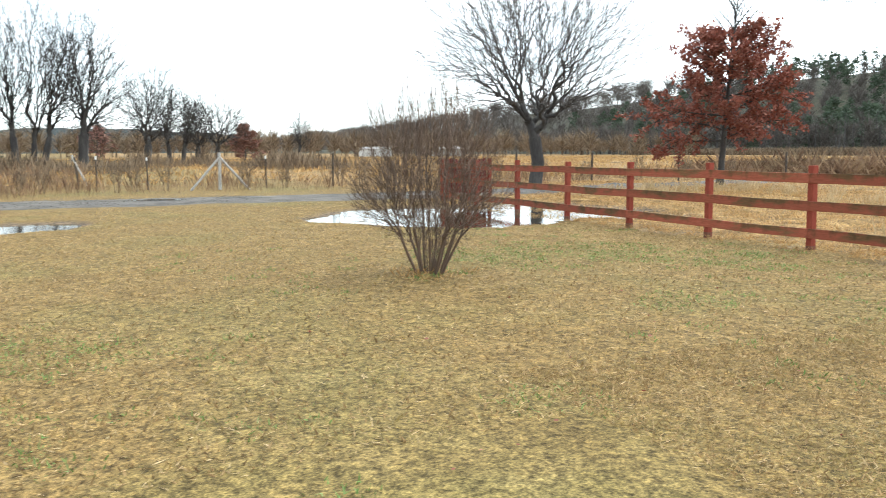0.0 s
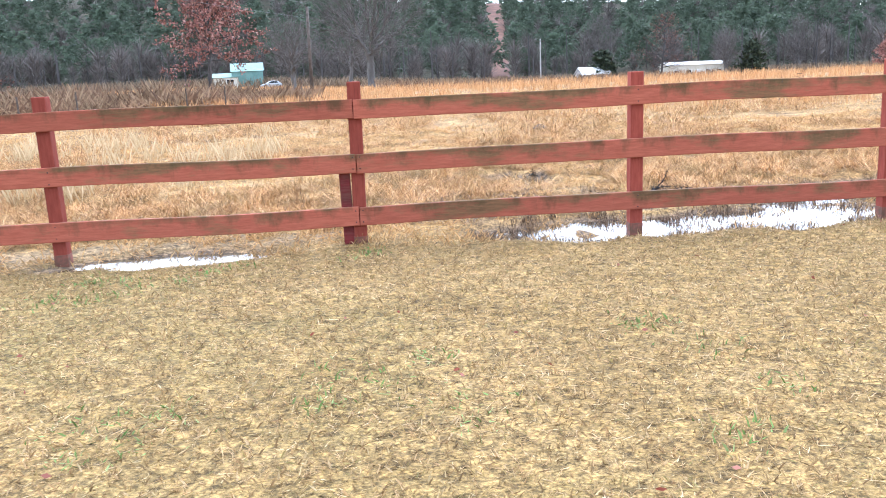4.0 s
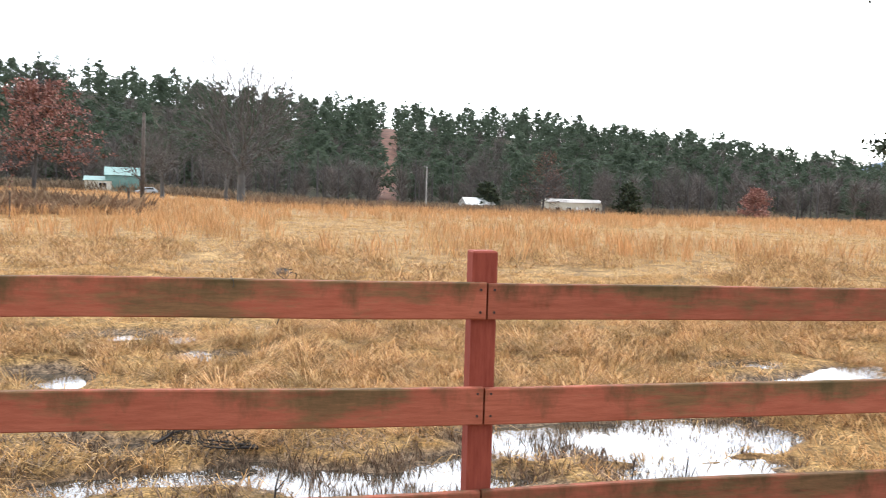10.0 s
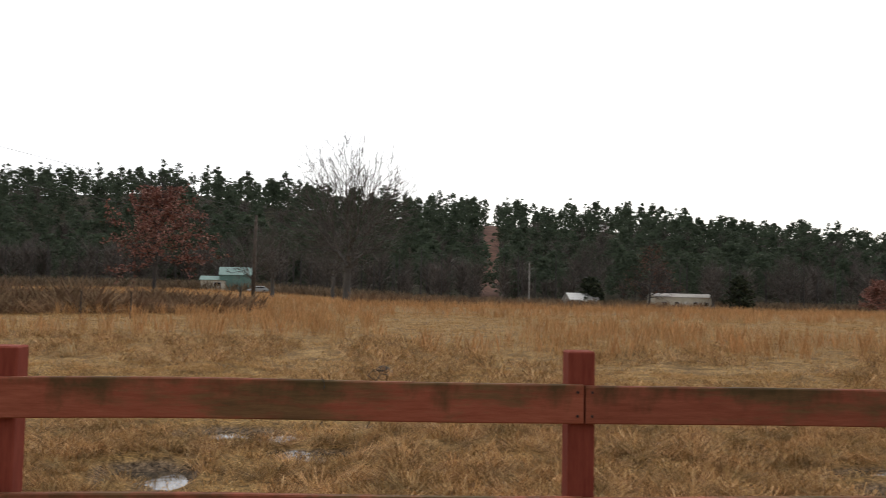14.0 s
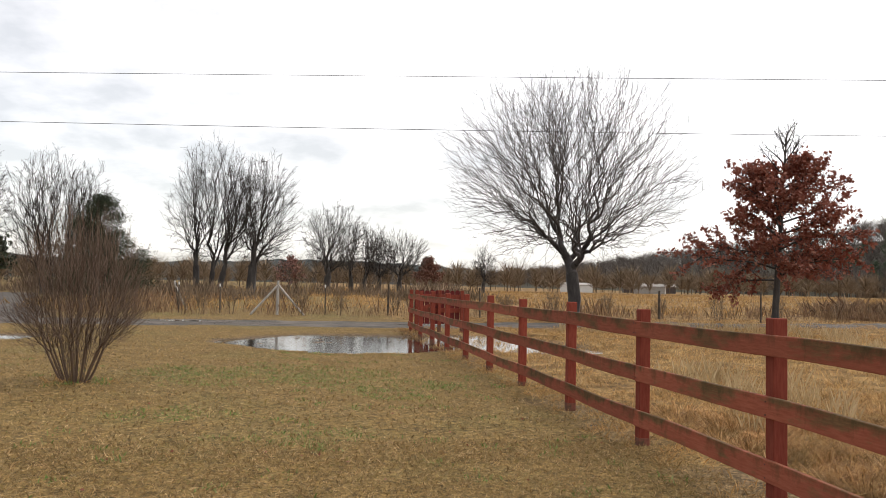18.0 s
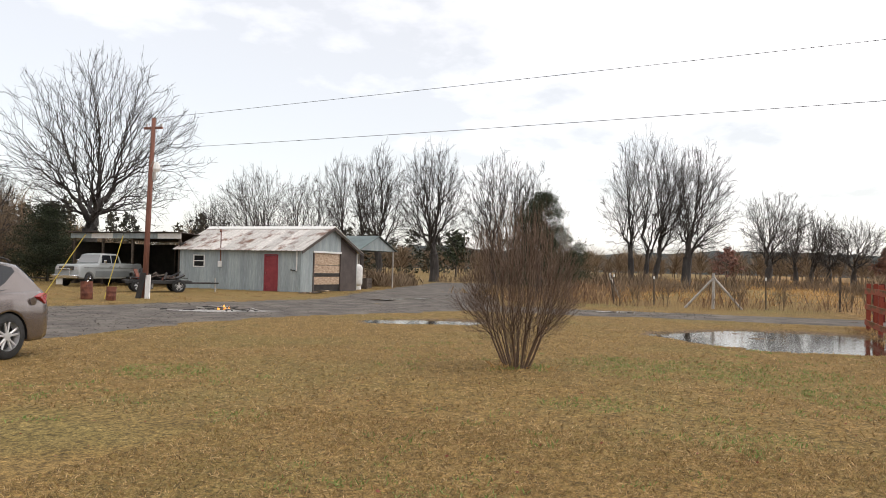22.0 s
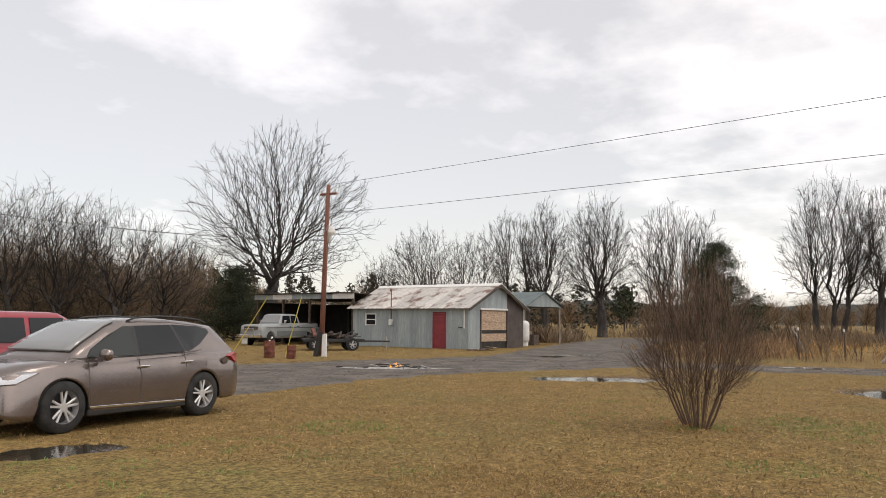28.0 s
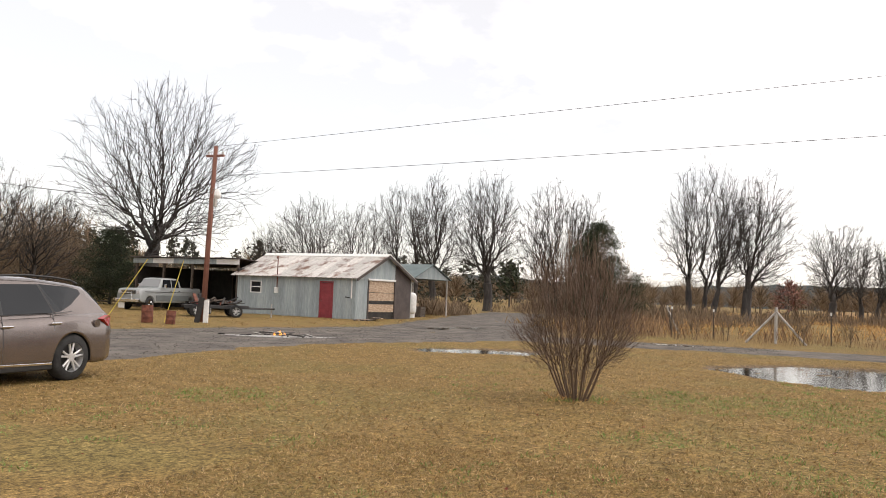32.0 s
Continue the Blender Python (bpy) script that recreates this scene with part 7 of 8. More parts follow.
def cable(name, label, a, b, sag, r=0.009):
    pts = []
    for t in np.linspace(0, 1, 25):
        p = Vector(a).lerp(Vector(b), t)
        pts.append((p.x, p.y, p.z - sag * 4 * t * (1 - t)))
    tagged(Solid().tube(pts, [r] * 25, 5).part(name, M_wire), label, "cable")


fpole = thing("field_pole", "thin dark wooden pole standing in the pasture", "utility pole", (-10.2, 47.2, 0))
Solid().tube([(0, 0, -0.2), (0, 0, 3), (0.04, 0, 5.6)], [0.13, 0.11, 0.085], 9).part("pole", M_fpost, fpole, "", True)
Solid().box((0, 0, 5.5), (0.09, 0.09, 0.3)).part("pole_cap", M_fpost, fpole)
cable("power_line", "upper power line running from the pole over the lawn", (-32.07, -25.95, 7.3), (-10.16, 47.2, 5.8), 0.1, 0.0075)
cable("power_line", "lower power line running from the pole over the lawn", (-32.07, -25.95, 6.05), (-10.16, 47.2, 4.95), 0.36, 0.0075)
cable("service_line", "service wire from the pole to the barn", (-32.07, -26.0, 7.0), (-44.6, -31.3, 3.35), 0.2, 0.007)
cable("service_line", "service wire from the pole to the open shed", (-32.07, -26.0, 6.0), (-46.0, -39.0, 3.0), 0.3, 0.007)
cable("service_line", "wire running from the pole across the yard", (-32.1, -26.1, 4.9), (-12.0, -32.0, 5.6), 0.5, 0.013)

# ---- things beside the pole ----
def barrel(label, at, h, r0, rz, tilt):
    t = thing("burn_barrel", label, "barrel", at, rz)
    prof = [(0.0, 0.97), (0.02, 1.0), (0.30, 1.0), (0.33, 1.05), (0.36, 1.0), (0.63, 1.0), (0.66, 1.05), (0.69, 1.0), (0.97, 1.0), (1.0, 1.03), (0.985, 0.93), (0.1, 0.93)]
    n = 22
    v = [(r0 * p * math.cos(a_), r0 * p * math.sin(a_), h * z) for a_ in np.arange(n) * 2 * math.pi / n for z, p in prof]
    k = len(prof)
    f = [(i * k + j, (i + 1) % n * k + j, (i + 1) % n * k + j + 1, i * k + j + 1) for i in range(n) for j in range(k - 1)]
    b = Solid().add(v, f).part("drum", M_rust, t, "", True)
    b.rotation_euler = (radians(tilt), 0, 0)
    Solid().cyl((0, 0, h * 0.1), (0, 0, h * 0.7), r0 * 0.88, 18).part("ash", M_dark, t)
    return t


barrel("rusty steel burn barrel by the drive", (-29.68, -26.9, 0), 0.68, 0.22, 0, 2)
barrel("shorter rusty burn barrel by the drive", (-29.5, -25.6, 0), 0.52, 0.18, 40, -3)
t = thing("leaning_plank", "white plank leaning on the utility pole", "plank", (-31.75, -25.75, 0))
Solid().box((0, 0, 0.47), (0.05, 0.24, 0.98), pose(0, 0, 0, 6, -8, 0), 0.006).part("plank", M_white_trim, t)
t = thing("leaning_board", "black board leaning on the utility pole", "plank", (-31.7, -26.05, 0))
Solid().box((0, 0, 0.52), (0.05, 0.26, 1.06), pose(0, 0, 0, -7, -7, 0), 0.006).part("plank", M_dark, t)

# ---- flatbed trailer ----
tr = thing("flatbed_trailer", "black flatbed utility trailer with scrap on its deck", "trailer", (-38.1, -30.3, 0), -45)
for y in (-0.8, 0.8):
    Solid().box((0.05, y, 0.50), (3.1, 0.08, 0.13), None, 0.006).part("side_rail", M_black, tr)
for i in range(6):
    Solid().box((-1.25 + i * 0.52, 0, 0.565), (0.50, 1.52, 0.04), None, 0.004).part("deck_plank", M_dark, tr)
for y in (-0.6, 0.6):
    Solid().cyl((-1.45, y, 0.47), (-2.9, 0, 0.47), 0.045, 6).part("tongue", M_black, tr)
Solid().cyl((-2.75, 0, 0.0), (-2.75, 0, 0.72), 0.035, 8).part("jack", M_grey_wood, tr)
for x in (1.0, -0.85):
    for sg in (1, -1):
        wheel_part(tr, (x, sg * 0.98, 0.32), 0.32, 0.2, 5, M_rim, sg)
        Solid().box((x, sg * 0.98, 0.72), (0.8, 0.24, 0.03), None, 0.006).part("fender", M_black, tr)
t = thing("scrap_heap", "dark machinery and scrap heaped on the trailer", "scrap", (-38.1, -30.3, 0.585), -45)
r = random.Random(9)
for i in range(22):
    m = pose(0, 0, 0, r.uniform(-30, 30), r.uniform(-30, 30), r.uniform(0, 180))
    Solid().box((r.uniform(-1.1, 1.1), r.uniform(-0.5, 0.5), 0.08 + 0.22 * r.random()), (r.uniform(0.2, 0.9), r.uniform(0.06, 0.25), r.uniform(0.05, 0.2)), m, 0.01).part("scrap_piece", (M_dark, M_black, M_rust, M_fpost)[i % 4], t)
t = thing("red_mower", "red garden machine standing behind the trailer", "machine", (-40.2, -33.0, 0), 20)
Solid().box((0, 0, 0.55), (0.9, 0.6, 0.4), None, 0.06).part("body", M_red_door, t)
Solid().box((-0.2, 0, 0.95), (0.35, 0.4, 0.35), None, 0.05).part("seat", M_black, t)
for x in (-0.35, 0.35):
    for sg in (1, -1):
        wheel_part(t, (x, sg * 0.36, 0.22), 0.22, 0.14, 4, M_grey_wood, sg)
Solid().cyl((0.25, 0, 0.75), (0.12, 0, 1.15), 0.025, 8).part("steering_column", M_black, t)

# ---- burn pile on the drive ----
fire = thing("burn_pile", "smouldering burn pile of charred sticks and ash on the gravel", "fire", (-26.8, -18.8, 0.03), 121)
fire.scale = (0.95, 0.8, 0.7)
r = random.Random(12)
for i in range(30):
    L = r.uniform(0.2, 0.7)
    m = pose(0, 0, 0, r.uniform(-25, 25), r.uniform(-12, 12), r.uniform(0, 180))
    cx = r.gauss(0, 0.75)
    Solid().box((cx, r.gauss(0, 0.28), 0.05 + 0.17 * math.exp(-cx * cx) * r.random()), (L, r.uniform(0.02, 0.06), r.uniform(0.02, 0.05)), m, 0.005).part("charred_stick", M_dark if i % 4 else M_grey_wood, fire)
M_ash = surf("pale_ash", (0.25, 0.24, 0.23), (0.5, 0.49, 0.47), 9.0)
ang = np.linspace(0, 6.283, 40, endpoint=False)
rr = 1 + 0.25 * np.sin(3 * ang) + 0.15 * np.sin(7 * ang)
v = [(0, 0, 0.06)] + [(2.1 * q * math.cos(a_), 0.6 * q * math.sin(a_), 0.012) for q, a_ in zip(rr, ang)]
Solid().add(v, [(0, i + 1, (i + 1) % 40 + 1) for i in range(40)]).part("ash_bed", M_ash, fire, "pale grey ash", True)
M_flame, fn, fl, fb = material("flame", 0.9)
fb.inputs["Base Color"].default_value = (0.8, 0.3, 0.05, 1)
fb.inputs["Emission Color"].default_value, fb.inputs["Emission Strength"].default_value = (1.0, 0.42, 0.08, 1), 0.9
for x, y, h in ((0.05, 0.0, 0.24), (0.2, 0.06, 0.16), (-0.14, -0.05, 0.14)):
    Solid().tube([(x, y, 0.05), (x + 0.03, y, 0.05 + h * 0.35), (x - 0.02, y + 0.02, 0.05 + h * 0.75), (x + 0.03, y, 0.05 + h)], [0.035, 0.05, 0.028, 0.004], 9).part("flame", M_flame, fire, "low orange flame", True)

# ---- wire fences, braces and posts ----
wf = thing("wire_fence", "thin dark posts of an old wire fence along the lane", "fence")
for x, y, h, rr_ in ((-43.6, -8.9, 1.35, 0.035), (-42.9, -7.0, 1.3, 0.035), (-42.2, -2.3, 1.35, 0.03), (-41.8, 0.5, 1.45, 0.05), (-41.0, 4.6, 1.35, 0.04), (-40.6, 8.9, 1.4, 0.055), (-40.2, 12.8, 1.4, 0.06), (-39.6, 17.5, 1.35, 0.05), (-39.0, 24.0, 1.4, 0.06), (-38.0, 31.0, 1.3, 0.05)):
    Solid().tube([(x, y, -0.2), (x + 0.02, y + 0.03 * math.sin(y), h)], [rr_, rr_ * 0.85], 7).part("post", M_fpost, wf)
    if rr_ < 0.036:
        Solid().cyl((x + 0.02, y + 0.03 * math.sin(y), h - 0.12), (x + 0.02, y + 0.03 * math.sin(y), h + 0.01), rr_ * 1.08, 7).part("post_cap", M_white_trim, wf, "white-painted tip")
for z in (0.35, 0.65, 0.95, 1.2):
    Solid().tube([(-44.5, -12.5, z), (-42.2, -2.3, z), (-41.0, 4.6, z), (-39.0, 24.0, z), (-38.0, 31.0, z)], [0.0025] * 5, 4).part("wire", M_wire, wf)
nf = thing("wire_fence", "thin steel posts of a wire fence across the pasture", "fence")
for x, y, h in ((-18.2, 22.6, 1.15), (-17.5, 26.2, 1.2), (-14.3, 30.1, 1.15), (-13.1, 32.5, 1.15), (-27.4, 34.5, 1.2), (-10.8, 46.2, 1.35)):
    Solid().cyl((x, y, -0.2), (x, y, h), 0.03 if h < 1.3 else 0.07, 6).part("post", M_fpost, nf)
br = thing("brace_posts", "silver-grey fence brace of two poles leaning on a post", "fence", (-41.2, -4.4, 0))
Solid().cyl((0, 0, -0.2), (0, 0, 1.5), 0.07, 9, 0.06).part("post", M_grey_wood, br)
Solid().cyl((0.1, -1.15, 0), (0.02, 0.02, 1.32), 0.05, 8, 0.045).part("brace", M_grey_wood, br)
Solid().cyl((0.1, 1.15, 0), (0.02, -0.02, 1.36), 0.05, 8, 0.045).part("brace", M_grey_wood, br)
hp = thing("leaning_post", "white-painted post leaning in the weeds", "post", (-47.6, -9.6, 0))
Solid().tube([(0, 0.5, 0), (0, 0.05, 0.95), (0, -0.1, 1.3), (0, -0.12, 1.45)], [0.045, 0.045, 0.06, 0.035], 9).part("post", M_grey_wood, hp)
Solid().cyl((0, 0.12, -0.1), (0, -0.05, 1.35), 0.05, 8).part("stake", M_fpost, hp)
gp = thing("gate_post", "dark old timber gate post beside the lane", "post", (-45.5, -13.0, 0))
Solid().tube([(0, 0, -0.2), (0.02, 0.03, 1.2), (0.0, 0.02, 2.5)], [0.15, 0.14, 0.12], 9).part("post", M_fpost, gp)
Solid().box((0.1, 0, 1.2), (0.05, 0.3, 0.06)).part("hinge", M_rust, gp)

# ---- far buildings ----
def house(label, at, rz, L, W, H, R, wall, roof, cat="house", name="house"):
    h = thing(name, label, cat, at, rz)
    for y in (-W / 2, W / 2):
        Solid().box((0, y, H / 2), (L, 0.15, H)).part("wall", wall, h)
    for x in (-L / 2, L / 2):
        v = [(x + d, y, z) for d in (-0.07, 0.07) for y, z in ((-W / 2, 0), (-W / 2, H), (0, H + R), (W / 2, H), (W / 2, 0))]
        Solid().add(v, [(0, 1, 2, 3, 4), (9, 8, 7, 6, 5)] + [(i, i + 5, (i + 1) % 5 + 5, (i + 1) % 5) for i in range(5)]).part("gable_wall", wall, h)
    sl = math.atan2(R, W / 2)
    rn = math.hypot(R, W / 2) + 0.3
    for sg in (-1, 1):
        Solid().box((0, sg * rn / 2 * math.cos(sl), H + R - rn / 2 * math.sin(sl) + 0.08), (L + 0.6, rn, 0.08), pose(0, 0, 0, -sg * math.degrees(sl), 0, 0)).part("roof", roof, h)
    return h


def house_window(h, x, y, z, w, hh, sg):
    wnd = Solid().box((x, y + sg * 0.09, z), (w, 0.04, hh)).part("window", M_glass, h)
    for dx, dz, sw, sh in ((-w / 2, 0, 0.08, hh + 0.1), (w / 2, 0, 0.08, hh + 0.1), (0, hh / 2, w, 0.08), (0, -hh / 2, w, 0.08), (0, 0, 0.05, hh)):
        Solid().box((x + dx, y + sg * 0.11, z + dz), (sw, 0.05, sh)).part("window_frame", M_white_trim, wnd)


h1 = house("teal metal-clad house with a lower cream wing", (-33.2, 183.0, 0.0), 8, 6.4, 6.0, 3.6, 1.6, M_teal, M_teal)
h2 = house("cream side wing of the teal house", (-37.6, 181.5, 0.0), 8, 5.0, 5.0, 2.3, 0.8, M_cream, M_teal, "house", "house_wing")
house_window(h2, 0.9, -2.5, 1.4, 1.5, 0.9, -1)
wsh = house("white metal shed with a low gabled roof across the pasture", (44.0, 186.0, 0.1), 8, 6.6, 5.0, 1.9, 1.5, M_grey_wood, M_white_trim, "shed", "white_shed")
for x in (-3.0, -1.1, 1.1, 3.0):
    Solid().box((x, -2.62, 1.0), (0.14, 0.12, 2.0)).part("frame_post", M_fpost, wsh)
Solid().box((0.6, -2.62, 0.9), (1.7, 0.06, 1.75)).part("door", M_cream, wsh)
mh = house("long pale mobile home under bare trees", (66.0, 182.0, 0.1), 6, 14.0, 4.2, 3.0, 0.7, M_cream, M_grey_wood, "mobile home", "mobile_home")
for x in (-5, -2, 2.5, 5.2):
    house_window(mh, x, -2.1, 1.5, 1.1, 0.9, -1)
Solid().box((0.3, -2.18, 1.05), (0.9, 0.06, 2.0)).part("door", M_white_trim, mh)
m2 = house("white mobile home far across the west pasture", (-255.6, 80.0, 0), 70, 10.0, 5.0, 2.3, 0.6, M_white_trim, M_grey_wood, "mobile home", "mobile_home")
m3 = house("white mobile home at the foot of the hill", (-243.0, 98.5, 0), 62, 9.0, 5.0, 2.2, 0.6, M_grey_wood, M_grey_wood, "mobile home", "mobile_home")
m4 = house("low farm building in the far west pasture", (-290.0, 118.0, 0), 75, 18.0, 6.0, 2.4, 1.0, M_brown_sheet, M_white_trim, "farm building", "farm_building")
lp = thing("utility_pole", "wooden utility pole at the foot of the hill", "utility pole", (32.8, 190.0, 0))
Solid().cyl((0, 0, -0.2), (0, 0, 10.4), 0.17, 8, 0.12).part("pole", M_grey_wood, lp)
Solid().box((0, 0, 9.8), (2.0, 0.14, 0.16)).part("cross_bar", M_fpost, lp)

# ---- grass, brush and litter ----
def curl_field(name, x, y, h, w, lean, droop, mat, label, seed):
    """One arched blade (three triangles) for each x, y: up, over and down again."""
    r = np.random.default_rng(seed)
    n = len(x)
    a = r.random(n) * 6.283
    b = a + 1.57 + r.normal(0, 0.4, n)
    hh = h * (0.5 + 0.9 * r.random(n))
    ww = w * (0.7 + 0.6 * r.random(n))
    ln = lean * hh * (0.4 + r.random(n))
    z = land(x, y) - 0.004
    dx, dy = np.cos(a) * ww, np.sin(a) * ww
    ex, ey = np.cos(b) * ln, np.sin(b) * ln
    cx, cy = ex + r.normal(0, 0.25, n) * ln, ey + r.normal(0, 0.25, n) * ln
    zm, zt = hh * 0.75, np.maximum(hh * (1 - droop * (0.4 + 0.8 * r.random(n))), 0.01)
    v = np.stack([np.stack(q, -1) for q in ((x - dx, y - dy, z), (x + dx, y + dy, z), (x - dx * 0.8 + ex * 0.45, y - dy * 0.8 + ey * 0.45, z + zm), (x + dx * 0.8 + ex * 0.45, y + dy * 0.8 + ey * 0.45, z + zm), (x + cx, y + cy, z + zt))], 1).reshape(-1, 3)
    i = np.arange(n)[:, None] * 5
    f = np.concatenate([np.concatenate([i, i + 1, i + 3], 1), np.concatenate([i, i + 3, i + 2], 1), np.concatenate([i + 2, i + 3, i + 4], 1)])
    return tagged(soup(name, v, f, mat), label, "grass", kind="stuff")


def tussock_field(name, x, y, size, per, w, mat, label, seed):
    """Grass tussocks: long blades that arch out from each centre and hang down all round it."""
    r = np.random.default_rng(seed)
    n = len(x) * per
    big = np.repeat(size * (0.55 + 0.75 * r.random(len(x))), per)
    a = r.random(n) * 6.283
    lay = np.repeat(r.random(len(x)) * 6.283, per)
    root = big * 0.35 * np.sqrt(r.random(n))
    px, py = np.repeat(x, per) + np.cos(a) * root, np.repeat(y, per) + np.sin(a) * root
    a = a + r.normal(0, 0.45, n)
    ex, ey = np.cos(a) + 0.8 * np.cos(lay), np.sin(a) + 0.8 * np.sin(lay)
    ln = big * (0.5 + 1.0 * r.random(n))
    top = big * (0.18 + 0.42 * r.random(n) ** 1.2)
    end = top * (0.5 - 1.0 * r.random(n))
    z = land(px, py) - 0.004
    ww = w * (0.6 + 0.8 * r.random(n))
    dx, dy = -ey * ww, ex * ww
    v = np.stack([np.stack(q, -1) for q in ((px - dx, py - dy, z), (px + dx, py + dy, z), (px - dx + ex * ln * 0.5, py - dy + ey * ln * 0.5, z + top), (px + dx + ex * ln * 0.5, py + dy + ey * ln * 0.5, z + top), (px + ex * ln, py + ey * ln, z + end))], 1).reshape(-1, 3)
    i = np.arange(n)[:, None] * 5
    f = np.concatenate([np.concatenate([i, i + 1, i + 3], 1), np.concatenate([i, i + 3, i + 2], 1), np.concatenate([i + 2, i + 3, i + 4], 1)])
    return tagged(soup(name, v, f, mat), label, "grass", kind="stuff")


def blade_field(name, x, y, h, w, lean, mat, label, seed, z_extra=0.0, category="grass"):
    """One thin bent blade (two triangles) for each x, y."""
    r = np.random.default_rng(seed)
    n = len(x)
    a, b = r.random(n) * 6.283, r.random(n) * 6.283
    hh = h * (0.55 + 0.9 * r.random(n))
    ww = w * (0.7 + 0.6 * r.random(n))
    ln = lean * hh * (0.3 + r.random(n))
    z = land(x, y) + z_extra - 0.004
    dx, dy = np.cos(a) * ww, np.sin(a) * ww
    ex, ey = np.cos(b) * ln, np.sin(b) * ln
    p0 = np.stack([x - dx, y - dy, z], -1)
    p1 = np.stack([x + dx, y + dy, z], -1)
    zt = np.sqrt(np.maximum(hh ** 2 - ln ** 2, (0.25 * hh) ** 2))
    p2 = np.stack([x + dx * 0.7 + ex * 0.42, y + dy * 0.7 + ey * 0.42, z + zt * 0.6], -1)
    p3 = np.stack([x + ex, y + ey, z + zt], -1)
    v = np.stack([p0, p1, p2, p3], 1).reshape(-1, 3)
    i = np.arange(n)[:, None] * 4
    f = np.concatenate([np.concatenate([i, i + 1, i + 2], 1), np.concatenate([i, i + 2, i + 3], 1)])
    return tagged(soup(name, v, f, mat), label, category, kind="stuff")


def tufts(count, x0, x1, y0, y1, per, spread, seed, keep=None):
    r = np.random.default_rng(seed)
    cx, cy = r.uniform(x0, x1, count), r.uniform(y0, y1, count)
    if keep is not None:
        k = keep(cx, cy, r)
        cx, cy = cx[k], cy[k]
    x = np.repeat(cx, per) + r.normal(0, spread, len(cx) * per)
    y = np.repeat(cy, per) + r.normal(0, spread, len(cy) * per)
    return x, y


def dry(x, y, limit=0.34):
    return wetness(x, y) < limit


def in_field(x, y):
    """Not on the mown strip beyond the corner post."""
    return y > np.minimum(np.maximum(x, 0) * 1.126, 8.6) + 0.2


def on_lane(x, y):
    m = np.zeros(len(x), bool)
    for line in (lane, lane2):
        for (ax, ay, aw), (bx, by, bw) in zip(line, line[1:]):
            dx, dy = bx - ax, by - ay
            t = np.clip(((x - ax) * dx + (y - ay) * dy) / (dx * dx + dy * dy), 0, 1)
            m |= np.hypot(x - ax - t * dx, y - ay - t * dy) < (aw + (bw - aw) * t) * 0.93
    return m


M_tussock = blades("brown_tussock_grass", [(0.0, (0.04, 0.02, 0.009)), (0.3, (0.23, 0.115, 0.04)), (0.65, (0.50, 0.285, 0.11)), (1.0, (0.70, 0.48, 0.25))], 0.75, 0.2, 2.6, 2.4)
translucent(M_tussock, (0.36, 0.21, 0.09), 0.22)
M_stubble = blades("wet_brown_stubble", [(0.0, (0.06, 0.04, 0.025)), (0.6, (0.18, 0.118, 0.075)), (1.0, (0.34, 0.24, 0.15))])
r = np.random.default_rng(50)
# mown lawn: dense near the path, thinner further off
x, y = r.uniform(-11.5, 1.5, 330000), r.uniform(-7.6, 0.15, 330000)
k = dry(x, y, 0.22)
blade_field("lawn_grass", x[k], y[k], 0.036, 0.0034, 1.5, M_lawn_blade, "short tan dormant lawn grass", 51)
x, y = r.uniform(-31, -10.5, 210000), r.uniform(-17, 0.15, 210000)
k = dry(x, y, 0.22) & ~on_lane(x, y) & (r.random(len(x)) < 1.15 - (np.hypot(x + 5, y + 4) / 30))
blade_field("lawn_grass_far", x[k], y[k], 0.042, 0.0065, 1.5, M_lawn_blade, "short tan dormant lawn grass", 52)
x, y = tufts(620, -24, 1, -12, -0.3, 34, 0.085, 53, lambda a, b, q: (vnoise(a, b, 2.6, 61) > 0.5) & dry(a, b, 0.1))
blade_field("green_weeds", x, y, 0.04, 0.005, 1.0, M_green_blade, "small green weeds in the lawn", 54)
x, y = r.uniform(0, 16, 60000), r.uniform(-3, 8.6, 60000)
k = ~in_field(x, y) & dry(x, y, 0.22)
blade_field("lawn_grass_east", x[k], y[k], 0.04, 0.004, 1.2, M_lawn_blade, "short dormant grass on the mown strip", 153)
GREENS = ((-15.4, -1.9, 1.6), (-17.2, -4.2, 2.0), (-11.7, -3.0, 0.8), (-13.0, -4.6, 0.9), (-6.2, -2.6, 0.5), (-6.1, -3.5, 0.4), (-6.7, -3.1, 0.35), (-8.9, -3.2, 0.7), (-7.6, -3.5, 0.4), (-9.4, -4.6, 0.6), (-10.8, -7.7, 0.5), (-13.9, -10.6, 1.2), (-17.1, -3.0, 1.8))
x, y = tufts(15000, -21, -4, -12.5, -0.8, 7, 0.05, 153, lambda a, b, q: (np.max([np.exp(-((a - u) ** 2 + (b - v_) ** 2) / (w_ * w_)) for u, v_, w_ in GREENS], 0) * (0.35 + vnoise(a, b, 0.5, 68)) > 0.55) & dry(a, b, 0.2))
blade_field("green_patches", x, y, 0.04, 0.0045, 1.2, M_green_blade, "patches of low green grass in the dormant lawn", 154)
# long grass along the fence feet
x, y = tufts(900, -31, 1, -0.25, 0.75, 16, 0.06, 55, lambda a, b, q: dry(a, b, 0.55) | (q.random(len(a)) < 0.35))
blade_field("fence_grass", x, y, 0.08, 0.002, 1.0, M_field_blade, "longer dead grass along the fence", 56)
# stubble standing in the water by the fence
x, y = tufts(9000, -5.8, 1.6, -0.6, 2.6, 6, 0.02, 57, lambda a, b, q: (wetness(a, b) > 0.12) & (vnoise(a, b, 0.28, 62) > 0.46))
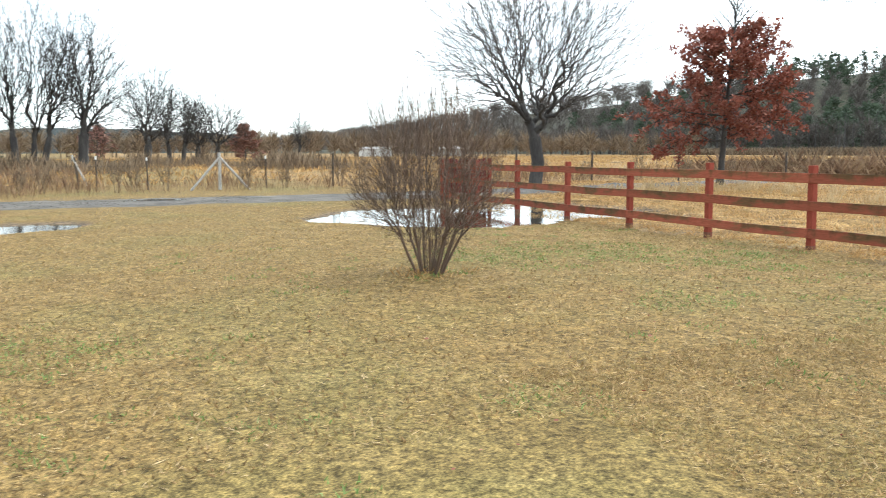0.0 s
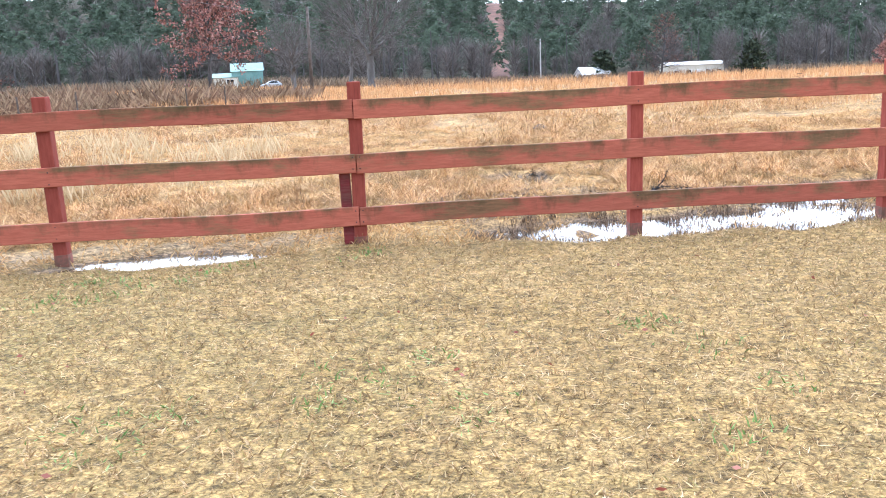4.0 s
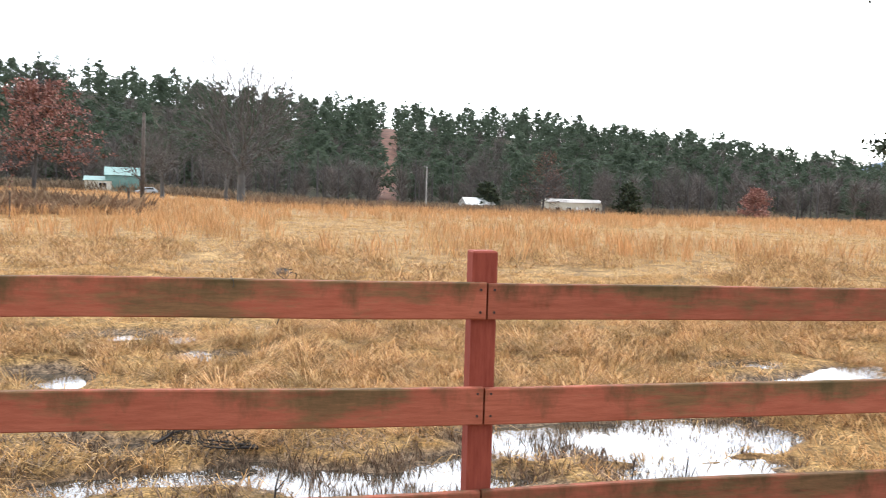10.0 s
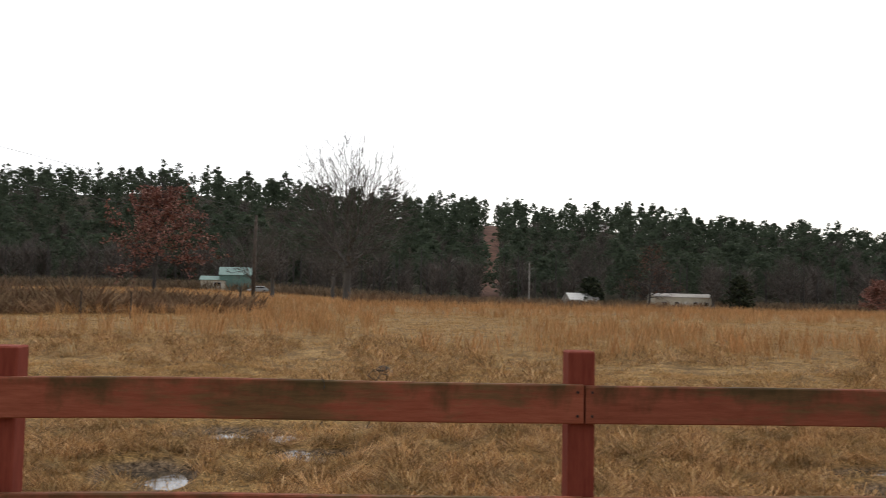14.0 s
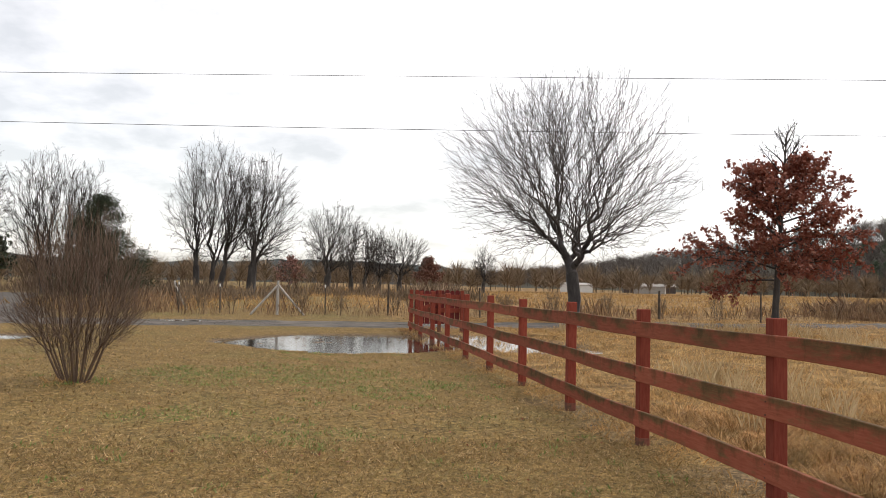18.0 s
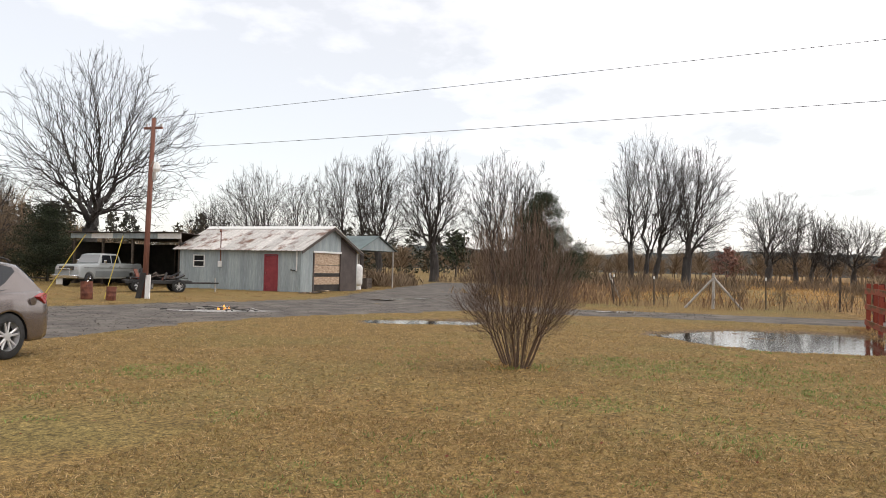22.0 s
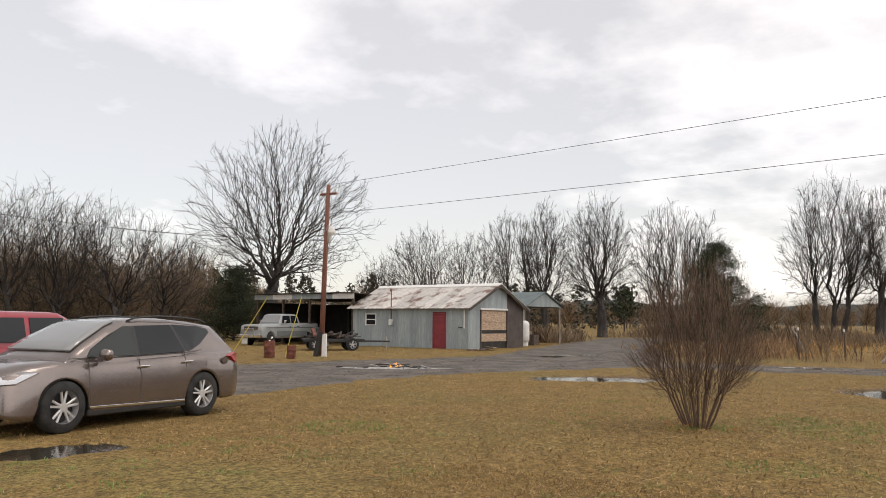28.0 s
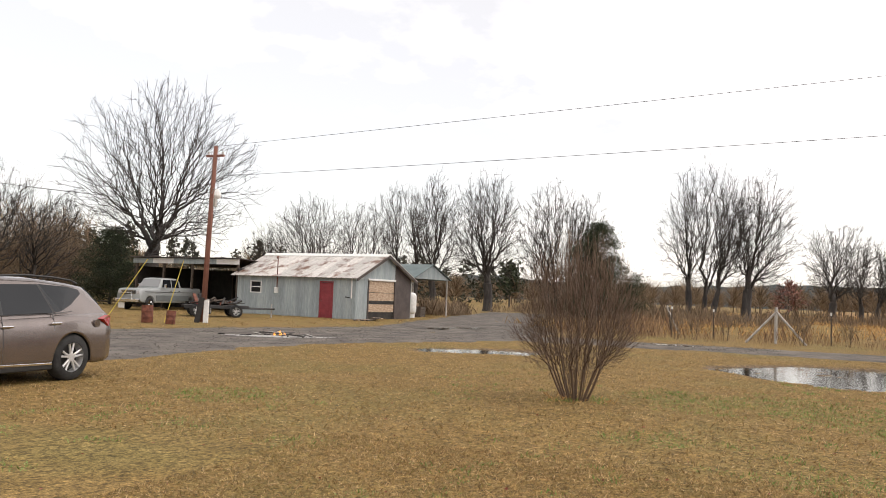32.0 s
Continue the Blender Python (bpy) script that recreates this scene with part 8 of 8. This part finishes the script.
blade_field("wet_stubble", x, y, 0.062, 0.0026, 0.4, M_stubble, "dead brown stubble standing in the puddle", 58)
# dark muck and sodden leaves afloat in the shallow water
cx, cy = tufts(140, -5.8, 0.6, -0.5, 0.9, 5, 0.03, 157, lambda a, b, q: (wetness(a, b) > 0.1) & (vnoise(a, b, 0.35, 162) > 0.42))
q = np.random.default_rng(158)
v, f = leaf_cloud(np.stack([cx, cy, np.full(len(cx), WATER_Z + 0.003)], -1), 0.009, q, 0.9)
tagged(soup("water_litter", v, f, M_stubble), "dark sodden litter afloat in the puddle", "litter", kind="stuff")
# matted pasture
x, y = tufts(4600, -15, 8, 0.5, 12, 30, 0.10, 59, lambda a, b, q: dry(a, b, 0.3) & (vnoise(a, b, 1.1, 63) > 0.12) & in_field(a, b))
curl_field("pasture_grass_near", x, y, 0.06, 0.0034, 2.3, 0.8, M_field_blade, "matted tan pasture grass", 60)
x, y = tufts(3800, -13, 7, 0.75, 9.5, 1, 0.0, 159, lambda a, b, q: dry(a, b, 0.12) & (vnoise(a, b, 1.5, 163) > 0.3) & in_field(a, b) & ((b > 1.7) | (a < -5.5)))
tussock_field("pasture_tussocks", x, y, 0.21, 84, 0.0013, M_tussock, "drooping brown grass tussocks in the pasture", 160)
x, y = tufts(1500, -16, 12, 9.0, 20, 1, 0.0, 164, lambda a, b, q: (vnoise(a, b, 2.2, 163) > 0.35) & in_field(a, b))
tussock_field("pasture_tussocks_far", x, y, 0.34, 44, 0.0026, M_tussock, "drooping brown grass tussocks further out in the pasture", 165)
x, y = tufts(8000, -42, 26, 9, 46, 18, 0.28, 64, lambda a, b, q: (q.random(len(a)) < 0.9) & in_field(a, b))
curl_field("pasture_grass", x, y, 0.085, 0.006, 2.0, 0.7, M_field_blade, "tan pasture grass", 65)
x, y = tufts(2400, -40, -14, 1, 16, 20, 0.16, 66, lambda a, b, q: ~on_lane(a, b))
curl_field("pasture_grass_west", x, y, 0.10, 0.004, 1.8, 0.7, M_field_blade, "tan pasture grass beside the lane", 67)
# broomsedge
x, y = tufts(4600, -26, 60, 15, 60, 16, 0.12, 68, lambda a, b, q: (vnoise(a, b, 7, 64) > 0.56) | ((b > 38) & (q.random(len(a)) < 0.65)))
blade_field("broomsedge", x, y, 0.46, 0.0036, 0.24, M_broom, "standing orange-tan broomsedge", 69)
x, y = tufts(5200, -60, 150, 58, 178, 14, 0.35, 70)
blade_field("broomsedge_far", x, y, 0.55, 0.014, 0.22, M_broom, "far standing orange-tan broomsedge", 71)
x, y = tufts(560, -32, -8, 1.2, 14, 26, 0.09, 72, lambda a, b, q: ~on_lane(a, b) & (vnoise(a, b, 3, 65) > 0.55) & dry(a, b, 0.1))
blade_field("broomsedge_near", x, y, 0.34, 0.0022, 0.35, M_straw, "tall pale grass clumps behind the fence", 73)
# brush line to the north-west
x, y = tufts(9000, -75, -10, 26, 62, 20, 0.3, 74, lambda a, b, q: np.abs(b - (52 + a * 0.62) - 7 * (vnoise(a, b, 9, 66) - 0.5)) < 5.5)
blade_field("brush_line", x, y, 0.5 + 0.9 * vnoise(x, y, 2.2, 68) ** 1.3, 0.0028, 0.8, M_brush, "grey-brown brush and weeds before the far woods", 75, 0, "brush")
x, y = tufts(1500, -6, 40, 95, 140, 14, 0.5, 76)
blade_field("brush_far", x, y, 1.2, 0.03, 0.45, M_brush, "far brown brush", 77, 0, "brush")
x, y = tufts(3000, -260, 120, 178, 196, 12, 0.7, 78)
blade_field("wood_edge_brush", x, y, 2.0, 0.06, 0.5, M_thicket, "brown brush along the foot of the woods", 79, 0, "brush")
# weeds along the lane fence
x, y = tufts(900, -47.5, -38.2, -14, 36, 9, 0.3, 80, lambda a, b, q: ~on_lane(a, b) & (np.abs(a + 42.2 + 0.0 * b) < 3.2 + 1.5 * vnoise(a, b, 4, 67)))
blade_field("lane_weeds", x, y, 0.15 + 0.85 * vnoise(x, y, 2.0, 70) ** 2, 0.003, 0.3, M_brush, "tall tan weeds along the lane fence", 81, 0, "brush")
x, y = tufts(1000, -72, -42, -36, -9, 12, 0.4, 82, lambda a, b, q: (b > -22 - 0.35 * (a + 45)) & ~on_lane(a, b))
blade_field("roadside_weeds", x, y, 0.12 + 0.9 * vnoise(x, y, 3.0, 69) ** 2, 0.0045, 0.3, M_brush, "brown weeds beyond the drive", 83, 0, "brush")
x, y = tufts(4200, -200, -46, -20, 130, 12, 0.5, 84)
blade_field("west_pasture", x, y, 0.42, 0.02, 0.7, M_field_blade, "pale tan west pasture grass", 85)
x, y = tufts(1200, -72, -24, -47, -22, 20, 0.12, 86, lambda a, b, q: ~on_lane(a, b) & (q.random(len(a)) < 0.8))
blade_field("yard_grass", x, y, 0.09, 0.006, 0.8, M_lawn_blade, "short tan grass round the barn", 87)
# brown brush before the far trees, and behind the carport
x, y = tufts(2000, -112, -66, -34, 14, 12, 0.5, 182, lambda a, b, q: (vnoise(a, b, 8, 71) > 0.35) & ~on_lane(a, b))
blade_field("west_brush", x, y, 0.3 + 1.5 * vnoise(x, y, 4.0, 72) ** 1.6, 0.012, 0.35, M_thicket, "reddish-brown brush under the far bare trees", 183, 0, "brush")
x, y = tufts(420, -70, -60, -36, -24, 14, 0.35, 184, lambda a, b, q: ~on_lane(a, b))
blade_field("brush_heap", x, y, 0.4 + 0.9 * vnoise(x, y, 2.5, 73), 0.008, 0.5, M_thicket, "heap of reddish-brown brush behind the carport", 185, 0, "brush")
# weeds round the foot of the bush
x, y = tufts(26, -16.4, -15.4, -6.7, -5.7, 9, 0.07, 186, lambda a, b, q: np.hypot(a + 15.9, b + 6.2) < 0.5)
blade_field("bush_weeds", x, y, 0.10, 0.003, 0.9, M_field_blade, "dead weeds round the foot of the bush", 187)
x, y = tufts(14, -16.5, -15.3, -6.8, -5.6, 18, 0.06, 188, lambda a, b, q: np.hypot(a + 15.9, b + 6.2) < 0.6)
blade_field("bush_greens", x, y, 0.06, 0.006, 0.9, M_green_blade, "green weeds round the foot of the bush", 189)
# loose stones on the drive
cx, cy = r.uniform(-48, -14, 30000), r.uniform(-24, -4, 30000)
k = on_lane(cx, cy)
cx, cy = cx[k], cy[k]
v, f = leaf_cloud(np.stack([cx, cy, land(cx, cy) + 0.042], -1), 0.017, np.random.default_rng(190), 0.7)
M_stone = blades("drive_stones", [(0.0, (0.05, 0.043, 0.037)), (0.6, (0.12, 0.105, 0.09)), (1.0, (0.24, 0.22, 0.195))])
tagged(soup("drive_stones", v, f, M_stone), "loose grey stones on the gravel drive", "stones", kind="stuff")
# twiggy dead brush lying behind the fence
def dead_branch(at, size, seed, rz):
    q = random.Random(seed)
    b = thing("dead_branch", "dark twiggy dead branch lying in the wet grass", "branch", (at[0], at[1], float(land(at[0], at[1]))), rz)
    lines = []
    for i in range(5):
        p, d = Vector((-0.5 + 0.2 * q.random(), q.gauss(0, 0.06), 0.02)) * size, Vector((1, q.gauss(0, 0.35), 0.12 + 0.12 * q.random()))
        pts = [p.copy()]
        for j in range(6):
            d = (d + Vector((q.gauss(0, 0.2), q.gauss(0, 0.2), q.gauss(0, 0.14) - 0.03))).normalized()
            p = p + d * size * 0.17
            p.z = max(p.z, 0.008)
            pts.append(p.copy())
            for _ in range(3):
                e = turned(d, radians(30 + 40 * q.random()), q.random() * 6.28) * size * (0.1 + 0.16 * q.random())
                lines.append(([p, p + e * 0.5, p + e + Vector((0, 0, q.gauss(0, 0.03)))], [0.003, 0.0024, 0.0012]))
        lines.append((pts, [0.009 - 0.001 * j for j in range(7)]))
    tubes("twig_spray", lines, 4, M_twig_dark, b)


dead_branch((-3.65, 1.75), 0.3, 3, 20)
dead_branch((-3.3, 1.6), 0.3, 4, 150)
dead_branch((-4.5, 3.85), 0.2, 5, -30)
x, y = tufts(30, -29.3, -26.0, -0.4, 1.0, 30, 0.15, 90, lambda a, b, q: q.random(len(a)) < 0.6)
blade_field("gate_litter", x, y, 0.10, 0.005, 0.95, M_brush, "dead leaves and stalks at the lane end", 91)
# fallen oak leaves on the lawn
n = 260
c = np.stack([r.uniform(-14, 1, n), r.uniform(-9, -0.2, n), np.zeros(n)], -1)
c[:, 2] = land(c[:, 0], c[:, 1]) + 0.014
v, f = leaf_cloud(c, 0.016, r, 0.85)
tagged(soup("fallen_leaves", v, f, M_rust_leaf), "scattered brown fallen leaves on the lawn", "leaves", kind="stuff")
# brown weed shrubs along the lane fence
SHRUBS = [(-41.4 - 0.6 * math.sin(k * 2.1), y, 0.95 + 0.45 * ((k * 37) % 10) / 10.0) for k, y in enumerate((-11.6, -10.9, -8.3, -7.6, -6.4, -3.4, -1.7, 0.9, 1.5, 3.3, 6.0, 8.0, 10.8, 13.6, 16.0, 19.5, 23.0))]
for k, (sx, sy, h) in enumerate(SHRUBS):
    t = thing("weed_shrub", "leafless brown weed shrub beside the lane fence", "shrub", (sx, sy, 0), 0.0, "weed shrubs by the lane")
    grown(t, 300 + k, crown_tips(70, h * 0.8, h * 0.25, h * 1.15, (0, 0), 310 + k, 0.3, 8, 0.3, 0.5), 0.1, 0.0045, ((0, -0.05), (0.06, 0.05), (-0.05, 0.03)), M_thicket, M_thicket, power=0.4, lean=0.3, spray=3, whip=0.2, up=0.5, bend=0.3, wander=0.1)
# sodden brown stalks lying behind the fence
x, y = tufts(420, -6.5, -1.0, 0.7, 2.0, 14, 0.07, 257, lambda a, b, q: dry(a, b, 0.3))
curl_field("lying_stalks", x, y, 0.045, 0.0028, 2.6, 0.9, M_stubble, "sodden brown stalks lying behind the fence", 258)
# bare stalks standing in the puddle by the fence
for k, (sx, sy, h) in enumerate(((-1.45, 0.35, 0.34), (-1.2, 0.3, 0.36), (-3.1, 0.75, 0.22))):
    t = thing("dead_stalk", "thin dark dead stalk standing in the puddle", "stalk", (sx, sy, -0.05), 0.0, "stalks in the puddle")
    tubes("stalk", [([(0, 0, 0), (0.01, 0.0, h * 0.6), (0.03, 0.01, h)], [0.006, 0.005, 0.003]), ([(0.008, 0, h * 0.5), (0.07, 0.01, h * 0.85)], [0.004, 0.002])], 5, M_twig_dark, t)
# a dry vine hooked over the top rail
t = thing("dry_vine", "thin dry vine tendril hooked over the top rail", "vine", (-3.09, 0.0, 1.16), 0.0)
tubes("tendril", [([(-0.02, -0.055, -0.16), (0.012, -0.06, -0.08), (-0.012, -0.058, -0.01), (0.01, -0.03, 0.012), (0.03, 0.0, 0.038), (0.055, 0.02, 0.03), (0.05, 0.03, 0.008)], [0.0018] * 7), ([(0.01, -0.03, 0.012), (-0.02, 0.0, 0.03), (0.0, 0.02, 0.05), (0.035, 0.01, 0.048)], [0.0016] * 4), ([(-0.012, -0.058, -0.01), (0.04, -0.06, -0.03)], [0.0014] * 2)], 5, M_twig_dark, t)
# small earth mound thrown up in the pasture
t = thing("earth_mound", "small dark mound of fresh earth in the pasture", "mound", (-2.9, 11.6, 0.03))
q = np.random.default_rng(77)
v = [(0.17 * rr_ * math.cos(a_) * (0.85 + 0.3 * q.random()), 0.15 * rr_ * math.sin(a_) * (0.85 + 0.3 * q.random()), 0.11 * (1 - rr_ ** 2) + 0.02 * q.random()) for rr_ in (0.15, 0.4, 0.65, 0.85, 1.0) for a_ in np.arange(14) * 2 * math.pi / 14]
Solid().add(v, [(i * 14 + j, i * 14 + (j + 1) % 14, (i + 1) * 14 + (j + 1) % 14, (i + 1) * 14 + j) for i in range(4) for j in range(14)] + [tuple(range(14))]).part("earth", M_dark, t, "", True)
